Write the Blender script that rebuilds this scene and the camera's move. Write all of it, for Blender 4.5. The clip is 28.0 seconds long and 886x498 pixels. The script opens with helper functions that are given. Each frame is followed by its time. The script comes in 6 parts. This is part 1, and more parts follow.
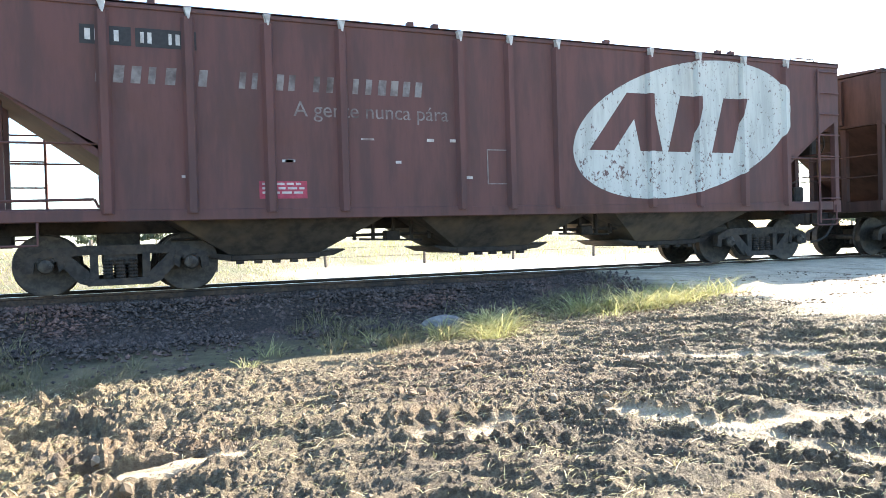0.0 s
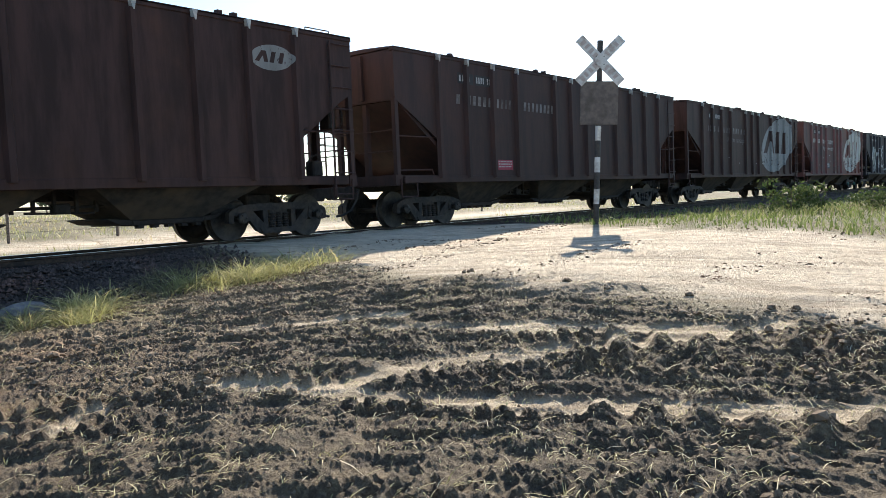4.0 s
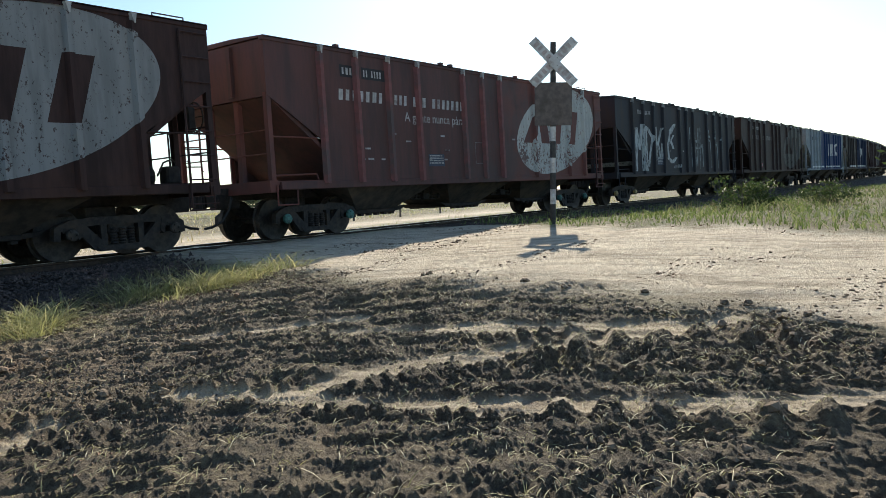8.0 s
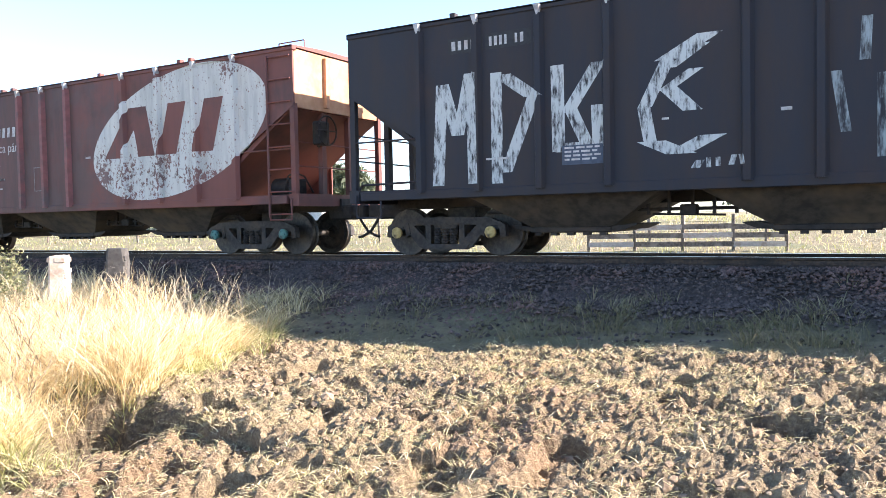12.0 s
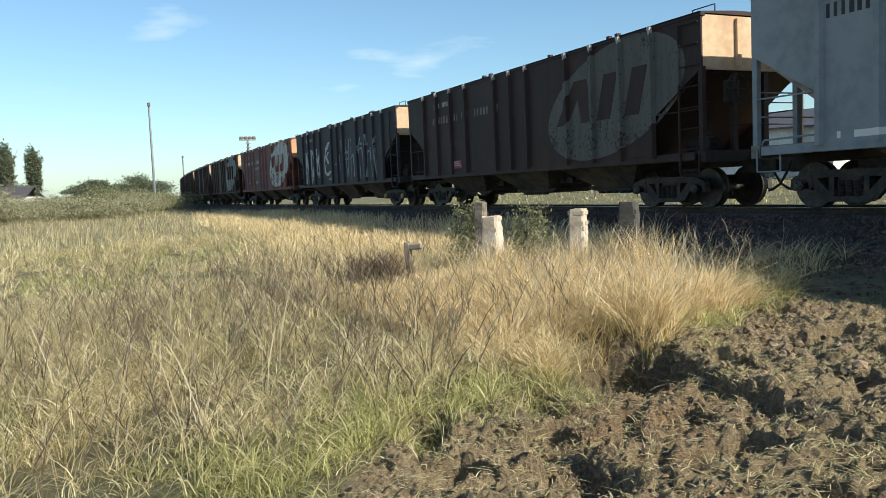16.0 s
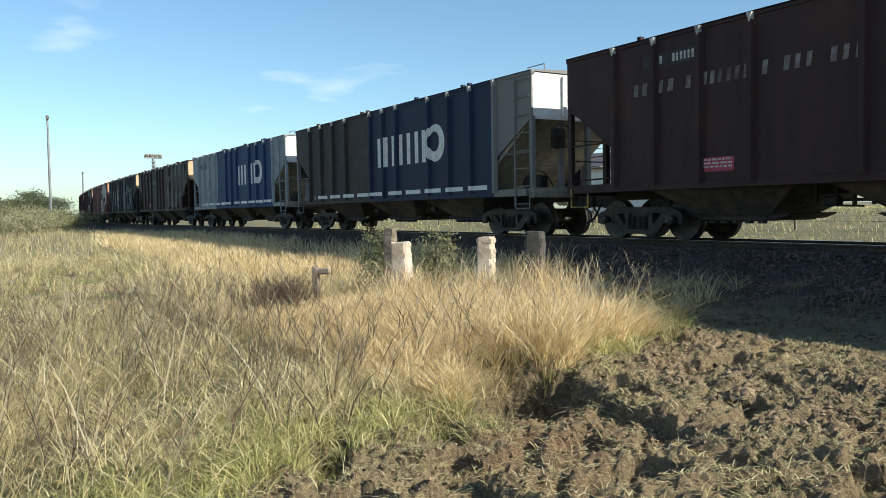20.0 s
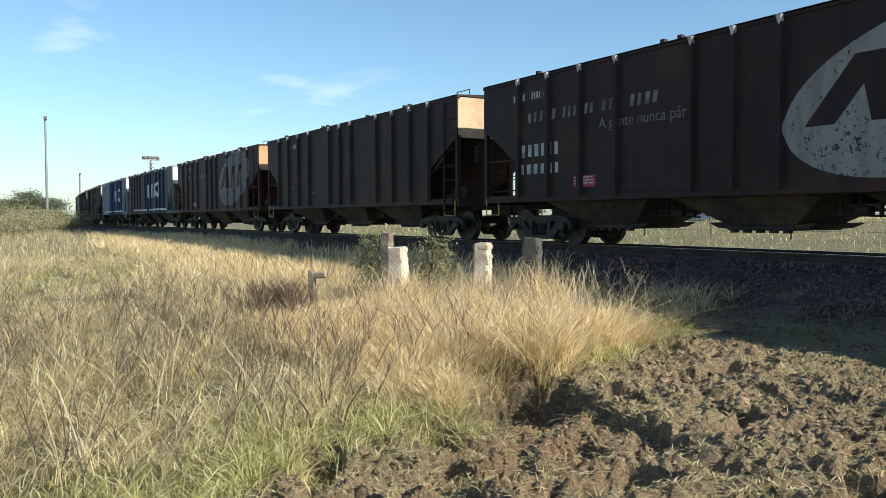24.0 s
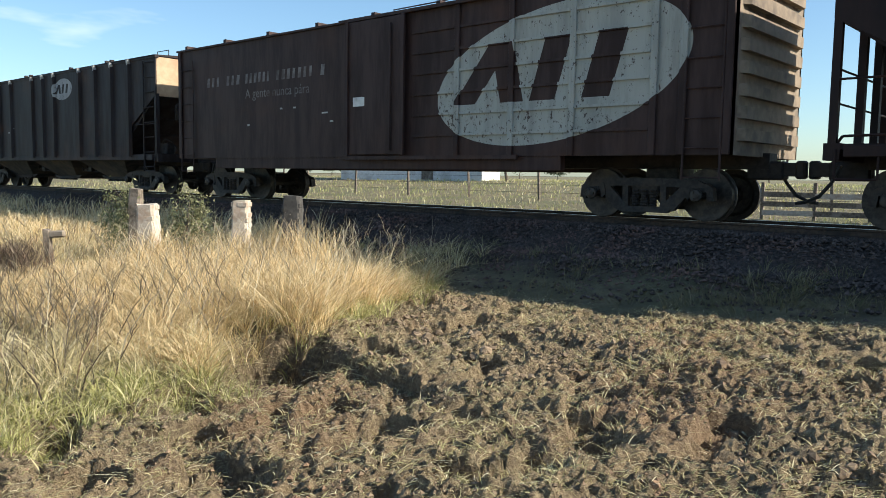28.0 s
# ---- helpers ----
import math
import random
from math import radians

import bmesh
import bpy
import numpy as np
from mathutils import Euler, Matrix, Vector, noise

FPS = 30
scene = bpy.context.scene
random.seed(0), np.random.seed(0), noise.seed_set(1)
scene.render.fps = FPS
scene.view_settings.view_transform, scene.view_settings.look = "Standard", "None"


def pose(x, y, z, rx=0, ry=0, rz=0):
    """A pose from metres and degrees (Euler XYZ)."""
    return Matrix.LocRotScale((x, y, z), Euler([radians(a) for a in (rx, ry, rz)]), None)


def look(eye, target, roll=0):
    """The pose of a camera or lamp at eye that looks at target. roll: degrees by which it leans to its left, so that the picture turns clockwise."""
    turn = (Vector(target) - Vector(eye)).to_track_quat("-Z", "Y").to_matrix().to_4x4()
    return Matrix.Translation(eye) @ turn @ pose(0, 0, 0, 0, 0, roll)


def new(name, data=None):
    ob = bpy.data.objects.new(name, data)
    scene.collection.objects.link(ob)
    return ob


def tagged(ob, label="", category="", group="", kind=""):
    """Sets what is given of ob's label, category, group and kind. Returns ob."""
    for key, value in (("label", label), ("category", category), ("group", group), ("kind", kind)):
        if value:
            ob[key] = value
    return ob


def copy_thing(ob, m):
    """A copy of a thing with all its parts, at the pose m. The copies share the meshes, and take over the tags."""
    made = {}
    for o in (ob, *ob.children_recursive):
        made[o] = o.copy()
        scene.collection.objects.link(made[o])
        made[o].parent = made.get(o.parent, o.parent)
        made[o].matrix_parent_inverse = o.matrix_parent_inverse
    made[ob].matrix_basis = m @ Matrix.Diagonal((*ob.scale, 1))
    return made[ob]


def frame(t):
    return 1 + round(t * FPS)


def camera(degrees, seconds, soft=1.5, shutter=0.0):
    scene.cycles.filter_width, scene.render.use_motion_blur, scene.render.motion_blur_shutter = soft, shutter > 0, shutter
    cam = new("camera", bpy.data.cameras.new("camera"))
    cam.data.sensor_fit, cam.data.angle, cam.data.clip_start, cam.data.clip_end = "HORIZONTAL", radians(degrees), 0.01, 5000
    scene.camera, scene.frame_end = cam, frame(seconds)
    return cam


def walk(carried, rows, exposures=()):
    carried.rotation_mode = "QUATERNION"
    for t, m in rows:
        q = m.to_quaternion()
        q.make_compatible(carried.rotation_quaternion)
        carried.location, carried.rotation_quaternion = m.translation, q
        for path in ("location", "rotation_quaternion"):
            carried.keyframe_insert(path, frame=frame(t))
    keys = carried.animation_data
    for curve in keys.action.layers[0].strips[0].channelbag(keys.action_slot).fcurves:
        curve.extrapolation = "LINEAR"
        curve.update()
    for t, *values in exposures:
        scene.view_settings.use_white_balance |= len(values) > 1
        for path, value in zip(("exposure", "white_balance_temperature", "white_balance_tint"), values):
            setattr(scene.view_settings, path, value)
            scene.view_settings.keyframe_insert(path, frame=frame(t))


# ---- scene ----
cam = camera(58.9, 28.0, soft=0.8)
PATH = [
    (0.0, 0.129, 0.293, 1.6, 89.22, 1.66, -23.86),
    (0.5, 0.173, 0.270, 1.6, 88.44, 1.97, -32.63),
    (1.0, 0.199, 0.250, 1.6, 87.73, 2.75, -38.54),
    (1.2, 0.214, 0.238, 1.6, 87.16, 2.87, -42.02),
    (1.5, 0.214, 0.238, 1.6, 87.93, 2.64, -41.86),
    (2.0, 0.177, 0.267, 1.6, 89.63, 2.19, -33.54),
    (2.5, 0.144, 0.286, 1.6, 89.35, 2.42, -26.84),
    (3.0, 0.184, 0.262, 1.6, 87.66, 2.15, -35.05),
    (3.5, 0.223, 0.229, 1.6, 87.06, 2.35, -44.24),
    (4.0, 0.250, 0.200, 1.6, 86.25, 2.43, -51.28),
    (4.2, 0.250, 0.200, 1.6, 87.43, 1.43, -51.37),
    (4.5, 0.256, 0.192, 1.6, 88.13, 0.58, -53.19),
    (6.5, 0.274, 0.165, 1.6, 84.82, 3.89, -58.91),
    (7.0, 0.276, 0.162, 1.6, 85.76, 3.11, -59.48),
    (7.5, 0.267, 0.176, 1.6, 85.31, 3.42, -56.70),
    (8.0, 0.260, 0.187, 1.6, 86.28, 3.52, -54.31),
    (8.5, 0.254, 0.194, 1.6, 86.19, 3.41, -52.59),
    (9.0, 0.190, 0.257, 1.6, 87.45, 3.23, -36.45),
    (9.5, 0.115, 0.299, 1.6, 89.03, 2.61, -21.04),
    (9.6, 0.096, 0.305, 1.6, 89.61, 2.93, -17.54),
    (10.0, 0.020, 0.319, 1.6, 87.64, 2.36, -3.67),
    (10.2, -0.010, 0.320, 1.6, 89.02, 2.10, 1.79),
    (10.5, -0.032, 0.318, 1.6, 90.90, 1.34, 5.68),
    (11.0, -0.060, 0.314, 1.6, 89.74, 0.83, 10.84),
    (11.5, -0.116, 0.298, 1.6, 88.51, 1.07, 21.17),
    (11.8, -0.140, 0.288, 1.6, 88.28, 0.77, 25.93),
    (12.0, -0.160, 0.277, 1.6, 87.84, 1.13, 30.01),
    (12.5, -0.207, 0.244, 1.6, 86.01, 2.00, 40.28),
    (12.6, -0.213, 0.239, 1.6, 85.75, 1.64, 41.65),
    (13.0, -0.247, 0.203, 1.6, 86.36, 2.82, 50.54),
    (13.2, -0.253, 0.195, 1.6, 85.72, 2.51, 52.39),
    (13.5, -0.264, 0.181, 1.6, 86.50, 2.43, 55.58),
    (15.5, -0.292, 0.130, 1.6, 85.65, 2.99, 66.01),
    (16.0, -0.290, 0.136, 1.6, 85.59, 2.45, 64.94),
    (16.5, -0.288, 0.140, 1.6, 86.90, 2.09, 64.00),
    (17.0, -0.280, 0.154, 1.6, 87.33, 2.56, 61.20),
    (17.5, -0.282, 0.151, 1.6, 86.36, 2.82, 61.79),
    (18.0, -0.285, 0.146, 1.6, 85.75, 2.55, 62.83),
    (18.5, -0.291, 0.134, 1.6, 85.30, 0.63, 65.23),
    (19.0, -0.288, 0.139, 1.6, 85.65, 1.40, 64.30),
    (19.5, -0.283, 0.150, 1.6, 85.96, 1.29, 62.07),
    (20.0, -0.273, 0.167, 1.6, 87.29, 0.92, 58.55),
    (20.5, -0.270, 0.171, 1.6, 87.99, 0.67, 57.64),
    (21.0, -0.268, 0.174, 1.6, 88.59, 0.06, 56.98),
    (21.5, -0.265, 0.180, 1.6, 87.17, 0.21, 55.79),
    (23.5, -0.283, 0.150, 1.6, 87.21, 0.38, 62.12),
    (24.0, -0.272, 0.168, 1.6, 87.69, 0.20, 58.34),
    (24.5, -0.271, 0.170, 1.6, 87.85, 0.55, 57.96),
    (25.0, -0.268, 0.175, 1.6, 87.93, -0.27, 56.80),
    (25.5, -0.265, 0.179, 1.6, 87.95, -0.70, 56.03),
    (26.0, -0.264, 0.181, 1.6, 86.47, -0.25, 55.62),
    (26.5, -0.262, 0.184, 1.6, 87.48, 0.13, 54.85),
    (27.0, -0.270, 0.172, 1.6, 87.20, -0.02, 57.55),
    (27.5, -0.258, 0.189, 1.6, 87.23, -2.04, 53.87),
    (28.0, -0.212, 0.240, 1.6, 84.76, -0.91, 41.52),
]
EXPOSURES = [(0.0, 2.45, 6500, 13), (1.0, 1.80, 6500, 12), (2.0, 1.35, 6500, 10), (3.0, 1.95, 6500, 10), (4.0, 1.00, 6500, 14), (7.0, 0.45, 6500, 11), (8.0, 0.50, 6500, 10), (9.0, 1.05, 6500, 4), (10.0, 2.20, 6500, 12), (11.0, 2.05, 6500, 22), (12.0, 2.20, 6500, 22), (13.0, 1.30, 6500, 15), (14.0, 0.80, 6500, 9), (16.0, 0.55, 6500, 6), (19.0, 0.60, 6500, 6), (24.0, 0.68, 6500, 7), (28.0, 0.75, 6500, 10)]
walk(cam, [(t, pose(*p)) for t, *p in PATH], EXPOSURES)

# ---- world and sun ----
SUN_TO = Vector((1.42, 0.69, 1.0)).normalized()
world = bpy.data.worlds.new("sky")
scene.world = world
world.use_nodes = True
wt = world.node_tree
sky = wt.nodes.new("ShaderNodeTexSky")
sky.sky_type = "NISHITA"
sky.sun_disc = False
sky.sun_elevation = math.asin(SUN_TO.z)
sky.sun_rotation = math.atan2(SUN_TO.x, SUN_TO.y)
sky.air_density, sky.dust_density, sky.ozone_density = 1.0, 0.7, 3.5
back = wt.nodes["Background"]
back.inputs["Strength"].default_value = 0.11
# thin fair-weather cloud, low over the horizon
coord = wt.nodes.new("ShaderNodeTexCoord")
stretch = wt.nodes.new("ShaderNodeMapping")
stretch.inputs["Scale"].default_value = (2.2, 2.2, 9.0)
stretch.inputs["Location"].default_value = (0.35, 0.1, 0.4)
wt.links.new(coord.outputs["Generated"], stretch.inputs["Vector"])
puff = wt.nodes.new("ShaderNodeTexNoise")
puff.inputs["Scale"].default_value, puff.inputs["Detail"].default_value = 1.7, 5.0
wt.links.new(stretch.outputs[0], puff.inputs["Vector"])
cut = wt.nodes.new("ShaderNodeMapRange")
cut.inputs[1].default_value, cut.inputs[2].default_value, cut.inputs[4].default_value = 0.63, 0.80, 0.6
wt.links.new(puff.outputs[0], cut.inputs[0])
cloud = wt.nodes.new("ShaderNodeMix")
cloud.data_type = "RGBA"
cloud.inputs[7].default_value = (7.5, 7.4, 7.3, 1.0)
wt.links.new(cut.outputs[0], cloud.inputs[0])
wt.links.new(sky.outputs[0], cloud.inputs[6])
clear = wt.nodes.new("ShaderNodeMix")
clear.data_type, clear.blend_type = "RGBA", "MULTIPLY"
clear.inputs[0].default_value = 1.0
clear.inputs[7].default_value = (0.92, 1.01, 1.0, 1.0)
wt.links.new(cloud.outputs[2], clear.inputs[6])
wt.links.new(clear.outputs[2], back.inputs["Color"])

sun_data = bpy.data.lights.new("sun", "SUN")
sun_data.energy, sun_data.angle, sun_data.color = 5.0, radians(0.55), (1.0, 0.92, 0.78)
sun_lamp = new("sun", sun_data)
sun_lamp.matrix_world = look(SUN_TO * 100, (0, 0, 0))


# ---- materials ----
class Nodes:
    """Short hand for building a node material."""

    def __init__(self, name, rough=0.8, metal=0.0):
        self.m = bpy.data.materials.new(name)
        self.m.use_nodes = True
        self.t = self.m.node_tree
        self.bsdf = self.t.nodes["Principled BSDF"]
        self.bsdf.inputs["Roughness"].default_value = rough
        self.bsdf.inputs["Metallic"].default_value = metal
        self.co = self.t.nodes.new("ShaderNodeTexCoord").outputs["Object"]
        self._xyz = None

    def put(self, socket, value):
        if isinstance(value, (int, float)):
            socket.default_value = value
        elif isinstance(value, tuple):
            socket.default_value = (*value, 1.0) if len(value) == 3 and len(socket.default_value) == 4 else value
        else:
            self.t.links.new(value, socket)

    def math(self, op, a, b=0.0, c=0.0):
        n = self.t.nodes.new("ShaderNodeMath")
        n.operation = op
        for s, v in zip(n.inputs, (a, b, c)):
            self.put(s, v)
        return n.outputs[0]

    def xyz(self):
        if self._xyz is None:
            n = self.t.nodes.new("ShaderNodeSeparateXYZ")
            self.t.links.new(self.co, n.inputs[0])
            self._xyz = n.outputs
        return self._xyz

    def scaled(self, sx, sy, sz, co=None):
        n = self.t.nodes.new("ShaderNodeMapping")
        self.t.links.new(co or self.co, n.inputs["Vector"])
        n.inputs["Scale"].default_value = (sx, sy, sz)
        return n.outputs[0]

    def noise(self, scale, detail=4.0, rough=0.6, co=None):
        n = self.t.nodes.new("ShaderNodeTexNoise")
        self.t.links.new(co or self.co, n.inputs["Vector"])
        n.inputs["Scale"].default_value, n.inputs["Detail"].default_value, n.inputs["Roughness"].default_value = scale, detail, rough
        return n.outputs[0]

    def ramp(self, fac, lo, hi):
        n = self.t.nodes.new("ShaderNodeMapRange")
        n.interpolation_type = "SMOOTHSTEP"
        self.put(n.inputs[0], fac)
        n.inputs[1].default_value, n.inputs[2].default_value = lo, hi
        return n.outputs[0]

    def mix(self, fac, a, b):
        n = self.t.nodes.new("ShaderNodeMix")
        n.data_type = "RGBA"
        self.put(n.inputs[0], fac)
        self.put(n.inputs[6], a)
        self.put(n.inputs[7], b)
        return n.outputs[2]

    def bump(self, height, strength=0.4, distance=0.02):
        n = self.t.nodes.new("ShaderNodeBump")
        n.inputs["Strength"].default_value, n.inputs["Distance"].default_value = strength, distance
        self.t.links.new(height, n.inputs["Height"])
        self.t.links.new(n.outputs[0], self.bsdf.inputs["Normal"])

    def island(self):
        return self.t.nodes.new("ShaderNodeNewGeometry").outputs["Random Per Island"]

    def done(self, colour, rough=None):
        self.put(self.bsdf.inputs["Base Color"], colour)
        if rough is not None:
            self.put(self.bsdf.inputs["Roughness"], rough)
        return self.m


def surf(name, c1, c2, scale, c3=None, big=0.6, rough=0.85, metal=0.0, bump=0.3, distance=0.01, island=0.0):
    """A mottled surface: fine grain between two colours, larger stains of a third."""
    k = Nodes(name, rough, metal)
    fine = k.noise(scale, 6.0)
    col = k.mix(k.ramp(fine, 0.35, 0.65), c1, c2)
    if c3:
        col = k.mix(k.ramp(k.noise(big, 4.0), 0.48, 0.68), col, c3)
    if island:
        bright = k.math("MULTIPLY_ADD", k.island(), island * 2, 1 - island)
        n = k.t.nodes.new("ShaderNodeVectorMath")
        n.operation = "SCALE"
        k.put(n.inputs[0], col)
        k.put(n.inputs["Scale"], bright)
        col = n.outputs[0]
    if bump:
        k.bump(fine, bump, distance)
    return k.done(col)


M_STEEL_DARK = surf("dark_underframe", (0.013, 0.011, 0.010), (0.034, 0.028, 0.025), 9, (0.052, 0.038, 0.029), 1.3, 0.75, 0.2, 0.3)
M_BOGIE = surf("bogie_steel", (0.020, 0.018, 0.017), (0.050, 0.043, 0.038), 14, (0.068, 0.050, 0.037), 2.5, 0.7, 0.3, 0.35)
M_WHEEL = surf("wheel_steel", (0.028, 0.025, 0.023), (0.062, 0.054, 0.047), 16, (0.085, 0.066, 0.05), 3, 0.55, 0.5, 0.2)
M_TREAD = surf("polished_tread", (0.45, 0.44, 0.42), (0.6, 0.59, 0.57), 20, None, 1, 0.3, 1.0, 0.05)
M_RAIL = surf("rail_side", (0.05, 0.035, 0.028), (0.10, 0.065, 0.045), 20, (0.03, 0.025, 0.022), 2, 0.8, 0.3, 0.3)
M_SLEEPER = surf("sleeper_wood", (0.05, 0.042, 0.035), (0.10, 0.085, 0.07), 12, (0.035, 0.03, 0.026), 2, 0.9)
M_CAP = {
    "teal": surf("cap_teal", (0.05, 0.16, 0.14), (0.09, 0.24, 0.21), 18, (0.04, 0.06, 0.05), 5, 0.6),
    "ochre": surf("cap_ochre", (0.36, 0.26, 0.09), (0.46, 0.34, 0.13), 18, (0.12, 0.09, 0.05), 5, 0.6),
}
M_YELLOW = surf("worn_yellow_paint", (0.45, 0.30, 0.05), (0.55, 0.38, 0.08), 16, (0.10, 0.07, 0.04), 4, 0.6)
M_TAPE = surf("white_reflective_tape", (0.62, 0.62, 0.60), (0.74, 0.74, 0.71), 12, (0.4, 0.39, 0.37), 3, 0.5, 0, 0.05)
# stencil paint, also the tone of the sunlit wedges on the ribs
M_STENCIL = surf("faded_stencil_sunlit_wedge", (0.36, 0.35, 0.34), (0.52, 0.51, 0.49), 9, (0.16, 0.12, 0.11), 2.2, 0.8, 0, 0.05)
M_GHOST = surf("ghosted_white_lettering", (0.12, 0.10, 0.095), (0.22, 0.20, 0.19), 7, (0.06, 0.045, 0.04), 1.6, 0.8, 0, 0.05)
M_GRAFFITI = surf("scuffed_white_roller_paint", (0.30, 0.33, 0.34), (0.46, 0.49, 0.49), 7, (0.10, 0.11, 0.12), 2.6, 0.85, 0, 0.05)
M_PINK = surf("pink_inspection_panel", (0.30, 0.03, 0.06), (0.40, 0.055, 0.09), 14, (0.2, 0.03, 0.05), 3, 0.7, 0, 0.05)
M_BLUEPLATE = surf("blue_data_panel", (0.040, 0.055, 0.085), (0.060, 0.080, 0.115), 14, None, 3, 0.7, 0, 0.05)
M_BLACK = surf("black_panel", (0.015, 0.015, 0.016), (0.025, 0.025, 0.026), 14, None, 3, 0.7, 0, 0.05)
M_SIGN_GREY = surf("dull_grey_stencil", (0.10, 0.11, 0.12), (0.15, 0.16, 0.17), 12, None, 3, 0.8, 0, 0.05)
M_RUBBER = surf("black_rubber_hose", (0.012, 0.012, 0.012), (0.025, 0.025, 0.024), 20, None, 3, 0.6, 0, 0.1)


def ellipse(k, x0, z0, a, b, shear=0.0):
    x, _, z = k.xyz()
    dx = k.math("SUBTRACT", x, x0)
    dz = k.math("SUBTRACT", k.math("SUBTRACT", z, z0), k.math("MULTIPLY", dx, shear))
    ex, ez = k.math("DIVIDE", dx, a), k.math("DIVIDE", dz, b)
    r = k.math("ADD", k.math("MULTIPLY", ex, ex), k.math("MULTIPLY", ez, ez))
    return k.math("LESS_THAN", r, 1.0)


def band(k, x0, x1, z0, z1, lean=0.0):
    """A slanted bar: between z0 and z1, from x0 to x1 at its foot, leaning by lean metres per metre of height."""
    x, _, z = k.xyz()
    xs = k.math("SUBTRACT", x, k.math("MULTIPLY", k.math("SUBTRACT", z, z0), lean))
    inside = k.math("MULTIPLY", k.math("GREATER_THAN", xs, x0), k.math("LESS_THAN", xs, x1))
    return k.math("MULTIPLY", inside, k.math("MULTIPLY", k.math("GREATER_THAN", z, z0), k.math("LESS_THAN", z, z1)))


def union(k, masks):
    out = masks[0]
    for m in masks[1:]:
        out = k.math("MAXIMUM", out, m)
    return out


def slant_mark(k, x0, z0, s):
    """The slanted bars inside a painted oval, centred there; s scales them."""
    bars = [(-2.0, -1.50, -0.45, 0.55, 0.80), (-0.94, -0.46, -0.45, 0.55, -0.22), (-0.34, 0.16, -0.45, 0.55, 0.30),
            (0.66, 1.16, -0.45, 0.55, 0.30)]
    return union(k, [band(k, x0 + a * s, x0 + b * s, z0 + c * s, z0 + d * s, e) for a, b, c, d, e in bars])


def livery(name, base, alt, rust=(0.09, 0.04, 0.025), oval=None, oval_paint=(0.62, 0.63, 0.60), mark=None, wear=0.6, extra=None, rough=0.62):
    """Weathered wagon paint: two tones in vertical streaks, rust freckles, and a flaking painted oval with slanted bars."""
    k = Nodes(name, rough)
    k.bsdf.inputs["Specular IOR Level"].default_value = 0.22
    streak = k.noise(1.6, 5.0, 0.65, k.scaled(2.2, 2.2, 0.35))
    cloud = k.noise(0.55, 4.0)
    fleck = k.noise(15.0, 6.0, 0.75, k.scaled(1.0, 1.0, 0.75))
    col = k.mix(k.ramp(streak, 0.36, 0.66), base, alt)
    col = k.mix(k.math("MULTIPLY", k.ramp(cloud, 0.5, 0.75), 0.55), col, rust)
    body = col
    if extra:
        col = extra(k, col)
    if oval:
        mask = ellipse(k, *oval)
        low = k.ramp(k.xyz()[2], oval[1] + 0.2, oval[1] - oval[3] * 0.8)
        chip = k.math("ADD", fleck, k.math("MULTIPLY", k.math("ADD", k.math("MULTIPLY", low, k.ramp(k.noise(1.3), 0.36, 0.60)), k.ramp(k.noise(0.9, 2.0), 0.5, 0.75)), 0.085 * wear))
        keep = k.math("SUBTRACT", 1.0, k.math("MULTIPLY", k.ramp(chip, 0.60, 0.63), 0.9))
        if mark:
            keep = k.math("MULTIPLY", keep, k.math("SUBTRACT", 1.0, slant_mark(k, *mark)))
        white = k.mix(k.ramp(streak, 0.4, 0.7), oval_paint, tuple(c * 0.72 for c in oval_paint))
        col = k.mix(k.math("MULTIPLY", mask, keep), col, white)
    spot = k.ramp(fleck, 0.66, 0.74)
    col = k.mix(k.math("MULTIPLY", spot, 0.6), col, tuple(c * 0.7 for c in rust))
    k.bump(fleck, 0.15, 0.004)
    return k.done(col)


# ---- building helpers ----
def mesh_of(name, bm, mat=None):
    me = bpy.data.meshes.new(name)
    bmesh.ops.recalc_face_normals(bm, faces=bm.faces[:])
    bm.to_mesh(me)
    bm.free()
    if mat:
        me.materials.append(mat)
    return me


def thing(name, label, category, group="", kind="", m=None):
    ob = tagged(new(name), label, category, group, kind)
    if m is not None:
        ob.matrix_world = m
    return ob


def part(name, data, mat=None, parent=None, label="", m=None):
    """Links a bmesh or mesh as one mesh object under a thing or part."""
    me = data if isinstance(data, bpy.types.Mesh) else mesh_of(name, data, mat)
    ob = new(name, me)
    if parent is not None:
        ob.parent = parent
    if m is not None:
        ob.matrix_local = m
    if label:
        ob["label"] = label
    return ob


def box(bm, x0, x1, y0, y1, z0, z1, bevel=0.0):
    vs = [bm.verts.new((x, y, z)) for x in (x0, x1) for y in (y0, y1) for z in (z0, z1)]
    fs = [bm.faces.new([vs[i] for i in f]) for f in ((0, 1, 3, 2), (4, 6, 7, 5), (0, 4, 5, 1), (2, 3, 7, 6), (0, 2, 6, 4), (1, 5, 7, 3))]
    if bevel:
        es = list({e for f in fs for e in f.edges})
        bmesh.ops.bevel(bm, geom=es, offset=bevel, segments=1, affect="EDGES")
    return bm


def boxes(*rows, bevel=0.0):
    bm = bmesh.new()
    for r in rows:
        box(bm, *r, bevel=bevel)
    return bm


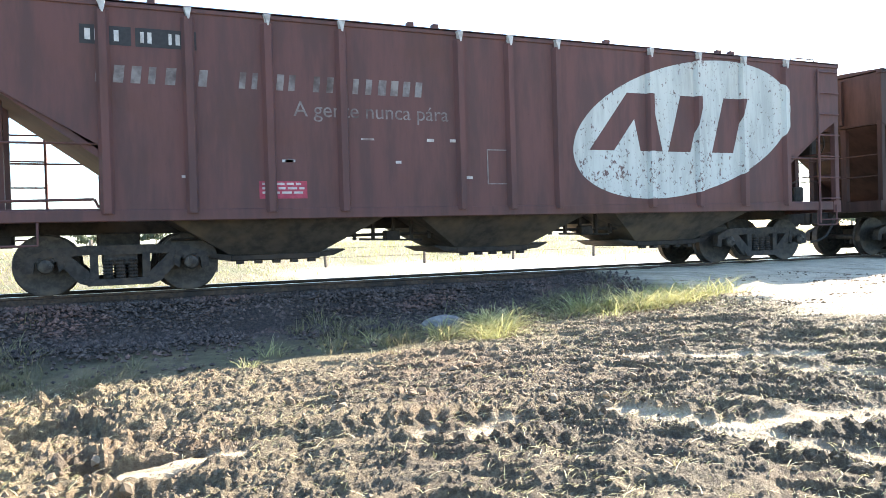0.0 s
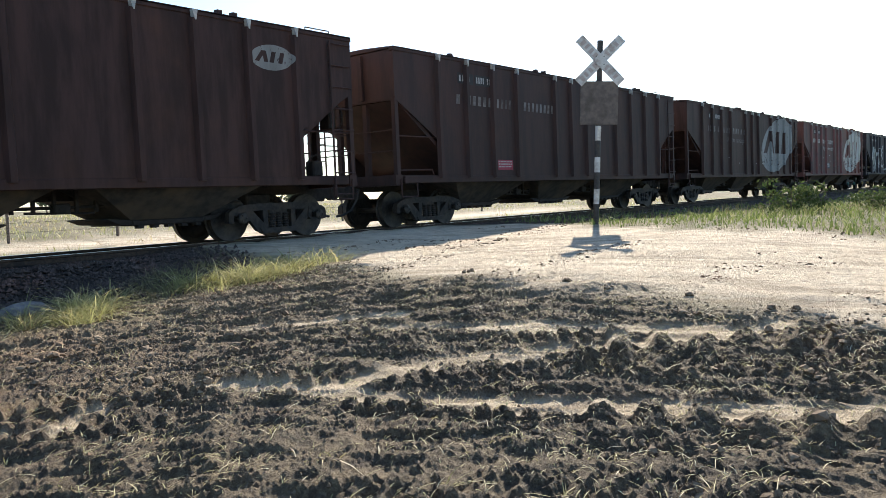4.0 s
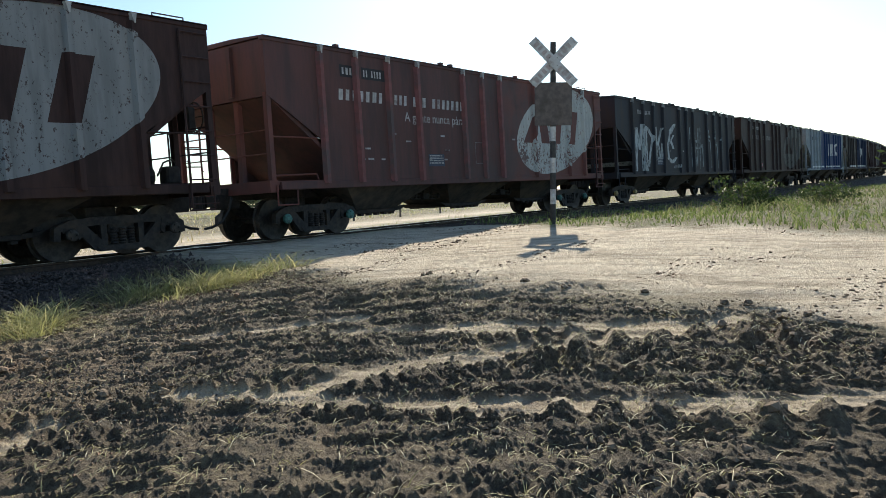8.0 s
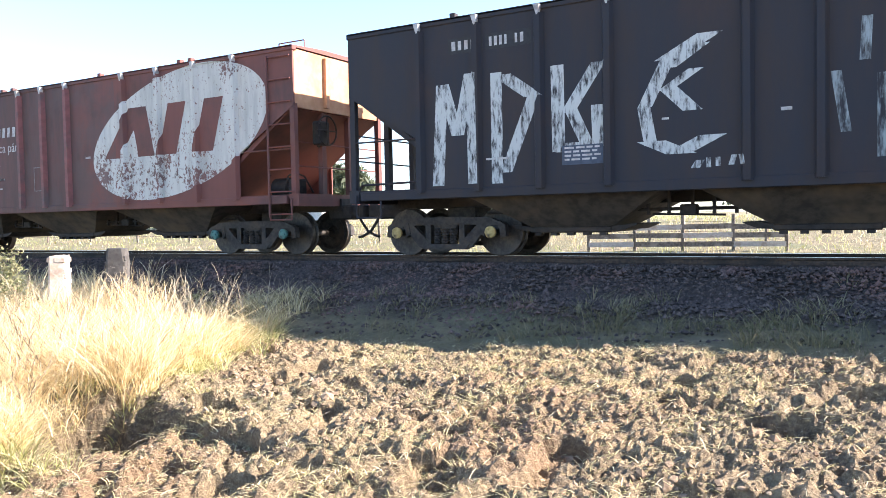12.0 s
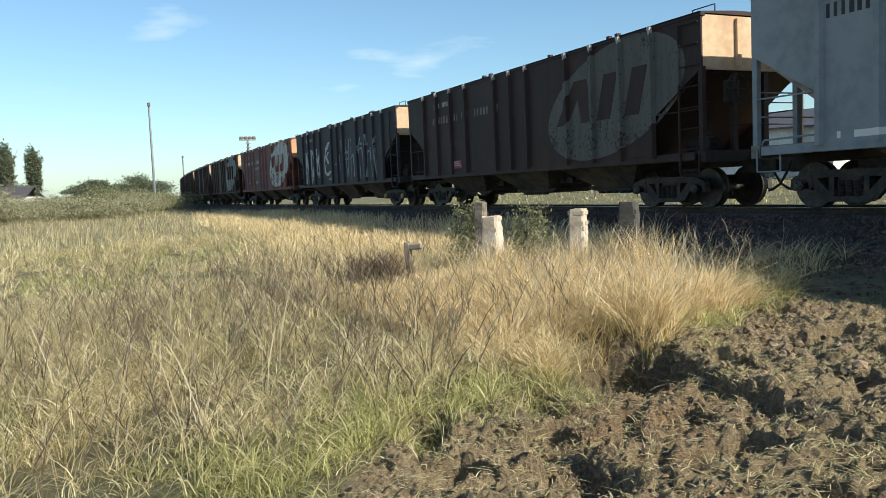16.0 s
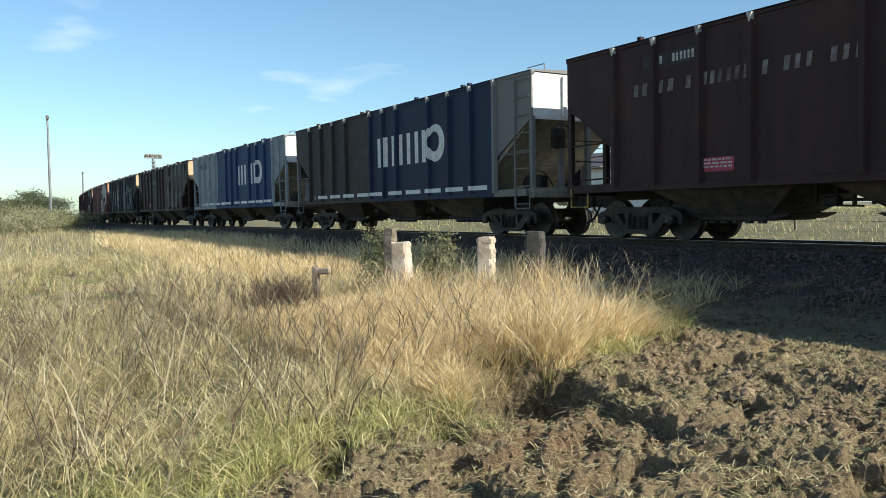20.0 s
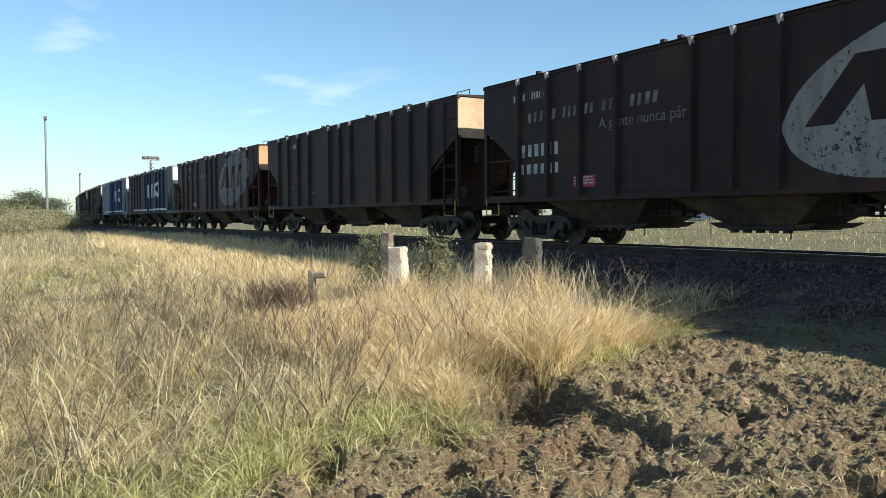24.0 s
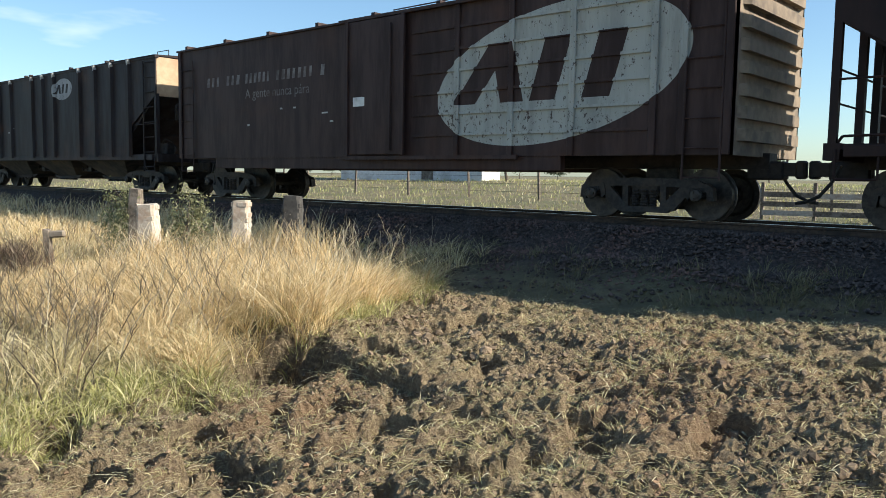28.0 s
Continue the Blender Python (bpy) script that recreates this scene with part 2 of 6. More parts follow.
def prism(bm, outline, axis, lo, hi):
    """Extrudes an outline of pairs along an axis: "x" takes (y, z), "y" takes (x, z), "z" takes (x, y)."""
    put = {"x": lambda a, b, d: (d, a, b), "y": lambda a, b, d: (a, d, b), "z": lambda a, b, d: (a, b, d)}[axis]
    one = [bm.verts.new(put(a, b, lo)) for a, b in outline]
    two = [bm.verts.new(put(a, b, hi)) for a, b in outline]
    n = len(outline)
    bm.faces.new(one)
    bm.faces.new(two[::-1])
    for i in range(n):
        bm.faces.new((one[i], one[(i + 1) % n], two[(i + 1) % n], two[i]))
    return bm


def rod(bm, a, b, r, sides=6, r2=None):
    a, b = Vector(a), Vector(b)
    q = (b - a).to_track_quat("Z", "Y")
    ring = []
    for p, rr in ((a, r), (b, r if r2 is None else r2)):
        ring.append([bm.verts.new(p + q @ Vector((rr * math.cos(i * math.tau / sides), rr * math.sin(i * math.tau / sides), 0))) for i in range(sides)])
    for i in range(sides):
        j = (i + 1) % sides
        bm.faces.new((ring[0][i], ring[0][j], ring[1][j], ring[1][i]))
    bm.faces.new(ring[0][::-1])
    bm.faces.new(ring[1])
    return bm


def tube(bm, pts, r, sides=6):
    for a, b in zip(pts, pts[1:]):
        rod(bm, a, b, r, sides)
    return bm


def lathe(bm, profile, axis="y", sides=28):
    """Turns a profile of (along, radius) about an axis through the origin."""
    put = {"y": lambda h, r, c, s: (r * c, h, r * s), "z": lambda h, r, c, s: (r * c, r * s, h), "x": lambda h, r, c, s: (h, r * c, r * s)}[axis]
    rings = [[bm.verts.new(put(h, max(r, 1e-4), math.cos(i * math.tau / sides), math.sin(i * math.tau / sides))) for i in range(sides)] for h, r in profile]
    for one, two in zip(rings, rings[1:]):
        for i in range(sides):
            j = (i + 1) % sides
            bm.faces.new((one[i], one[j], two[j], two[i]))
    bm.faces.new(rings[0][::-1])
    bm.faces.new(rings[-1])
    return bm


def raw_mesh(name, verts, faces4, mat, faces3=None, flat=False):
    """A mesh from arrays: verts (n, 3), quads (m, 4), triangles (k, 3)."""
    me = bpy.data.meshes.new(name)
    q = np.asarray(faces4, dtype=np.int32).reshape(-1, 4)
    t = np.zeros((0, 3), np.int32) if faces3 is None else np.asarray(faces3, dtype=np.int32).reshape(-1, 3)
    me.vertices.add(len(verts))
    me.vertices.foreach_set("co", np.asarray(verts, dtype=np.float32).ravel())
    me.loops.add(q.size + t.size)
    me.loops.foreach_set("vertex_index", np.concatenate([q.ravel(), t.ravel()]))
    me.polygons.add(len(q) + len(t))
    starts = np.concatenate([np.arange(len(q)) * 4, q.size + np.arange(len(t)) * 3]).astype(np.int32)
    me.polygons.foreach_set("loop_start", starts)
    me.update(calc_edges=True)
    if flat:
        me.shade_flat()
    me.materials.append(mat)
    return me


# ---- the lie of the land ----
RAIL_Z = 0.99
TRACK_Y = 12.40
LEFT_BEND, LEFT_R = -53.0, 700.0
RIGHT_BEND, RIGHT_R = 66.0, 630.0


def track(s):
    """Place and heading (radians) of the track's centre line, s metres along it."""
    if s < LEFT_BEND:
        a = (LEFT_BEND - s) / LEFT_R
        return LEFT_BEND - LEFT_R * math.sin(a), TRACK_Y + LEFT_R * (1 - math.cos(a)), -a
    if s > RIGHT_BEND:
        a = (s - RIGHT_BEND) / RIGHT_R
        return RIGHT_BEND + RIGHT_R * math.sin(a), TRACK_Y + RIGHT_R * (1 - math.cos(a)), a
    return s, TRACK_Y, 0.0


def step(v, lo, hi):
    u = np.clip((v - lo) / (hi - lo), 0, 1)
    return u * u * (3 - 2 * u)


def lie(x, y):
    """Smooth height of the ground, arrays in and out."""
    x, y = np.asarray(x, float), np.asarray(y, float)
    bend = np.where(x < LEFT_BEND, (LEFT_BEND - x) ** 2 / (2 * LEFT_R), np.where(x > RIGHT_BEND, (x - RIGHT_BEND) ** 2 / (2 * RIGHT_R), 0.0))
    yt = y - np.minimum(bend, 400)
    near = np.interp(x, [-60, -20, -8, -5, -2, 2, 4, 7.7, 10, 12, 14, 20, 40, 90], [0.35, 0.15, 0.10, 0.15, 0.30, 0.42, 0.50, 0.76, 0.83, 0.89, 0.95, 0.85, 0.6, 0.4])
    base = np.interp(x, [-60, -10, 0, 5, 9, 14, 25, 60], [0.1, 0.0, 0.0, 0.20, 0.48, 0.62, 0.6, 0.4])
    h = base + (near - base) * step(yt, 0.5, 7.6 - 2.8 * step(x, 5.0, 8.5))
    toe = np.maximum(near, 0.50)
    h = h + (toe - h) * step(yt, 8.0, 10.3)
    bank = np.maximum(toe, 0.85)
    h = h + (bank - h) * step(yt, 10.2, 11.35)
    far = 0.25 + 1.15 * step(yt, 18.0, 46.0)
    h = h + (far - h) * step(yt, 13.5, 15.6)
    cross = step(x, 6.6, 8.6) * (1 - step(x, 13.2, 15.5)) * step(yt, 8.3, 10.4) * (1 - step(yt, 15.5, 19.0))
    return h + (0.955 - h) * cross


def on_ground(x, y):
    return float(lie(x, y))


# ---- ground sheet ----
def lattice(seed):
    return np.random.RandomState(seed).rand(256, 256)


def vnoise(x, y, scale, seed=0):
    """Smooth value noise from 0 to 1 on arrays."""
    g = lattice(seed)
    u, v = np.asarray(x) * scale, np.asarray(y) * scale
    i, j = np.floor(u).astype(int), np.floor(v).astype(int)
    a, b = u - i, v - j
    a, b = a * a * (3 - 2 * a), b * b * (3 - 2 * b)
    i0, i1, j0, j1 = i % 256, (i + 1) % 256, j % 256, (j + 1) % 256
    return (g[i0, j0] * (1 - a) + g[i1, j0] * a) * (1 - b) + (g[i0, j1] * (1 - a) + g[i1, j1] * a) * b


def field_edge(y):
    """x of the border between churned earth and the tall grass."""
    return np.interp(y, [-6, 0, 1.4, 1.8, 2.2, 2.7, 3.1, 3.5, 4.2, 4.8, 7.0, 8.7], [-4.2, -4.1, -4.4, -4.8, -5.1, -5.25, -5.25, -5.2, -5.5, -5.8, -6.9, -7.7])


def road_edge(y):
    """x of the border between churned earth and the pale dirt road."""
    return np.interp(y, [-6, 1.0, 2.0, 3.1, 4.2, 5.8, 7.4, 8.6, 12.0], [7.0, 7.3, 7.4, 7.35, 7.15, 7.1, 7.4, 7.6, 7.6])


def verge_edge(y):
    """x of the border between the road and the green verge beyond it."""
    return np.interp(y, [-30, -4, 1.5, 4.2, 6.5, 8.5, 10.2, 16], [24, 16, 13.6, 12.6, 13.1, 14.4, 15.4, 15.6])


def mud_mask(x, y):
    w = (vnoise(x, y, 1.1, 5) - 0.5) * 0.9
    left = step(x - field_edge(y) + w, -0.35, 0.35)
    right = 1 - step(x - road_edge(y) + w * 1.2, -0.5, 0.5)
    hollow = 1 - step(np.hypot((x + 5.62) / 0.62, (y - 4.28) / 0.50), 0.85, 1.1)
    return np.maximum(left * right * (1 - step(y + w * 0.8, 7.5, 8.5)), hollow)


def road_mask(x, y):
    w = (vnoise(x, y, 1.3, 6) - 0.5) * 0.8
    here = step(x - road_edge(y) + w, -0.5, 0.5) * (1 - step(x - verge_edge(y) + w, -0.3, 0.3))
    far_road = step(y + w, 24.5, 25.5) * (1 - step(y + w, 28.5, 30.0)) * step(x + w, 4.5, 8.0) * (1 - step(x, 44, 50))
    return np.maximum(here * (1 - step(y, 15.0, 17.0)), far_road)


RUTS = [  # wheel ruts as runs of places, with their half width
    (((3.43, 4.87), (3.65, 4.58), (3.80, 4.23), (3.93, 3.83), (4.10, 3.51), (4.27, 3.19)), 0.14),
    (((4.27, 3.19), (4.43, 2.85), (4.60, 2.52), (4.80, 2.17), (4.93, 1.86), (5.14, 1.57), (5.31, 1.28), (5.46, 0.99), (5.60, 0.65), (5.72, 0.2)), 0.19),
    (((3.80, 4.25), (4.25, 4.12), (4.70, 4.00), (5.05, 3.80), (5.40, 3.45), (5.75, 3.10), (6.21, 2.76), (6.62, 2.43), (7.05, 2.09)), 0.15),
    (((5.30, 4.95), (5.65, 4.38), (5.97, 3.85), (6.20, 3.30), (6.45, 2.86), (6.76, 2.48)), 0.14),
    (((4.60, 6.10), (5.20, 5.60), (5.75, 5.10)), 0.10),
    (((2.26, 4.86), (2.46, 4.95), (2.68, 5.02)), 0.11),
    (((2.00, 5.08), (2.12, 5.12)), 0.08),
    (((0.30, 5.32), (0.60, 5.36), (0.86, 5.34)), 0.13),
]
SWATHS = [  # lines that tyres rolled along: distance from the turning centre, half width, pitch of the lugs
    (3.25, 0.20, 0.17), (3.75, 0.20, 0.15), (4.45, 0.22, 0.17), (5.05, 0.20, 0.15), (5.75, 0.22, 0.17), (6.35, 0.20, 0.15), (7.05, 0.22, 0.18), (7.75, 0.20, 0.16),
]


def tyre_prints(r, a, x, y):
    """Slanting lugs pressed into the earth along each swath, broken where it was churned again."""
    out = np.zeros_like(r)
    for i, (rc, half, pitch) in enumerate(SWATHS):
        d = r - rc - 0.5 * np.sin(a * 1.3 + i * 1.9) - 0.16 * (vnoise(x, y, 1.1, 70 + i) - 0.5)
        along = a * rc / pitch
        lug = np.sin(math.tau * (along + np.abs(d) / 0.30 + 0.5 * vnoise(x, y, 2.3, 90 + i)))
        keep = (1 - step(np.abs(d), half * 0.8, half)) * step(vnoise(x, y, 0.9, 80 + i), 0.32, 0.5)
        out = np.where(keep > 0, out * (1 - keep) + keep * step(lug, -0.35, 0.45), out)
    return out


def rut_depth(x, y):
    out = np.zeros_like(x)
    wob = 0.10 * (vnoise(x, y, 2.6, 11) - 0.5) + 0.05 * (vnoise(x, y, 8.0, 13) - 0.5)
    for run, half in RUTS:
        for (x0, y0), (x1, y1) in zip(run, run[1:]):
            l2 = (x1 - x0) ** 2 + (y1 - y0) ** 2
            u = np.clip(((x - x0) * (x1 - x0) + (y - y0) * (y1 - y0)) / l2, 0, 1)
            d = np.hypot(x - x0 - u * (x1 - x0), y - y0 - u * (y1 - y0)) + wob
            out = np.maximum(out, 1 - step(d, half * 0.72, half * 1.18))
    return out


def lugs(x, y):
    """Rows of slanting lumps that tractor tyres pressed up beside the ruts."""
    out = np.zeros_like(x)
    for x0, y0, x1, y1, n in ((4.50, 2.45, 5.20, 0.45, 8), (5.95, 3.05, 6.90, 1.30, 7), (5.35, 3.05, 5.95, 2.35, 4)):
        for i in range(n):
            u = i / (n - 1)
            cx, cy = x0 + (x1 - x0) * u, y0 + (y1 - y0) * u
            a = math.radians(20 + 9 * math.sin(i * 2.4))
            p, q = (x - cx) * math.cos(a) + (y - cy) * math.sin(a), (y - cy) * math.cos(a) - (x - cx) * math.sin(a)
            out = np.maximum(out, (0.075 + 0.02 * math.sin(i * 1.7)) * np.exp(-((p / 0.24) ** 2 + (q / 0.085) ** 2) ** 2))
    return out


def billow(x, y, scale, seed):
    return np.abs(2 * vnoise(x, y, scale, seed) - 1)


HOLLOWS = [(-5.55, 4.18, 0.54, 0.36, 0.66), (-5.10, 3.80, 0.50, 0.34, 0.07), (-4.24, 3.72, 0.20, 0.12, 0.16), (-4.05, 4.30, 0.22, 0.12, 0.17), (-3.67, 3.01, 0.18, 0.12, 0.18), (-3.60, 3.39, 0.18, 0.11, 0.18), (-3.36, 4.03, 0.22, 0.13, 0.18), (-5.3, 6.04, 0.24, 0.16, 0.22), (-4.01, 6.07, 0.26, 0.14, 0.16), (-3.3, 5.83, 0.28, 0.15, 0.16), (-4.89, 2.99, 0.2, 0.12, 0.16), (-3.63, 2.59, 0.2, 0.12, 0.18), (-5.05, 2.15, 0.2, 0.12, 0.16), (-2.47, 4.13, 0.22, 0.13, 0.16), (-2.6, 5.2, 0.25, 0.13, 0.14)]


def relief(x, y):
    """Fine height of the soil on top of lie()."""
    mud, rd = mud_mask(x, y), road_mask(x, y)
    east = step(x, -0.5, 2.2)
    wx, wy = x + 0.10 * vnoise(x, y, 4.0, 61), y + 0.10 * vnoise(x, y, 4.0, 62)
    crumb = 0.036 * billow(x, y, 2.7, 1) + 0.052 * billow(wx * 1.1, wy, 5.7, 2) + 0.060 * billow(wx, wy * 1.1, 10.0, 3) - 0.08
    grain = 0.050 * billow(wx, wy, 17.0, 15) + 0.030 * billow(wx, wy, 29.0, 63) - 0.02
    r, a = np.hypot(x, y), np.arctan2(y, x)
    rw = r + 0.22 * vnoise(x, y, 1.3, 4) + 0.06 * vnoise(x, y, 5.0, 60)
    crest = (1 - np.abs(2 * vnoise(rw * 8.5, a * 12, 1.0, 8) - 1)) ** 1.6
    fine_crest = (1 - np.abs(2 * vnoise(rw * 21, a * 27, 1.0, 65) - 1)) ** 1.4
    ridge = 0.052 * crest + 0.026 * fine_crest - 0.028
    tread = 0.038 * tyre_prints(r, a, x, y) - 0.012
    heap = step(vnoise(x, y, 1.15, 17), 0.55, 0.78)
    pit = vnoise(x, y * 1.25, 3.1, 9) + 0.14 * (vnoise(x, y, 9.0, 64) - 0.5)
    holes = -0.13 * step(pit, 0.66, 0.76) * (1 - east)
    rut = rut_depth(x, y)
    near = 0.25 + 0.75 * step(y, -4.5, -3.0)
    h = mud * near * (crumb * (1 - east * (0.96 - 0.30 * heap)) + grain * (1 - 0.70 * east) * step(y, -0.3, 0.3) + holes + east * (ridge + tread) * step(y, -0.3, 0.3)) * (1 - 0.88 * rut) - mud * rut * (0.04 - 0.022 * crest) + mud * lugs(x, y)
    h = h + rd * ((vnoise((x * 0.87 + y * 0.5) * 4.2, (y * 0.87 - x * 0.5) * 0.45, 1.0, 7) - 0.5) * 0.06 + (vnoise(x, y, 6.0, 10) - 0.5) * 0.02 + 0.02 * billow(x, y, 3.0, 18) * step(vnoise(x, y, 0.7, 19), 0.5, 0.7))
    h = h + (1 - mud) * (1 - rd) * (vnoise(x, y, 1.5, 12) - 0.5) * 0.06
    # turf bank over the dark hollow
    h = h + 0.20 * np.exp(-(((x + 6.05) / 0.75) ** 2 + ((y - 4.72) / 0.6) ** 2))
    for hx, hy, wx, wy, deep in HOLLOWS:
        h = h - deep * np.exp(-((((x - hx) / wx) ** 2 + ((y - hy) / wy) ** 2) ** 2))
    return h


def spaced(lo, hi, dx, reach, grow):
    mid = np.arange(lo, hi, dx)
    out, d = [], dx
    p = hi
    while p < reach:
        out.append(p)
        d *= grow
        p += d
    out.append(reach)
    left, d, p = [], dx, lo - dx
    while p > -reach:
        left.append(p)
        d *= grow
        p -= d
    left.append(-reach)
    return np.concatenate([np.array(left[::-1]), mid, np.array(out)])


def ground_material():
    k = Nodes("soil", 0.95)

    def attr(name):
        n = k.t.nodes.new("ShaderNodeAttribute")
        n.attribute_name = name
        return n.outputs["Fac"]

    fine, mid, big = k.noise(24, 6, 0.7), k.noise(4.0, 5, 0.65), k.noise(0.5, 4)
    turf = k.mix(k.ramp(mid, 0.35, 0.65), (0.12, 0.10, 0.055), (0.24, 0.20, 0.11))
    turf = k.mix(k.ramp(big, 0.4, 0.65), turf, (0.13, 0.13, 0.06))
    mud = k.mix(k.ramp(mid, 0.34, 0.66), (0.132, 0.096, 0.058), (0.29, 0.217, 0.129))
    mud = k.mix(k.math("MULTIPLY", k.ramp(fine, 0.40, 0.66), 0.75), mud, (0.44, 0.346, 0.201))
    mud = k.mix(k.math("MULTIPLY", k.ramp(big, 0.48, 0.64), 0.5), mud, (0.25, 0.14, 0.078))
    mud = k.mix(k.math("MULTIPLY", k.ramp(k.noise(1.7, 5, 0.7), 0.56, 0.68), 0.6), mud, (0.085, 0.066, 0.056))
    # darker soil to the east; over the hollow it stands for shade
    mud = k.mix(k.math("MULTIPLY", attr("damp"), 0.9), mud, k.mix(k.ramp(fine, 0.4, 0.65), (0.052, 0.040, 0.028), (0.135, 0.108, 0.066)))
    mud = k.mix(k.math("MULTIPLY", attr("rut"), 0.95), mud, k.mix(k.ramp(fine, 0.38, 0.66), (0.70, 0.58, 0.41), (0.50, 0.40, 0.27)))
    sand = k.mix(k.ramp(mid, 0.35, 0.7), (0.74, 0.64, 0.48), (0.60, 0.49, 0.35))
    turned = k.t.nodes.new("ShaderNodeMapping")
    turned.inputs["Rotation"].default_value = (0, 0, radians(-30))
    k.t.links.new(k.co, turned.inputs["Vector"])
    lanes = k.noise(1.0, 6, 0.7, k.scaled(4.2, 0.5, 1, turned.outputs[0]))
    sand = k.mix(k.math("MULTIPLY", k.ramp(lanes, 0.47, 0.62), 0.8), sand, (0.40, 0.315, 0.21))
    sand = k.mix(k.math("MULTIPLY", k.ramp(k.noise(7.0, 5, 0.75, k.scaled(1.7, 0.5, 1, turned.outputs[0])), 0.57, 0.66), 0.8), sand, (0.22, 0.17, 0.12))
    gravel = k.mix(k.ramp(fine, 0.4, 0.62), (0.032, 0.024, 0.020), (0.082, 0.061, 0.050))
    col = k.mix(attr("mud"), turf, mud)
    col = k.mix(attr("road"), col, sand)
    col = k.mix(attr("ballast"), col, gravel)
    grit = k.noise(90, 4, 0.75)
    k.bump(k.math("ADD", k.math("ADD", fine, k.math("MULTIPLY", grit, 0.7)), k.math("MULTIPLY", mid, 1.6)), 1.0, 0.045)
    return k.done(col)


GX = spaced(-8.6, 8.2, 0.022, 3200, 1.16)
GY = spaced(0.2, 8.4, 0.022, 3200, 1.16)
GY = np.concatenate([GY[GY < -5.0], np.arange(-5.0, 0.13, 0.06), GY[GY > 0.175]])
gx, gy = np.meshgrid(GX, GY)
gz = lie(gx, gy) + relief(gx, gy)
# crumbs: each corner of the churned earth sits a little high or low
gz = gz + mud_mask(gx, gy) * (1 - rut_depth(gx, gy)) * (0.020 - 0.015 * step(gx, -0.5, 2.2)) * step(gy, -0.2, 0.3) * (np.random.RandomState(77).rand(*gx.shape) ** 2 - 0.3)
away = np.hypot(gx, gy)
gz = gz + step(away, 160, 900) * 9 * (vnoise(gx, gy, 0.004, 21) - 0.35) * step(gy, -200, 60)
nx, ny = len(GX), len(GY)
idx = np.arange(nx * ny).reshape(ny, nx)
quads = np.stack([idx[:-1, :-1], idx[:-1, 1:], idx[1:, 1:], idx[1:, :-1]], -1).reshape(-1, 4)
ground_mesh = raw_mesh("ground", np.stack([gx, gy, gz], -1).reshape(-1, 3), quads, ground_material())
bend_y = np.where(gx < LEFT_BEND, (LEFT_BEND - gx) ** 2 / (2 * LEFT_R), np.where(gx > RIGHT_BEND, (gx - RIGHT_BEND) ** 2 / (2 * RIGHT_R), 0.0))
yy = gy - np.minimum(bend_y, 400)
ballast = step(yy + 0.5 * (vnoise(gx, gy, 1.2, 22) - 0.5), 8.6, 10.0) * (1 - step(yy, 14.6, 15.4)) * (1 - road_mask(gx, gy))
# the second dark soil term paints shade into the hollow
for name, data in (("mud", mud_mask(gx, gy)), ("road", road_mask(gx, gy)), ("rut", rut_depth(gx, gy) * (0.45 + 0.55 * step(vnoise(away * 15 + 2 * vnoise(gx, gy, 2.0, 3), np.arctan2(gy, gx) * 16, 1.0, 14), 0.28, 0.55))), ("damp", np.exp(-((gx - 4.2) / 3.9) ** 4 - ((gy - 2.6) / 4.8) ** 4) * (0.50 + 0.45 * vnoise(gx, gy, 1.5, 36)) + np.exp(-((((gx + 5.55) / 0.55) ** 2 + ((gy - 4.2) / 0.40) ** 2) ** 2))), ("ballast", ballast)):
    layer = ground_mesh.attributes.new(name, "FLOAT", "POINT")
    layer.data.foreach_set("value", data.astype(np.float32).ravel())
crisp = (mud_mask(gx, gy) > 0.3)[:-1, :-1].ravel()
ground_mesh.shade_smooth()
ground_mesh.polygons.foreach_set("use_smooth", ~crisp)
ground = tagged(new("ground", ground_mesh), "churned brown earth, pale dirt road and rough grass field", "ground", kind="structure")


def height(x, y):
    x, y = np.asarray(x, float), np.asarray(y, float)
    return lie(x, y) + relief(x, y)


# ---- permanent way ----
def sweep(bm, outline, ss, dy):
    """Carries an outline of (across, up) along the track."""
    prev = None
    for s in ss:
        x, y, a = track(s)
        c, n = math.cos(a), math.sin(a)
        ring = [bm.verts.new((x - n * (dy + u), y + c * (dy + u), RAIL_Z + w)) for u, w in outline]
        if prev:
            for i in range(len(ring)):
                j = (i + 1) % len(ring)
                bm.faces.new((prev[i], prev[j], ring[j], ring[i]))
        prev = ring


RAIL_OUT = [(-0.06, -0.135), (0.06, -0.135), (0.06, -0.12), (0.012, -0.10), (0.012, -0.04), (0.034, -0.03), (0.034, -0.004), (0.026, 0.0), (-0.026, 0.0), (-0.034, -0.004), (-0.034, -0.03), (-0.012, -0.04), (-0.012, -0.10), (-0.06, -0.12)]
STATIONS = list(range(-190, -54, 6)) + list(range(-54, 67, 10)) + list(range(67, 200, 6))
for dy in (-0.53, 0.53):
    bm = bmesh.new()
    sweep(bm, RAIL_OUT, STATIONS, dy)
    rail = part("rail", bm, M_RAIL)
    tagged(rail, "rusty steel running rail with a polished head", "rail", "rails of the track", "structure")
    bm = bmesh.new()
    sweep(bm, [(-0.024, 0.0015), (0.024, 0.0015), (0.024, 0.0035), (-0.024, 0.0035)], STATIONS, dy)
    part("rail_head", bm, M_TREAD, rail, "polished rail head")

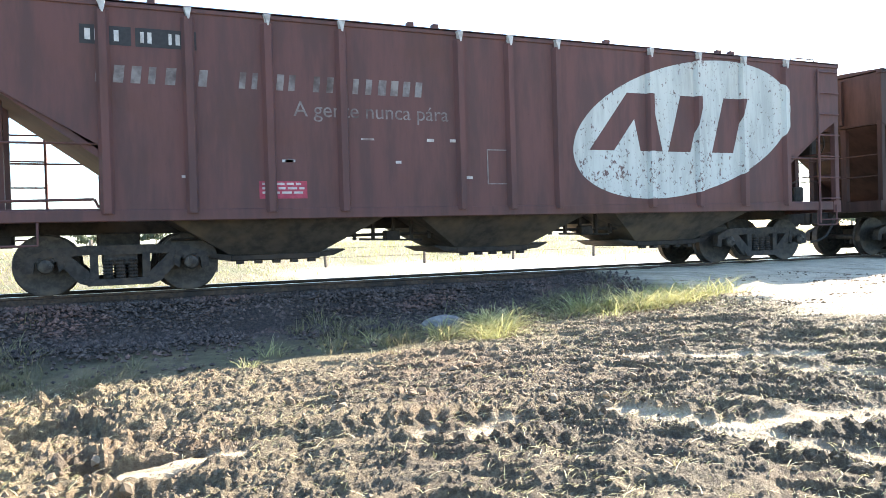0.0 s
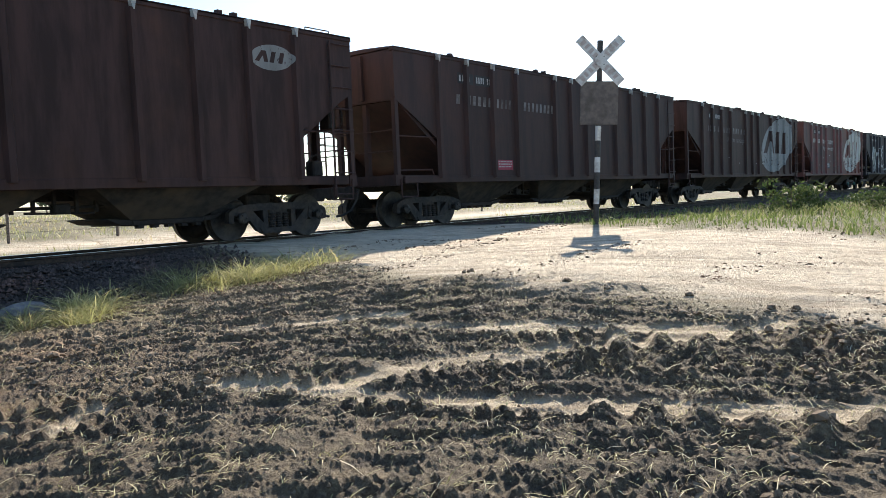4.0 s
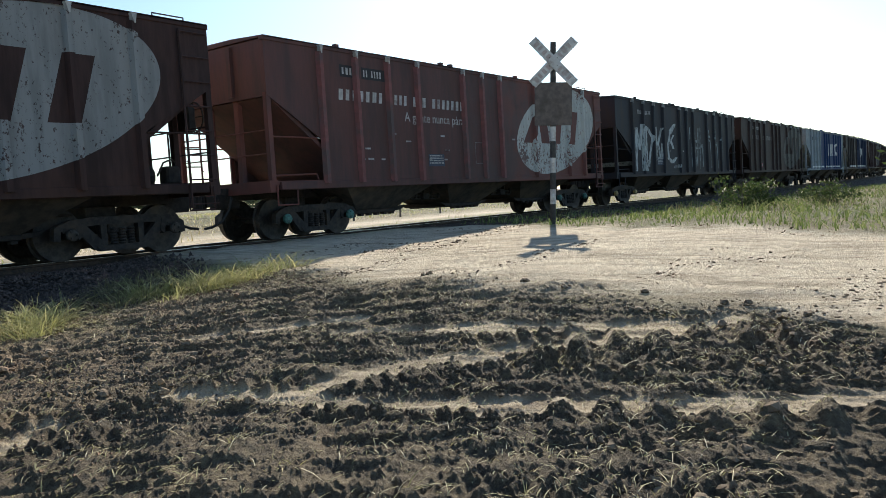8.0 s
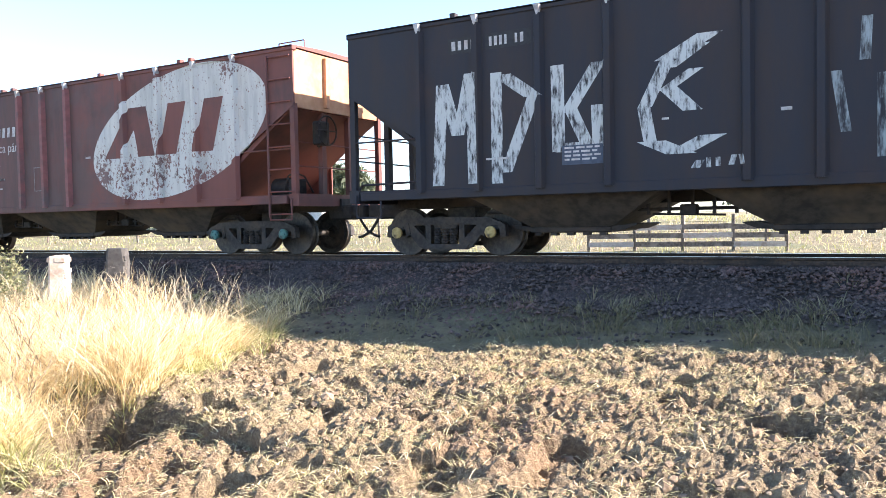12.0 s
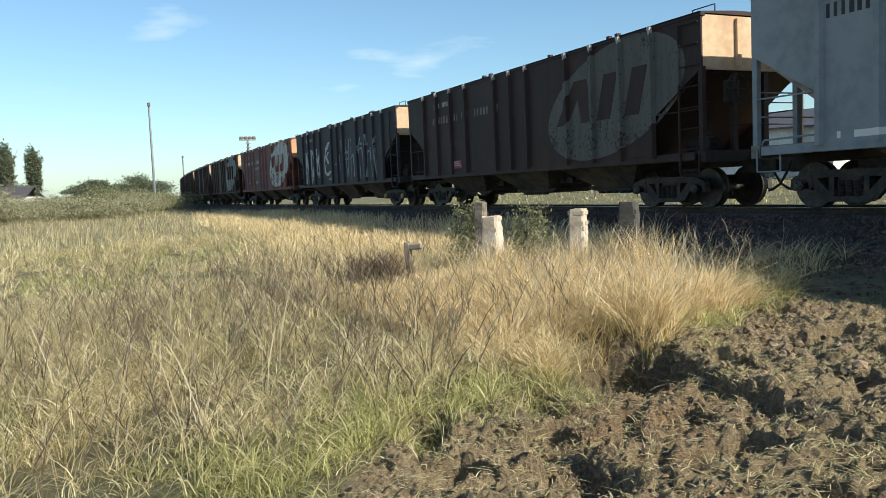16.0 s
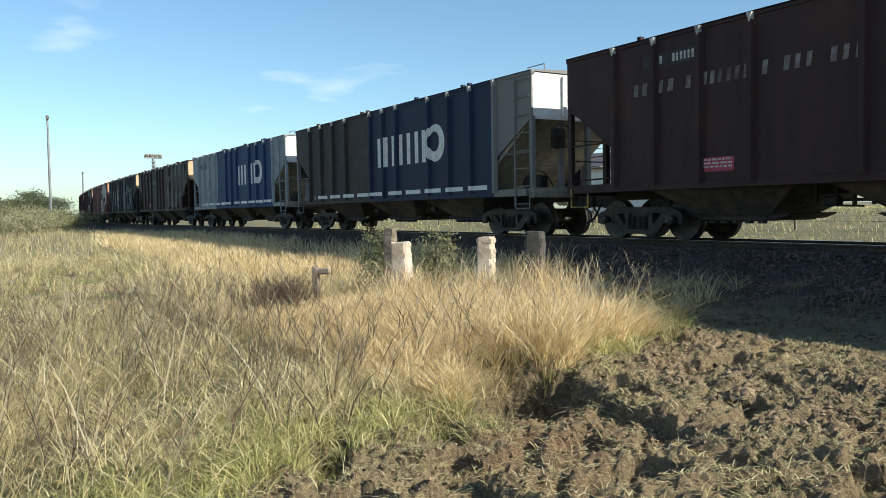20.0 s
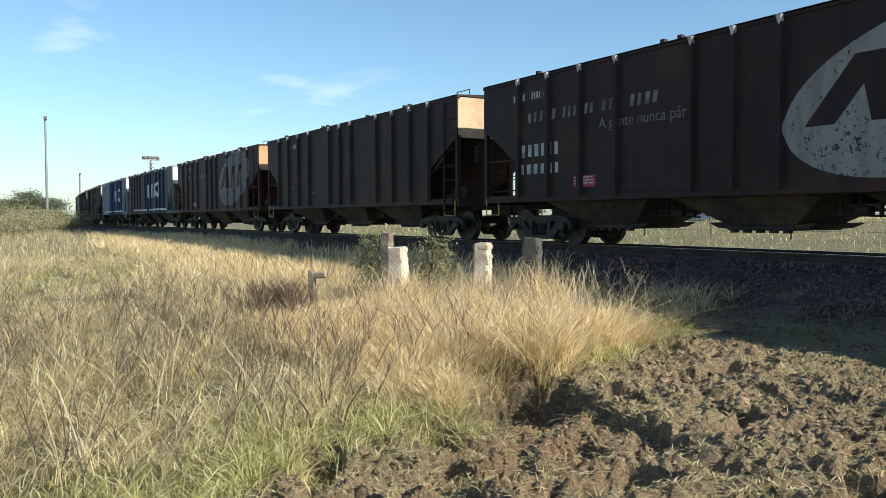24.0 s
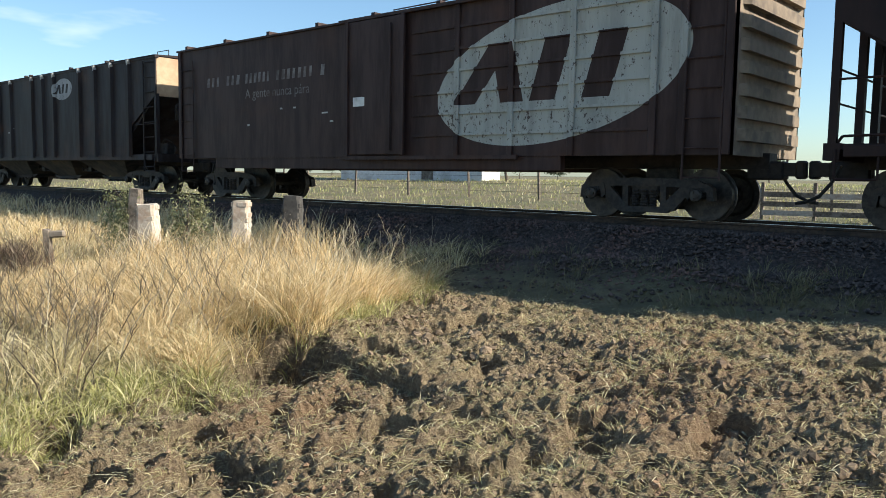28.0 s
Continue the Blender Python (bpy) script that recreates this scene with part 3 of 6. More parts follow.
sleeper_bed = thing("sleepers", "weathered timber sleepers bedded in ballast", "sleepers", kind="structure")
bm = boxes((-0.11, 0.11, -1.0, 1.0, -0.16, -0.115), bevel=0.012)
sleeper_mesh = mesh_of("sleeper", bm, M_SLEEPER)
for i in range(-55, 56):
    if 7.0 < i * 0.6 < 15.2:
        continue
    part("sleeper", sleeper_mesh, None, sleeper_bed, m=pose(i * 0.6, TRACK_Y + random.uniform(-0.03, 0.03), RAIL_Z + 0.002, 0, 0, random.uniform(-1.5, 1.5)))


# ---- goods wagons ----
HALF, SIDE, SILL, TOP = 7.2, 1.36, 1.06, 3.76
PITCH, SPEED, LEAD = 15.62, 8.43, 93.0
BOGIE_X, AXLE_X, WHEEL_R = 5.66, 0.885, 0.395
RIBS = (-5.8, -4.77, -3.74, -2.7, -0.86, 0.0, 0.86, 2.7, 3.74, 4.77, 5.8)


def side_outline(inset=0.0):
    h, k = HALF - inset, 5.8 - inset * 0.5
    return [(-k, SILL), (k, SILL), (k, 1.86), (h, 2.68), (h, TOP - 0.10), (-h, TOP - 0.10), (-h, 2.68), (-k, 1.86)]


PAINT = bpy.data.materials.new("wagon_paint")
M_BIN = surf("dusty_hopper_steel", (0.035, 0.03, 0.026), (0.075, 0.062, 0.05), 6, (0.12, 0.09, 0.06), 0.9, 0.85, 0.0, 0.25)


def rib_mesh(sign, x):
    bm = bmesh.new()
    y0, y1 = sign * SIDE, sign * (SIDE + 0.085)
    prism(bm, [(-0.085, y0), (-0.045, y1), (0.045, y1), (0.085, y0)] if sign < 0 else [(0.085, y0), (0.045, y1), (-0.045, y1), (-0.085, y0)], "z", SILL - 0.02, TOP - 0.17)
    bmesh.ops.translate(bm, verts=bm.verts[:], vec=(x, 0, 0))
    return mesh_of("rib", bm, PAINT)


def rib_sun_wedge_mesh(sign, x):
    """Pale wedge painting sunlight on a rib's head, just under the roof edge."""
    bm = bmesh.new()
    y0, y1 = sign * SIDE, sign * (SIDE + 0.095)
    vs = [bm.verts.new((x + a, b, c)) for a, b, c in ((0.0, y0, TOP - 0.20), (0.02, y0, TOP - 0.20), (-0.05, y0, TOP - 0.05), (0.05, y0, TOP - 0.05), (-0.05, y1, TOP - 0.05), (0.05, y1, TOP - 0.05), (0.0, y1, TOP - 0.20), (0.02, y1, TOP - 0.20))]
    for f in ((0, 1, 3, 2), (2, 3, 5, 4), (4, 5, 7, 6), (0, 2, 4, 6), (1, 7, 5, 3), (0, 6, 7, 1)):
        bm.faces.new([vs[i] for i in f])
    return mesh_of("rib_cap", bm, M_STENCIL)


def wheelset_meshes():
    bm = bmesh.new()
    for s in (-1, 1):
        y = s * 0.535
        prof = [(-0.055, 0.10), (-0.06, WHEEL_R * 0.8), (-0.065, WHEEL_R - 0.02), (-0.065, WHEEL_R), (0.05, WHEEL_R), (0.06, WHEEL_R + 0.028), (0.085, WHEEL_R + 0.028), (0.085, WHEEL_R * 0.86), (0.03, WHEEL_R * 0.72), (0.02, 0.14), (0.07, 0.10)]
        sub = bmesh.new()
        lathe(sub, prof if s < 0 else [(-a, r) for a, r in prof][::-1], "y", 32)
        bmesh.ops.translate(sub, verts=sub.verts[:], vec=(0, y, 0))
        tmp = bpy.data.meshes.new("tmp")
        sub.to_mesh(tmp)
        sub.free()
        bm.from_mesh(tmp)
        bpy.data.meshes.remove(tmp)
    lathe(bm, [(-0.95, 0.06), (0.95, 0.06)], "y", 10)
    return mesh_of("wheelset", bm, M_WHEEL)


def cap_mesh(sign):
    bm = bmesh.new()
    lathe(bm, [(sign * 0.93, 0.085), (sign * 0.99, 0.10), (sign * 1.01, 0.085), (sign * 1.02, 0.04)], "y", 12)
    for i in range(3):
        a = i * math.tau / 3
        lathe_c = (0.055 * math.cos(a), 0.055 * math.sin(a))
        box(bm, lathe_c[0] - 0.014, lathe_c[0] + 0.014, sign * 1.0 if sign > 0 else -1.035, sign * 1.035 if sign > 0 else -1.0, lathe_c[1] - 0.014, lathe_c[1] + 0.014)
    return mesh_of("axle_cap", bm, M_CAP["teal"])


def ring_mesh():
    bm = bmesh.new()
    for s in (-1, 1):
        y = s * 0.535
        a, b = sorted((y - s * 0.047, y + s * 0.055))
        n = 32
        for lo, hi in ((a, b),):
            one = [bm.verts.new(((WHEEL_R + 0.002) * math.cos(i * math.tau / n), lo, (WHEEL_R + 0.002) * math.sin(i * math.tau / n))) for i in range(n)]
            two = [bm.verts.new(((WHEEL_R + 0.002) * math.cos(i * math.tau / n), hi, (WHEEL_R + 0.002) * math.sin(i * math.tau / n))) for i in range(n)]
            for i in range(n):
                bm.faces.new((one[i], one[(i + 1) % n], two[(i + 1) % n], two[i]))
    return mesh_of("tread", bm, M_TREAD)


def side_frame_mesh(sign):
    """Cast three-piece bogie side frame: arched top, raking struts, spring window and pedestals over the axles."""
    bm = bmesh.new()
    y0, y1 = sorted((sign * 0.80, sign * 0.90))
    z = WHEEL_R
    prism(bm, [(-0.98, z + 0.17), (-0.86, z + 0.225), (-0.40, z + 0.25), (0.40, z + 0.25), (0.86, z + 0.225), (0.98, z + 0.17), (0.90, z + 0.10), (0.46, z + 0.125), (-0.46, z + 0.125), (-0.90, z + 0.10)], "y", y0, y1)
    for s in (-1, 1):
        prism(bm, [(s * 0.84, z + 0.14), (s * 0.62, z + 0.14), (s * 0.30, z - 0.17), (s * 0.40, z - 0.27), (s * 0.50, z - 0.24)][::s], "y", y0 + 0.005, y1 - 0.005)
        prism(bm, [(s * 0.37, z + 0.14), (s * 0.27, z + 0.14), (s * 0.27, z - 0.20), (s * 0.37, z - 0.20)][::s], "y", y0 + 0.01, y1 + 0.01)
        prism(bm, [(s * 0.70, z + 0.17), (s * 1.02, z + 0.17), (s * 1.11, z + 0.11), (s * 1.13, z - 0.07), (s * 1.03, z - 0.09), (s * 1.01, z + 0.06), (s * 0.76, z + 0.06), (s * 0.74, z - 0.08), (s * 0.66, z - 0.02)][::s], "y", y0 - 0.012, y1 + 0.012)
        box(bm, s * AXLE_X - 0.11, s * AXLE_X + 0.11, sign * 0.86 - 0.06, sign * 0.86 + 0.06, z + 0.03, z + 0.12, 0.02)
    prism(bm, [(-0.47, z - 0.19), (0.47, z - 0.19), (0.40, z - 0.28), (-0.40, z - 0.28)], "y", y0 - 0.01, y1 + 0.01)
    return mesh_of("side_frame", bm, M_BOGIE)


def spring_mesh(sign):
    bm = bmesh.new()
    for x in (-0.15, 0.0, 0.15):
        prof = []
        for i in range(13):
            h = WHEEL_R - 0.19 + i * 0.022
            prof.append((h, 0.066 if i % 2 else 0.048))
        sub = bmesh.new()
        lathe(sub, prof, "z", 10)
        bmesh.ops.translate(sub, verts=sub.verts[:], vec=(x, sign * 0.86, 0))
        tmp = bpy.data.meshes.new("tmp")
        sub.to_mesh(tmp)
        sub.free()
        bm.from_mesh(tmp)
        bpy.data.meshes.remove(tmp)
    return mesh_of("spring_nest", bm, M_BOGIE)


WHEELS = []


def bogie(parent, x, shared):
    b = part("bogie", shared["bolster"], None, parent, "cast steel three-piece bogie", pose(x, 0, 0))
    for s in (-1, 1):
        part("side_frame", shared["frame", s], None, b)
        part("spring_nest", shared["spring", s], None, b)
        w = part("wheelset", shared["wheel"], None, b, m=pose(s * AXLE_X, 0, WHEEL_R))
        for c in (-1, 1):
            part("axle_cap", shared["cap", c], None, b, m=pose(s * AXLE_X, 0, WHEEL_R))
        w["turns"] = s
    return b


def undergear(car, shared):
    for s in (-1, 1):
        bogie(car, s * BOGIE_X, shared)
    part("centre_sill", boxes((-7.3, 7.3, -0.16, 0.16, 0.80, 1.04)), M_STEEL_DARK, car)
    for s in (-1, 1):
        bm = boxes((-0.34, 0.20, -0.14, 0.14, 0.64, 0.92), bevel=0.03)
        box(bm, 0.10, 0.42, -0.10, 0.10, 0.70, 0.90)
        box(bm, 0.36, 0.50, -0.13, 0.05, 0.66, 0.93, 0.03)
        part("coupler", bm, M_STEEL_DARK, car, "knuckle coupler", pose(s * 7.30, 0, 0, 0, 0, 0 if s > 0 else 180))
        bm = bmesh.new()
        pts = [Vector((0.0, 0.30, 0.86)), Vector((0.10, 0.31, 0.62)), Vector((0.26, 0.30, 0.42)), Vector((0.46, 0.26, 0.33)), Vector((0.60, 0.20, 0.31))]
        tube(bm, pts, 0.026, 7)
        part("air_hose", bm, M_RUBBER, car, m=pose(s * 7.30, 0, 0, 0, 0, 0 if s > 0 else 180))


def end_platform(car, s, shared):
    """Open platform below the sloping end: floor, end sill, posts, ladder, brake gear."""
    p = part("end_platform", boxes((5.85, 7.2, -1.32, 1.32, SILL - 0.02, SILL + 0.05), (7.05, 7.25, -1.34, 1.34, SILL - 0.16, SILL + 0.06)), PAINT, car, m=pose(0, 0, 0, 0, 0, 0 if s > 0 else 180))
    for y in (-1.30, 1.30):
        part("corner_post", boxes((7.10, 7.20, y - 0.05, y + 0.05, SILL + 0.06, 2.72)), PAINT, p)
    for y in (-0.42, 0.40):
        part("end_post", boxes((7.02, 7.12, y - 0.06, y + 0.06, SILL + 0.06, 3.0)), PAINT, p)
    side = -1 if s > 0 else 1
    for yy in (-1.40,):
        bm = bmesh.new()
        rod(bm, (6.62, yy, SILL - 0.36), (6.62, yy, TOP - 0.16), 0.022)
        one = bmesh.new()
        rod(one, (6.62, yy, 0), (7.16, yy, 0), 0.014)
        rung = mesh_of("ladder_rung", one, PAINT)
        for i in range(8):
            part("ladder_rung", rung, None, p, m=pose(0, 0, SILL - 0.30 + i * 0.40))
        for z in (SILL + 0.4, SILL + 1.2, TOP - 0.3):
            rod(bm, (6.62, yy, z), (6.62, yy * 0.96, z), 0.014)
        part("ladder_stile", bm, PAINT, p)
    bm = bmesh.new()
    for z in (1.62, 2.05):
        rod(bm, (7.12, -1.3, z), (7.12, 1.3, z), 0.014)
    part("handrail", bm, PAINT, p)
    for yy in (-1.33, 1.33):
        part("side_rail", rod(bmesh.new(), (5.84, yy, 1.92), (7.16, yy, 1.92), 0.016), PAINT, p)
    step_bm = bmesh.new()
    tube(step_bm, [(6.60, side * 1.36, SILL - 0.02), (6.60, side * 1.36, 0.66), (7.10, side * 1.36, 0.66), (7.10, side * 1.36, SILL - 0.02)], 0.016)
    part("foot_step", step_bm, PAINT, p)
    if s > 0:
        bm = bmesh.new()
        n = 16
        ringp = [Vector((7.36, -0.62 + 0.27 * math.cos(i * math.tau / n), 2.28 + 0.27 * math.sin(i * math.tau / n))) for i in range(n + 1)]
        tube(bm, ringp, 0.016, 5)
        for i in range(0, n, 4):
            rod(bm, (7.34, -0.62, 2.28), ringp[i], 0.012, 5)
        rod(bm, (7.18, -0.62, 2.28), (7.38, -0.62, 2.28), 0.03, 8)
        part("brake_wheel", bm, M_STEEL_DARK, p)
        part("brake_housing", boxes((7.12, 7.30, -0.78, -0.46, 2.02, 2.46), bevel=0.03), M_STEEL_DARK, p)
        bm = bmesh.new()
        lathe(bm, [(0.0, 0.10), (0.04, 0.20), (0.40, 0.20), (0.44, 0.10)], "x", 16)
        bmesh.ops.translate(bm, verts=bm.verts[:], vec=(6.02, -0.55, SILL + 0.20))
        part("air_reservoir", bm, M_STEEL_DARK, p)
        bm = boxes((6.58, 6.84, -0.85, -0.60, SILL + 0.06, SILL + 0.36), bevel=0.03)
        tube(bm, [(6.45, -0.75, SILL + 0.20), (6.55, -0.8, SILL + 0.42), (6.72, -0.8, SILL + 0.48), (6.86, -0.7, SILL + 0.40), (6.90, -0.5, SILL + 0.10)], 0.016)
        tube(bm, [(7.0, -0.35, SILL + 0.06), (7.0, -0.35, SILL + 0.95), (7.12, -0.62, 2.02)], 0.018)
        part("brake_valve", bm, M_STEEL_DARK, p)
    else:
        part("floor_pipe", tube(bmesh.new(), [(5.90, 1.24, SILL + 0.06), (5.95, 1.24, SILL + 0.17), (7.05, 1.24, SILL + 0.15), (7.12, 1.24, SILL + 0.05)], 0.020), PAINT, p)
    return p


def hopper_bin(car, x, half_top, half_low):
    """A pyramid bin under the floor with its discharge gate."""
    bm = bmesh.new()
    z0, z1 = 0.44, SILL + 0.02
    a, b = SIDE - 0.02, 0.62
    top = [(-half_top, -a), (half_top, -a), (half_top, a), (-half_top, a)]
    low = [(-half_low, -b), (half_low, -b), (half_low, b), (-half_low, b)]
    one = [bm.verts.new((x + u, v, z1)) for u, v in top]
    two = [bm.verts.new((x + u, v, z0)) for u, v in low]
    bm.faces.new(one)
    bm.faces.new(two[::-1])
    for i in range(4):
        j = (i + 1) % 4
        bm.faces.new((one[i], one[j], two[j], two[i]))
    h = part("hopper_bin", bm, M_BIN, car)
    gate = part("discharge_gate", boxes((x - half_low - 0.03, x + half_low + 0.03, -0.68, 0.68, 0.37, 0.46), bevel=0.015), M_STEEL_DARK, h)
    for i in range(5):
        u = x - half_low + 0.10 + i * (2 * half_low - 0.2) / 4
        part("gate_lug", boxes((u - 0.05, u + 0.05, -0.70, -0.58, 0.325, 0.372)), M_STEEL_DARK, gate)
    for s in (-1, 1):
        bm = bmesh.new()
        e = x + s * (half_low + 0.03)
        prism(bm, [(e, 0.39), (e + s * 0.20, 0.405), (e + s * 0.40, 0.485), (e + s * 0.36, 0.50), (e, 0.46)][::s], "y", -0.66, 0.66)
        part("chute_tongue", bm, M_STEEL_DARK, h)
    return h


def hopper_car():
    """A covered hopper wagon, origin on the rails at its middle, built once and copied."""
    car = thing("hopper_wagon", "covered hopper wagon", "freight wagon", "wagons of the train")
    shared = {"wheel": None}
    shared["wheel"] = wheelset_meshes()
    for s in (-1, 1):
        shared["frame", s], shared["spring", s], shared["cap", s] = side_frame_mesh(s), spring_mesh(s), cap_mesh(s)
    shared["bolster"] = mesh_of("bogie", boxes((-0.22, 0.22, -0.86, 0.86, WHEEL_R - 0.02, WHEEL_R + 0.16), (-0.28, 0.28, -0.3, 0.3, WHEEL_R + 0.16, 0.82), bevel=0.02), M_BOGIE)
    undergear(car, shared)
    for sgn in (-1, 1):
        bm = bmesh.new()
        y0, y1 = sorted((sgn * (SIDE - 0.04), sgn * SIDE))
        prism(bm, side_outline(), "y", y0, y1)
        part("side_wall", bm, PAINT, car)
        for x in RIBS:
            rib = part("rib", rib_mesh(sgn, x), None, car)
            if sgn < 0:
                part("rib_cap", rib_sun_wedge_mesh(sgn, x), None, rib)
        y0, y1 = sorted((sgn * (SIDE - 0.10), sgn * (SIDE + 0.02)))
        part("top_chord", boxes((-HALF - 0.02, HALF + 0.02, y0, y1, TOP - 0.11, TOP - 0.02), bevel=0.01), PAINT, car)
        part("side_sill", boxes((-7.0, 7.0, y0, y1, SILL - 0.12, SILL + 0.03), bevel=0.01), PAINT, car)
    # roof, with a shallow rise, hatches and a running board
    bm = bmesh.new()
    prism(bm, [(-SIDE - 0.02, TOP - 0.02), (-0.5, TOP + 0.03), (0.5, TOP + 0.03), (SIDE + 0.02, TOP - 0.02), (SIDE + 0.02, TOP - 0.05), (-SIDE - 0.02, TOP - 0.05)], "x", -HALF, HALF)
    roof = part("roof", bm, PAINT, car)
    for i in range(10):
        x = -6.3 + i * 1.4
        part("hatch", boxes((x - 0.32, x + 0.32, -0.45, 0.45, TOP + 0.0, TOP + 0.09), bevel=0.02), PAINT, roof)
    for x in (-5.2, -1.6, -1.2, 1.9, 4.3, 4.6):
        part("roof_clip", boxes((x - 0.05, x + 0.05, -1.33, -1.22, TOP - 0.03, TOP + 0.06), bevel=0.01), PAINT, roof)
    bm = bmesh.new()
    tube(bm, [(6.5, -0.9, TOP), (6.5, -0.9, TOP + 0.16), (7.1, -0.9, TOP + 0.16), (7.1, -0.9, TOP)], 0.012, 5)
    part("roof_grab", bm, PAINT, roof)
    for s in (-1, 1):
        h, ya = HALF - 0.03, SIDE - 0.05
        # upper upright end, then the long slope down to the floor
        bm = bmesh.new()
        prof = [(h - 0.10, 2.74), (h - 0.05, 2.64), (4.9, SILL - 0.02), (4.8, SILL - 0.02)]
        prism(bm, [(s * a, b) for a, b in prof][::s], "y", -ya, ya)
        part("slope_sheet", bm, PAINT, car)
        part("end_panel" if s > 0 else "lead_panel", boxes((min(s * h, s * (h - 0.05)), max(s * h, s * (h - 0.05)), -ya, ya, 2.66, TOP - 0.07)), PAINT, car)
        for y in (-0.42, 0.40):
            part("end_stiffener" if s > 0 else "lead_stiffener", boxes((min(s * h, s * (h + 0.07)), max(s * h, s * (h + 0.07)), y - 0.05, y + 0.05, 2.72, TOP - 0.12)), PAINT, car)
        end_platform(car, s, shared)
    for x in (-3.55, 0.0, 3.55):
        hopper_bin(car, x, 1.72, 0.62)
    for y in (-0.62, 0.55):
        bm = bmesh.new()
        rod(bm, (-5.0, y, 0.70), (5.0, y, 0.70), 0.026)
        part("brake_rod", bm, M_STEEL_DARK, car)
    for x in (-2.35, -2.05, -1.72, -1.42, -1.12, 1.12, 1.42, 1.72, 2.05, 2.35):
        part("rod_hanger", boxes((x - 0.022, x + 0.022, -0.66, -0.60, 0.62, 0.98)), M_STEEL_DARK, car)
    for x in (-1.78, 1.78):
        bm = boxes((x - 0.10, x + 0.14, -0.74, -0.56, 0.60, 0.76), bevel=0.02)
        rod(bm, (x - 0.50, -0.66, 0.63), (x + 0.52, -0.66, 0.60), 0.018)
        part("gate_drive", bm, M_STEEL_DARK, car)
    return car


def box_car():
    """A boxcar with ribbed sides, a sliding door and corrugated ends."""
    car = thing("box_wagon", "dark brown boxcar with a faded white oval and sliding door", "freight wagon", "wagons of the train")
    shared = {"wheel": wheelset_meshes()}
    for s in (-1, 1):
        shared["frame", s], shared["spring", s], shared["cap", s] = side_frame_mesh(s), spring_mesh(s), cap_mesh(s)
    shared["bolster"] = mesh_of("bogie", boxes((-0.22, 0.22, -0.86, 0.86, WHEEL_R - 0.02, WHEEL_R + 0.16), (-0.28, 0.28, -0.3, 0.3, WHEEL_R + 0.16, 0.82), bevel=0.02), M_BOGIE)
    undergear(car, shared)
    for sgn in (-1, 1):
        y0, y1 = sorted((sgn * (SIDE - 0.05), sgn * SIDE))
        part("side_wall", boxes((-7.2, 7.2, y0, y1, 0.98, TOP - 0.06)), PAINT, car)
        a, b = sorted((sgn * SIDE, sgn * (SIDE + 0.05)))
        for x in (-7.12, -0.75, 2.2, 3.4, 4.6, 6.0, 6.45, 7.12):
            part("side_post", boxes((x - 0.055, x + 0.055, a, b, 0.98, TOP - 0.08), bevel=0.01), PAINT, car)
        for x0, x1 in ((2.26, 3.34), (3.46, 4.54), (4.66, 5.94), (1.1, 2.14)):
            for i in range(6):
                bm = bmesh.new()
                z = 1.35 + i * 0.38
                box(bm, x0, x1, *sorted((sgn * (SIDE - 0.001), sgn * (SIDE + 0.040))), z, z + 0.045)
                part("panel_bead", bm, PAINT, car)
        c, d = sorted((sgn * (SIDE + 0.05), sgn * (SIDE + 0.11)))
        door = part("sliding_door", boxes((-0.62, 0.95, c, d, 1.02, TOP - 0.12), bevel=0.015), PAINT, car)
        for x0 in (-0.66, 0.90):
            part("door_edge", boxes((x0, x0 + 0.08, *sorted((sgn * (SIDE + 0.11), sgn * (SIDE + 0.15))), 1.02, TOP - 0.12)), PAINT, door)
        bm = bmesh.new()
        rod(bm, (0.62, sgn * (SIDE + 0.14), 1.1), (0.62, sgn * (SIDE + 0.14), 3.5), 0.022)
        part("locking_bar", bm, PAINT, door)
        for z0, z1 in ((0.93, 1.0), (TOP - 0.11, TOP - 0.05)):
            part("door_track", boxes((-0.9, 3.6, c, d, z0, z1)), PAINT, car)
        part("side_sill", boxes((-5.6, 4.4, *sorted((sgn * (SIDE - 0.16), sgn * (SIDE - 0.02))), 0.74, 0.99), bevel=0.01), PAINT, car)
    bm = bmesh.new()
    prism(bm, [(-SIDE - 0.05, TOP - 0.06), (-0.6, TOP + 0.06), (0.6, TOP + 0.06), (SIDE + 0.05, TOP - 0.06), (SIDE + 0.05, TOP - 0.10), (-SIDE - 0.05, TOP - 0.10)], "x", -7.25, 7.25)
    roof = part("roof", bm, PAINT, car)
    bm = bmesh.new()
    for i in range(9):
        box(bm, -7.0 + i * 1.72, -6.9 + i * 1.72, -1.3, 1.3, TOP - 0.03, TOP + 0.05)
    part("roof_seam", bm, PAINT, roof)
    bm = bmesh.new()
    tube(bm, [(0.3, -1.1, TOP + 0.08), (3.4, -1.1, TOP + 0.10), (6.8, -1.1, TOP + 0.08)], 0.014, 5)
    part("roof_rail", bm, PAINT, roof)
    for s in (-1, 1):
        part("end_wall", boxes((min(s * 7.12, s * 7.2), max(s * 7.12, s * 7.2), -SIDE, SIDE, 0.98, TOP - 0.06)), PAINT, car)
        for i in range(8):
            bm = bmesh.new()
            z = 1.18 + i * 0.31
            prism(bm, [(-1.22, 0), (-1.12, 0.09), (1.12, 0.09), (1.22, 0)][:: s], "z", z, z + 0.17)
            for v in bm.verts:
                v.co = (s * (7.2 + v.co.y), v.co.x, v.co.z)
            part("end_corrugation", bm, PAINT, car)
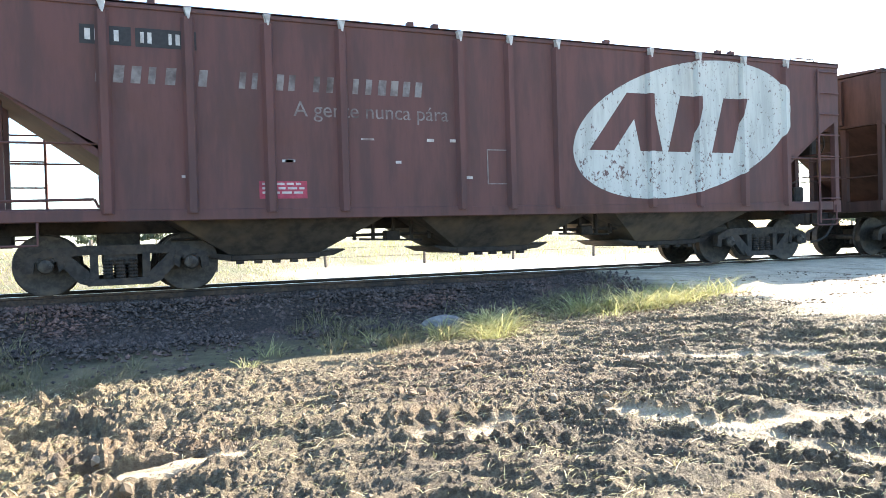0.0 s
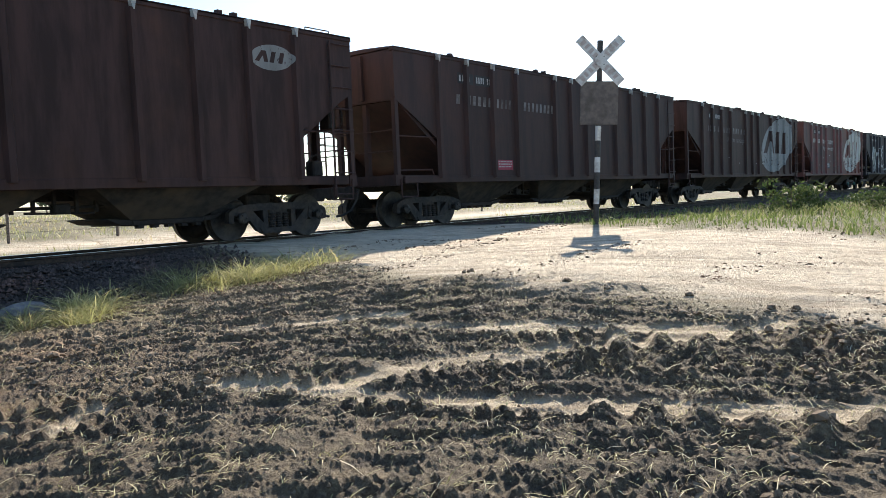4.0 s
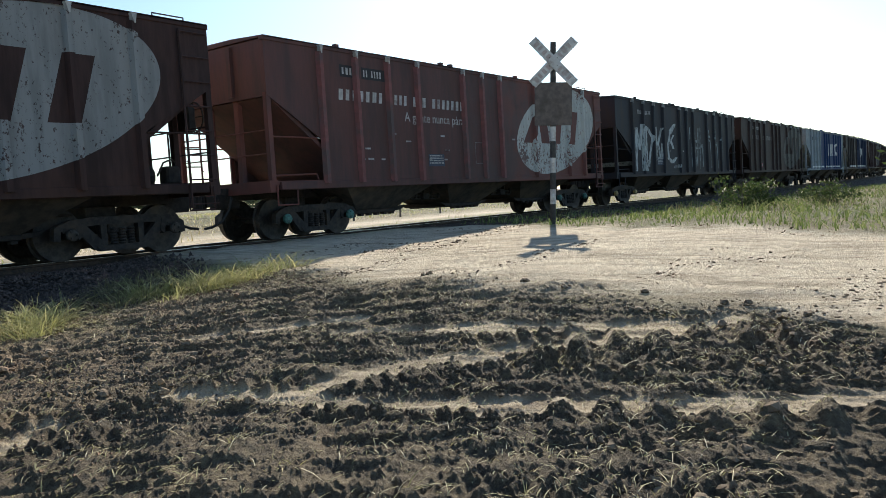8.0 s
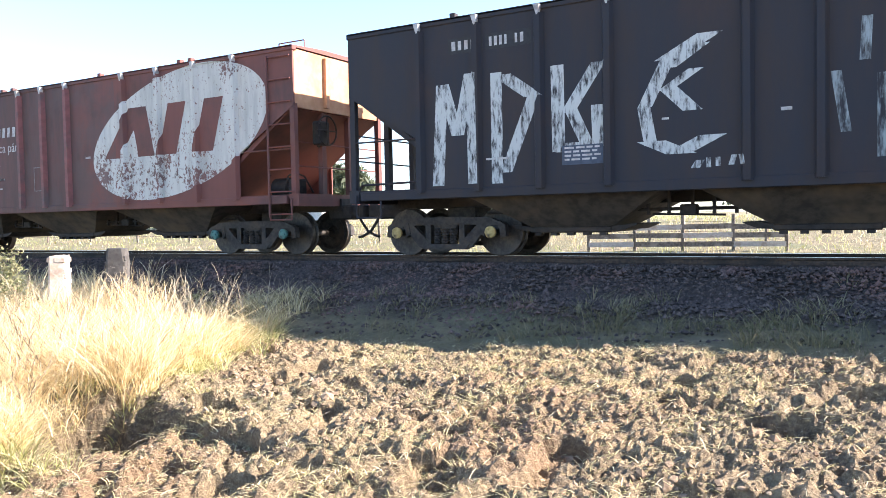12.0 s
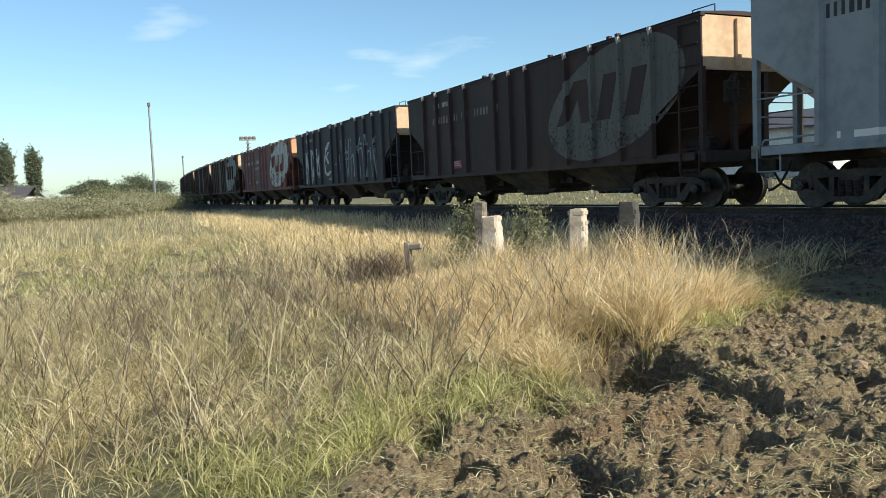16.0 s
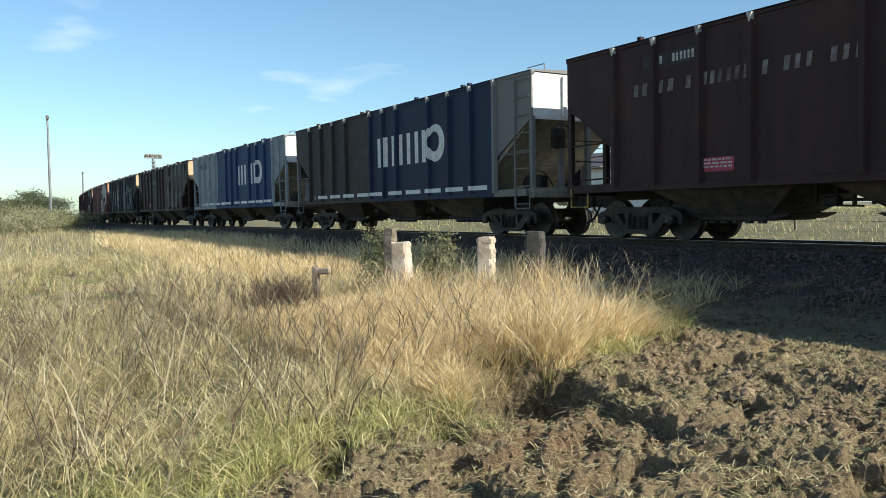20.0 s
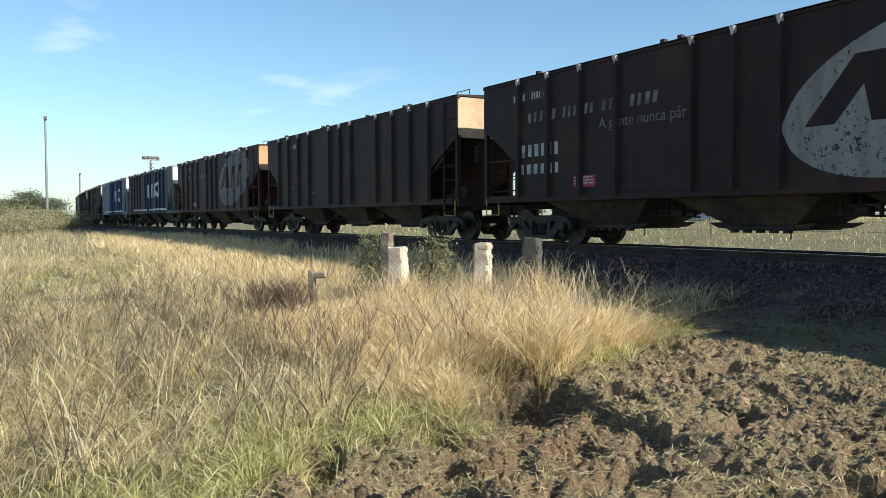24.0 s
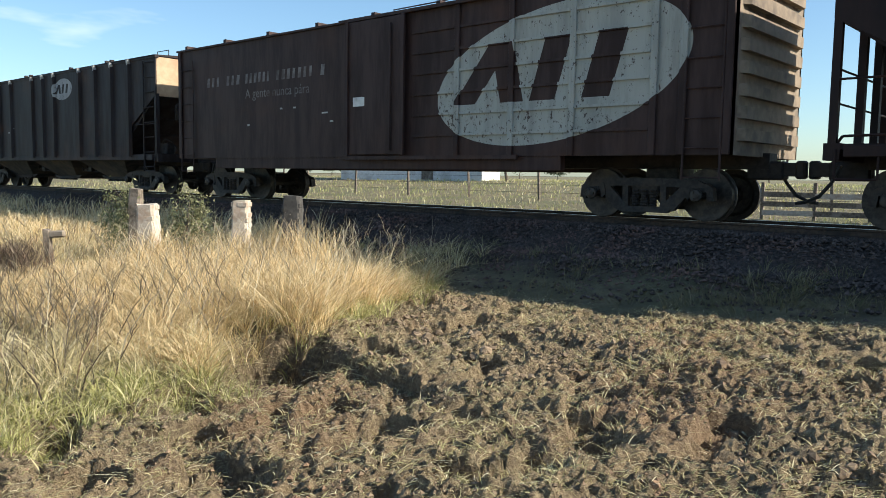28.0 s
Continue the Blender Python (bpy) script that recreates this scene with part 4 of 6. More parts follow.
        for yy in (-1.40, 1.40):
            bm = bmesh.new()
            rod(bm, (s * 6.5, yy, 0.62), (s * 6.5, yy, 3.4), 0.018)
            rod(bm, (s * 7.05, yy, 0.62), (s * 7.05, yy, 3.4), 0.018)
            ladder = part("ladder", bm, PAINT, car)
            for i in range(7):
                bm = bmesh.new()
                rod(bm, (s * 6.5, yy, 0.66 + i * 0.42), (s * 7.05, yy, 0.66 + i * 0.42), 0.013)
                part("rung", bm, PAINT, ladder)
    return car


OVAL = (4.30, 2.40, 2.46, 1.20, 0.18)
OVAL_B = (3.55, 2.40, 2.40, 1.14, 0.18)


def grey_front(k, col):
    x, _, z = k.xyz()
    edge = k.math("ADD", -2.35, k.math("MULTIPLY", k.math("SUBTRACT", z, 2.6), k.math("MULTIPLY", k.math("SUBTRACT", z, 2.6), -0.12)))
    front = k.math("LESS_THAN", x, edge)
    tail = k.math("GREATER_THAN", x, 5.75)
    grey = k.mix(k.ramp(k.noise(2.5), 0.4, 0.7), (0.25, 0.28, 0.30), (0.19, 0.215, 0.23))
    return k.mix(k.math("MAXIMUM", front, tail), col, grey)


def dark_front(k, col):
    x, _, z = k.xyz()
    dirt = k.mix(k.ramp(k.noise(3.0), 0.4, 0.7), (0.026, 0.022, 0.021), (0.044, 0.036, 0.033))
    col = k.mix(k.math("LESS_THAN", x, -0.85), col, dirt)
    return k.mix(k.math("GREATER_THAN", x, 5.75), col, (0.17, 0.17, 0.165))


def white_bars(x0, ring_x):
    """White upright bars and a ring, with reflective dashes along the sill."""
    def paint(k):
        bars = [(x0 + d, x0 + d + 0.20, 1.98, 2.86, 0.0) for d in (0.0, 0.46, 0.92, 1.38, 1.84, 2.30, 2.70)]
        mask = stroke(k, bars)
        ring = k.math("MULTIPLY", ellipse(k, ring_x, 2.46, 0.47, 0.50), k.math("SUBTRACT", 1.0, ellipse(k, ring_x - 0.05, 2.50, 0.25, 0.27)))
        return k.math("MAXIMUM", mask, ring)
    return paint


def stroke(k, bars):
    return union(k, [band(k, *b) for b in bars])


def rumo_like(front, bars):
    def extra(k, col):
        col = front(k, col)
        white = k.mix(k.ramp(k.noise(9), 0.45, 0.7), (0.66, 0.66, 0.64), (0.50, 0.50, 0.49))
        col = k.mix(bars(k), col, white)
        dash = k.math("GREATER_THAN", k.math("FRACT", k.math("MULTIPLY", k.xyz()[0], 0.92)), 0.22)
        return k.mix(k.math("MULTIPLY", dash, band(k, -5.5, 5.7, 1.13, 1.24)), col, (0.68, 0.68, 0.66))
    return extra


def graffiti(k, col):
    """Rough roller-paint letters and scrawls along the lower side."""
    m = [(-5.59, -5.38, 1.14, 2.72, 0.06), (-5.23, -5.03, 1.91, 2.72, -0.29), (-5.21, -5.01, 1.91, 2.85, 0.23), (-4.95, -4.75, 1.15, 2.84, -0.01)]
    d = [(-4.54, -4.35, 1.14, 2.81, 0.0), (-4.40, -4.20, 1.30, 2.44, 0.42), (-3.99, -3.68, 2.40, 2.77, -1.4)]
    kay = [(-3.55, -3.35, 1.56, 2.81, -0.01), (-3.42, -3.20, 2.11, 2.79, 0.69), (-3.12, -2.92, 1.64, 2.18, -0.46), (-2.94, -2.77, 1.60, 2.19, -0.03), (-3.50, -2.80, 1.55, 1.68, 0.0)]
    curl = [(-2.29, -2.09, 2.09, 2.70, 0.51), (-2.06, -1.72, 2.70, 3.0, 1.9), (-2.20, -2.02, 1.56, 2.09, -0.18), (-1.90, -1.50, 1.43, 1.62, -2.14),
            (-1.88, -1.52, 1.46, 1.66, 2.04), (-2.02, -1.82, 2.29, 2.55, 1.6), (-1.92, -1.76, 2.59, 2.87, 1.57), (-1.68, -1.42, 2.0, 2.33, -1.0)]
    thin = [(0.41, 0.53, 2.43, 2.95, 0.05), (0.21, 0.33, 1.58, 2.33, -0.15), (0.60, 0.72, 1.26, 2.26, 0.0), (1.14, 1.26, 1.26, 2.93, -0.05), (1.31, 1.43, 1.30, 2.94, 0.14),
            (1.68, 1.80, 1.18, 2.97, 0.08), (0.98, 1.45, 2.31, 2.42, 0.0), (1.0, 1.75, 2.04, 2.14, 0.0), (2.09, 2.21, 1.27, 2.20, 0.0), (1.74, 1.94, 2.08, 2.27, 1.5)]
    tall = [(2.95, 3.07, 1.16, 2.42, -0.16), (2.69, 2.84, 2.45, 2.90, 0.72), (2.80, 3.28, 2.56, 2.66, 0.0), (3.29, 3.41, 1.21, 2.47, -0.06), (2.85, 3.30, 2.38, 2.48, 0.0), (3.78, 3.90, 1.21, 2.31, 0.09),
            (3.71, 3.83, 2.54, 2.96, 0.13), (3.68, 4.0, 2.50, 2.60, 0.0), (4.32, 4.44, 1.20, 2.41, -0.09), (3.88, 4.38, 2.20, 2.30, 0.0), (4.86, 4.98, 1.15, 2.45, -0.06), (4.65, 4.79, 2.47, 2.84, 0.71)]
    tag = [(-1.58, -1.46, 1.23, 1.33, 0.6), (-1.38, -1.32, 1.23, 1.36, 0.0), (-1.26, -1.20, 1.24, 1.36, 0.0), (-1.10, -1.03, 1.25, 1.38, 0.3), (-0.95, -0.88, 1.25, 1.38, -0.2)]
    scrub = k.ramp(k.noise(5.0, 5.0, 0.7, k.scaled(3.0, 3.0, 0.8)), 0.34, 0.55)
    bold = k.math("MULTIPLY", stroke(k, m + d + kay + curl + tag), scrub)
    col = k.mix(k.math("MULTIPLY", bold, 0.92), col, (0.50, 0.53, 0.52))
    return k.mix(k.math("MULTIPLY", k.math("MULTIPLY", stroke(k, thin + tall), k.ramp(k.noise(4.0, 5.0, 0.7, k.scaled(3.0, 3.0, 0.6)), 0.38, 0.62)), 0.75), col, (0.34, 0.41, 0.43))


def patched(k, col):
    """Fresher orange-red repaint in the middle panels, browner old paint ahead."""
    x, _, z = k.xyz()
    fresh = k.math("MULTIPLY", k.ramp(x, 0.9, 1.5), k.ramp(k.noise(0.8), 0.3, 0.55))
    col = k.mix(k.math("MULTIPLY", fresh, 0.6), col, (0.215, 0.072, 0.055))
    grey = k.math("MULTIPLY", band(k, -0.80, 2.4, 1.0, 3.6), k.ramp(k.noise(1.3), 0.38, 0.6))
    return k.mix(k.math("MULTIPLY", grey, 0.6), col, (0.10, 0.07, 0.065))


BROWN, BROWN2 = (0.060, 0.031, 0.027), (0.038, 0.023, 0.021)
DARK, DARK2 = (0.029, 0.0155, 0.0135), (0.0175, 0.0105, 0.010)
MAROON, MAROON2 = (0.118, 0.056, 0.052), (0.082, 0.046, 0.044)
FADED = (0.34, 0.35, 0.34)
L_OVAL = livery("maroon_paint_with_oval", MAROON, MAROON2, oval=OVAL_B, oval_paint=(0.46, 0.49, 0.47), mark=(3.4, 2.42, 0.97))
L_SMALL = livery("brown_paint_small_oval", BROWN, DARK, oval=(5.30, 3.15, 0.46, 0.22, 0.05), oval_paint=(0.24, 0.245, 0.24), mark=(5.30, 3.15, 0.19), wear=0.3)
L_LETTER = livery("brown_paint_lettered", BROWN, BROWN2)
L_OVAL_DARK = livery("dark_brown_paint_with_oval", BROWN, DARK, oval=(3.8, 2.40, 2.44, 1.18, 0.18), oval_paint=(0.27, 0.28, 0.28), mark=(3.7, 2.45, 1.0))
L_RED = livery("red_paint_with_oval", (0.125, 0.058, 0.052), (0.082, 0.048, 0.045), oval=(4.14, *OVAL[1:]), oval_paint=(0.54, 0.53, 0.49), mark=(4.04, 2.45, 1.0), extra=patched, wear=1.5)
L_RED_RIB = surf("dusty_red_rib_paint", (0.16, 0.055, 0.050), (0.22, 0.070, 0.064), 7, (0.09, 0.06, 0.056), 1.2, 0.65, 0, 0.1)
L_GRAFFITI = livery("black_paint_with_graffiti", (0.026, 0.028, 0.036), (0.036, 0.030, 0.031), extra=graffiti, rust=(0.06, 0.035, 0.03))
L_FADED = livery("dark_paint_faded_oval", DARK, BROWN2, oval=OVAL, oval_paint=(0.115, 0.11, 0.10), mark=(4.2, 2.45, 1.0), wear=1.1)
L_BLUE = livery("blue_and_grey_paint", (0.011, 0.034, 0.110), (0.014, 0.038, 0.10), rust=(0.025, 0.04, 0.085), extra=rumo_like(grey_front, white_bars(0.55, 3.88)))
L_BLUE2 = livery("navy_paint_with_dirty_front", (0.010, 0.021, 0.058), (0.013, 0.024, 0.050), rust=(0.026, 0.028, 0.04), extra=rumo_like(dark_front, white_bars(-0.40, 3.02)))
L_MAR_OVAL = livery("dark_maroon_paint_faded_oval", (0.042, 0.021, 0.021), DARK, oval=(3.6, 2.45, 2.42, 1.18, 0.16), oval_paint=(0.16, 0.155, 0.145), mark=(3.45, 2.48, 1.0), wear=0.9)
L_DARK = livery("sooty_brown_paint", DARK, DARK2)
L_BLACK_OVAL = livery("black_brown_paint_with_oval", DARK2, DARK, oval=(3.3, 2.34, 2.38, 1.14, 0.16), oval_paint=(0.25, 0.25, 0.24), mark=(3.2, 2.38, 0.97))
L_DARK_SMALL = livery("sooty_paint_small_oval", DARK2, (0.035, 0.030, 0.032), oval=(1.45, 3.17, 0.66, 0.33, 0.03), oval_paint=(0.36, 0.36, 0.36), mark=(1.45, 3.17, 0.28), wear=0.3)
L_BOX = livery("brown_boxcar_paint_with_oval", (0.060, 0.036, 0.032), DARK, oval=(4.15, 2.30, 2.42, 1.10, 0.13), oval_paint=(0.40, 0.41, 0.37), mark=(4.1, 2.34, 1.0))
# faded end paint, with the sunlight on the rear ends put into the colour
END_TAN = surf("bleached_sunlit_tan_end", (0.46, 0.33, 0.21), (0.54, 0.40, 0.26), 6, (0.40, 0.25, 0.15), 0.9, 0.8, 0, 0.1)
END_RUST = surf("sunlit_rust_orange_end", (0.36, 0.15, 0.075), (0.44, 0.20, 0.10), 6, (0.28, 0.10, 0.05), 0.9, 0.8, 0, 0.1)
END_SALMON = surf("faded_sunlit_salmon_end", (0.48, 0.25, 0.13), (0.54, 0.30, 0.17), 6, (0.36, 0.16, 0.08), 0.9, 0.8, 0, 0.1)
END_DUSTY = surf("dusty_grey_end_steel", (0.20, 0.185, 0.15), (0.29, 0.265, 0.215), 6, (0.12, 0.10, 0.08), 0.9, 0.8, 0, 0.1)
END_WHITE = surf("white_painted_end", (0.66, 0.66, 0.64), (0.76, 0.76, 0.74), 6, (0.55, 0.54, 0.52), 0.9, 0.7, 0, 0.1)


def text_mesh(words, size, mat):
    c = bpy.data.curves.new("words", "FONT")
    c.body, c.size, c.extrude = words, size, 0.001
    ob = new("words", c)
    me = bpy.data.meshes.new_from_object(ob.evaluated_get(bpy.context.evaluated_depsgraph_get()))
    bpy.data.objects.remove(ob)
    me.materials.clear()
    me.materials.append(mat)
    return me


SLOGAN = text_mesh("A gente nunca pára", 0.30, M_STENCIL)
SLOGAN_GHOST = SLOGAN.copy()
SLOGAN_GHOST.materials.clear()
SLOGAN_GHOST.materials.append(M_GHOST)
FACE = -(SIDE + 0.004)


LIFT = 0.002


def letter_row(car, label, x0, x1, z0, z1, n, mat, seed, slant=0.12):
    """A row of plain letter-sized bars, each painted on by itself."""
    rnd = random.Random(seed)
    w = (x1 - x0) / n
    for i in range(n):
        a, b = x0 + i * w, x0 + i * w + w * rnd.uniform(0.42, 0.62)
        if rnd.random() < 0.12:
            continue
        bm = bmesh.new()
        prism(bm, [(a, z0), (b, z0), (b + slant * (z1 - z0), z1), (a + slant * (z1 - z0), z1)], "y", FACE - LIFT, FACE)
        part("letter_bar", bm, mat, car, label)


def panel(car, x0, x1, z0, z1, mat, lines, line_mat, label, seed=1):
    p = part("data_panel", boxes((x0, x1, FACE, FACE + 0.003, z0, z1)), mat, car, label)
    rnd = random.Random(seed)
    bm = bmesh.new()
    h = (z1 - z0) / (lines + 1)
    for i in range(lines):
        z = z1 - (i + 0.9) * h
        x = x0 + 0.04
        while x < x1 - 0.1:
            w = rnd.uniform(0.04, 0.16)
            box(bm, x, min(x + w, x1 - 0.04), FACE - 0.003, FACE - 0.001, z, z + h * 0.5)
            x += w + 0.03
    part("print_line", bm, line_mat, p)


def marks(car, n, style):
    """Stencils and panels on the near side: number, name, slogan, data panels."""
    mat = M_STENCIL if "bright" in style else M_GHOST
    if "number" in style:
        d = style.get("dx", 0)
        part("number_plate", boxes((-5.06 + d, -4.46 + d, FACE + 0.0005, FACE + 0.003, 3.17, 3.41)), M_BLACK, car, "black number plate")
        part("number_plate", boxes((-4.41 + d, -3.66 + d, FACE + 0.0005, FACE + 0.003, 3.17, 3.41)), M_BLACK, car, "black number plate")
        letter_row(car, "painted running number, blanked", -5.0 + style.get("dx", 0), -4.55 + style.get("dx", 0), 3.22, 3.36, 4, M_STENCIL, n, 0)
        letter_row(car, "", -4.35 + style.get("dx", 0), -3.75 + style.get("dx", 0), 3.22, 3.36, 7, M_STENCIL, n + 50, 0)
    if "name" in style:
        x = style["name"]
        letter_row(car, "faded white company name, as bars", x, x + 1.45, 2.70, 2.92, 7, mat, n + 1)
        letter_row(car, "", x + 1.6, x + 2.60, 2.70, 2.92, 6, mat, n + 2)
        letter_row(car, "", x + 2.78, x + 4.50, 2.70, 2.92, 9, mat, n + 3)
    if "slogan" in style:
        part("slogan", SLOGAN if "bright" in style else SLOGAN_GHOST, None, car, "painted slogan in Portuguese", pose(style["slogan"], FACE, 2.36, 90, 0, 0))
    if "pink" in style:
        panel(car, style["pink"], style["pink"] + 0.66, 1.22, 1.46, M_PINK, 3, M_STENCIL, "pink inspection panel", n)
    if "blue" in style:
        panel(car, style["blue"], style["blue"] + 0.62, 1.36, 1.64, M_BLUEPLATE, 4, M_STENCIL, "blue data panel", n)
    if "tiny" in style:
        rnd = random.Random(n + 9)
        bm = bmesh.new()
        for i in range(style["tiny"]):
            x, z = rnd.uniform(-5.2, 1.8), rnd.choice((1.5, 1.72, 1.9, 2.05))
            w = rnd.uniform(0.06, 0.20)
            box(bm, x, x + w, FACE, FACE + 0.003, z, z + rnd.uniform(0.025, 0.045))
        part("small_stencil", bm, M_STENCIL, car, "small stencilled marks, unreadable")
    if "frame" in style:
        x, z, w, h = style["frame"]
        part("stencil_frame", boxes((x, x + w, FACE, FACE + 0.003, z, z + 0.018), (x, x + w, FACE, FACE + 0.003, z + h, z + h + 0.018), (x, x + 0.018, FACE, FACE + 0.003, z, z + h), (x + w, x + w + 0.018, FACE, FACE + 0.003, z, z + h)), M_GHOST, car)
    if "front_number" in style:
        letter_row(car, "black running number, blanked", -5.68, -4.86, 3.02, 3.24, 6, M_BLACK, n + 6, 0)
        letter_row(car, "", -4.66, -3.84, 3.02, 3.24, 5, M_BLACK, n + 7, 0)
        for row in range(3):
            letter_row(car, "small grey stencils, unreadable", -4.60, -2.85, 1.44 + row * 0.09, 1.49 + row * 0.09, 12, M_SIGN_GREY, n + 8 + row, 0)
    if "scrawl" in style:
        letter_row(car, "hand-painted white scrawl, as bars", -5.7, -4.1, 1.95, 2.22, 7, M_GRAFFITI, n + 4, 0)
        letter_row(car, "", -5.75, -4.3, 1.56, 1.78, 6, M_GRAFFITI, n + 5, 0)


def dress(car, mat, end_mat=None, yellow=False, caps="grey"):
    """Gives a copied wagon its own paint, part by part."""
    for o in car.children_recursive:
        if o.type != "MESH" or not o.material_slots:
            continue
        slot = o.material_slots[0]
        if o.name.startswith("axle_cap"):
            slot.link = "OBJECT"
            slot.material = M_CAP.get(caps, M_WHEEL)
        if slot.material == PAINT:
            slot.link = "OBJECT"
            slot.material = mat
            # only the sun-facing end takes the paler tone
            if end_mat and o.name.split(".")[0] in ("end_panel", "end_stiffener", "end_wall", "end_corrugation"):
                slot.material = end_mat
            if mat in (L_BLUE, L_BLUE2) and o.name.split(".")[0] in ("slope_sheet", "end_platform"):
                slot.material = END_DUSTY
            if yellow and o.name.split(".")[0] == "foot_step":
                slot.material = M_YELLOW


FULL = {"number": 1, "name": -5.15, "slogan": -3.05, "tiny": 9, "frame": (-0.42, 1.42, 0.46, 0.52)}
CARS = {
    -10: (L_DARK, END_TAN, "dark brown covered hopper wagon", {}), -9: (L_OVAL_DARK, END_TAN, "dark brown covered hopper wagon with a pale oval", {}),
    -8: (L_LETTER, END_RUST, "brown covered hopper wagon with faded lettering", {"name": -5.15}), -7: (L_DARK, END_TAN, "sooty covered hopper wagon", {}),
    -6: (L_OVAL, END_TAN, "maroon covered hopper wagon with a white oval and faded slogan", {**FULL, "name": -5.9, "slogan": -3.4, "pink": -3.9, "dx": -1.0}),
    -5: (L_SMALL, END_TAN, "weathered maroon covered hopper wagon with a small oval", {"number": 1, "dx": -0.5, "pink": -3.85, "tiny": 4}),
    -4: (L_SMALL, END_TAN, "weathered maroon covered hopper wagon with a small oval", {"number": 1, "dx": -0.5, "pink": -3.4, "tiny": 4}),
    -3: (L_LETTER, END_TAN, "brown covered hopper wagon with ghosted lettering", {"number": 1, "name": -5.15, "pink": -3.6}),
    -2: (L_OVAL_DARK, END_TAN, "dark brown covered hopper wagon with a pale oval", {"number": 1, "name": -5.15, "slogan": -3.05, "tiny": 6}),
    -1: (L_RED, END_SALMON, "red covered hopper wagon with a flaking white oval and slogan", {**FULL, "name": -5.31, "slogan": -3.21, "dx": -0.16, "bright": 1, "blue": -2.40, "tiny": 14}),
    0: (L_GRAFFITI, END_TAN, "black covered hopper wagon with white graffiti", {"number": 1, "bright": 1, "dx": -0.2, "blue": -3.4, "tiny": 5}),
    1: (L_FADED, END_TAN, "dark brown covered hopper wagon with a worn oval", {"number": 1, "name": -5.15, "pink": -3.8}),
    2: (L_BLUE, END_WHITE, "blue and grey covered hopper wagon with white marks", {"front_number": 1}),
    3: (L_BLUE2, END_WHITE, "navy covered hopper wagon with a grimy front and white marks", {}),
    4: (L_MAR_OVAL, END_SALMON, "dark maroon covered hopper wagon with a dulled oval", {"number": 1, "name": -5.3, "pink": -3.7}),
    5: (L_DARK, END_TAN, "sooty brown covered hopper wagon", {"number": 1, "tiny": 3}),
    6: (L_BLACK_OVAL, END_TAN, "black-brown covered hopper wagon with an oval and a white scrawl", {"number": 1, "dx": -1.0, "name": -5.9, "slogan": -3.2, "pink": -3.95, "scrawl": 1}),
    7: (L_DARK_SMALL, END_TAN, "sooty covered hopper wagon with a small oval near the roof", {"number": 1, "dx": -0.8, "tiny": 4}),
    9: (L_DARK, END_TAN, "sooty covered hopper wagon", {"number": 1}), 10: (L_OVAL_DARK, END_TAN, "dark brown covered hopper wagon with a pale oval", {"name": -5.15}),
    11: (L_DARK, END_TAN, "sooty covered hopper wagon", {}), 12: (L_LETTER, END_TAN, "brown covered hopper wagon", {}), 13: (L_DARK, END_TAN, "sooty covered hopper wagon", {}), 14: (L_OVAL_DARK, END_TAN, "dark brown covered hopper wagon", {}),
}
TRAIN = []
first = hopper_car()
for n, (mat, end_mat, label, style) in CARS.items():
    car = first if n == -10 else copy_thing(first, Matrix())
    car["label"] = label
    TRAIN.append((n, car))
for (n, car), (mat, end_mat, label, style) in zip(TRAIN, CARS.values()):
    if n == -1:
        for o in car.children_recursive:
            if o.name.split(".")[0] == "rib" and o.data.vertices[0].co.x < 1.8:
                o.material_slots[0].link = "OBJECT"
                o.material_slots[0].material = L_RED_RIB
    dress(car, mat, end_mat, n in (4, 5, 6), {-1: "teal", 0: "ochre"}.get(n, "grey"))
    marks(car, n, style)
boxcar = box_car()
# tan boxcar end painted darker to stand for the next wagon's shadow
dress(boxcar, L_BOX, surf("shaded_tan_boxcar_end", (0.20, 0.155, 0.11), (0.27, 0.21, 0.15), 6, (0.11, 0.085, 0.065), 1.4, 0.8, 0, 0.1))
marks(boxcar, 8, {"name": -5.9, "slogan": -4.3, "tiny": 6})
part("paper_notice", boxes((-0.45, -0.12, -(SIDE + 0.114), -(SIDE + 0.111), 1.98, 2.16)), M_TAPE, boxcar, "white paper notice on the door")
TRAIN.append((8, boxcar))


# ---- crossing sign, posts, masts ----
M_POST_STONE = surf("flaking_limewashed_concrete", (0.44, 0.38, 0.31), (0.58, 0.52, 0.44), 14, (0.38, 0.29, 0.22), 5, 0.9, 0, 0.5, 0.01)
M_POST_WOOD = surf("grey_weathered_wood", (0.10, 0.08, 0.06), (0.22, 0.18, 0.14), 16, (0.30, 0.25, 0.20), 3, 0.9, 0, 0.5, 0.01)
M_SIGN_WHITE = surf("chalky_white_sign_paint", (0.50, 0.50, 0.48), (0.62, 0.62, 0.60), 12, (0.32, 0.28, 0.25), 5, 0.7, 0, 0.1)
M_SIGN_RED = surf("faded_red_sign_paint", (0.38, 0.32, 0.30), (0.46, 0.40, 0.37), 14, None, 4, 0.7, 0, 0.1)
M_SIGN_DARK = surf("dark_sign_back", (0.10, 0.085, 0.075), (0.16, 0.13, 0.115), 9, (0.07, 0.06, 0.05), 2, 0.7, 0.2, 0.1)
M_POST_BLACK = surf("black_band_paint", (0.03, 0.03, 0.03), (0.06, 0.055, 0.05), 12, None, 4, 0.7, 0, 0.1)
M_MAST = surf("galvanised_mast", (0.20, 0.21, 0.22), (0.28, 0.29, 0.30), 8, None, 2, 0.5, 0.6, 0.05)
M_WALL = surf("whitewashed_render", (0.62, 0.61, 0.58), (0.72, 0.71, 0.68), 5, (0.5, 0.48, 0.44), 0.8, 0.9, 0, 0.1)
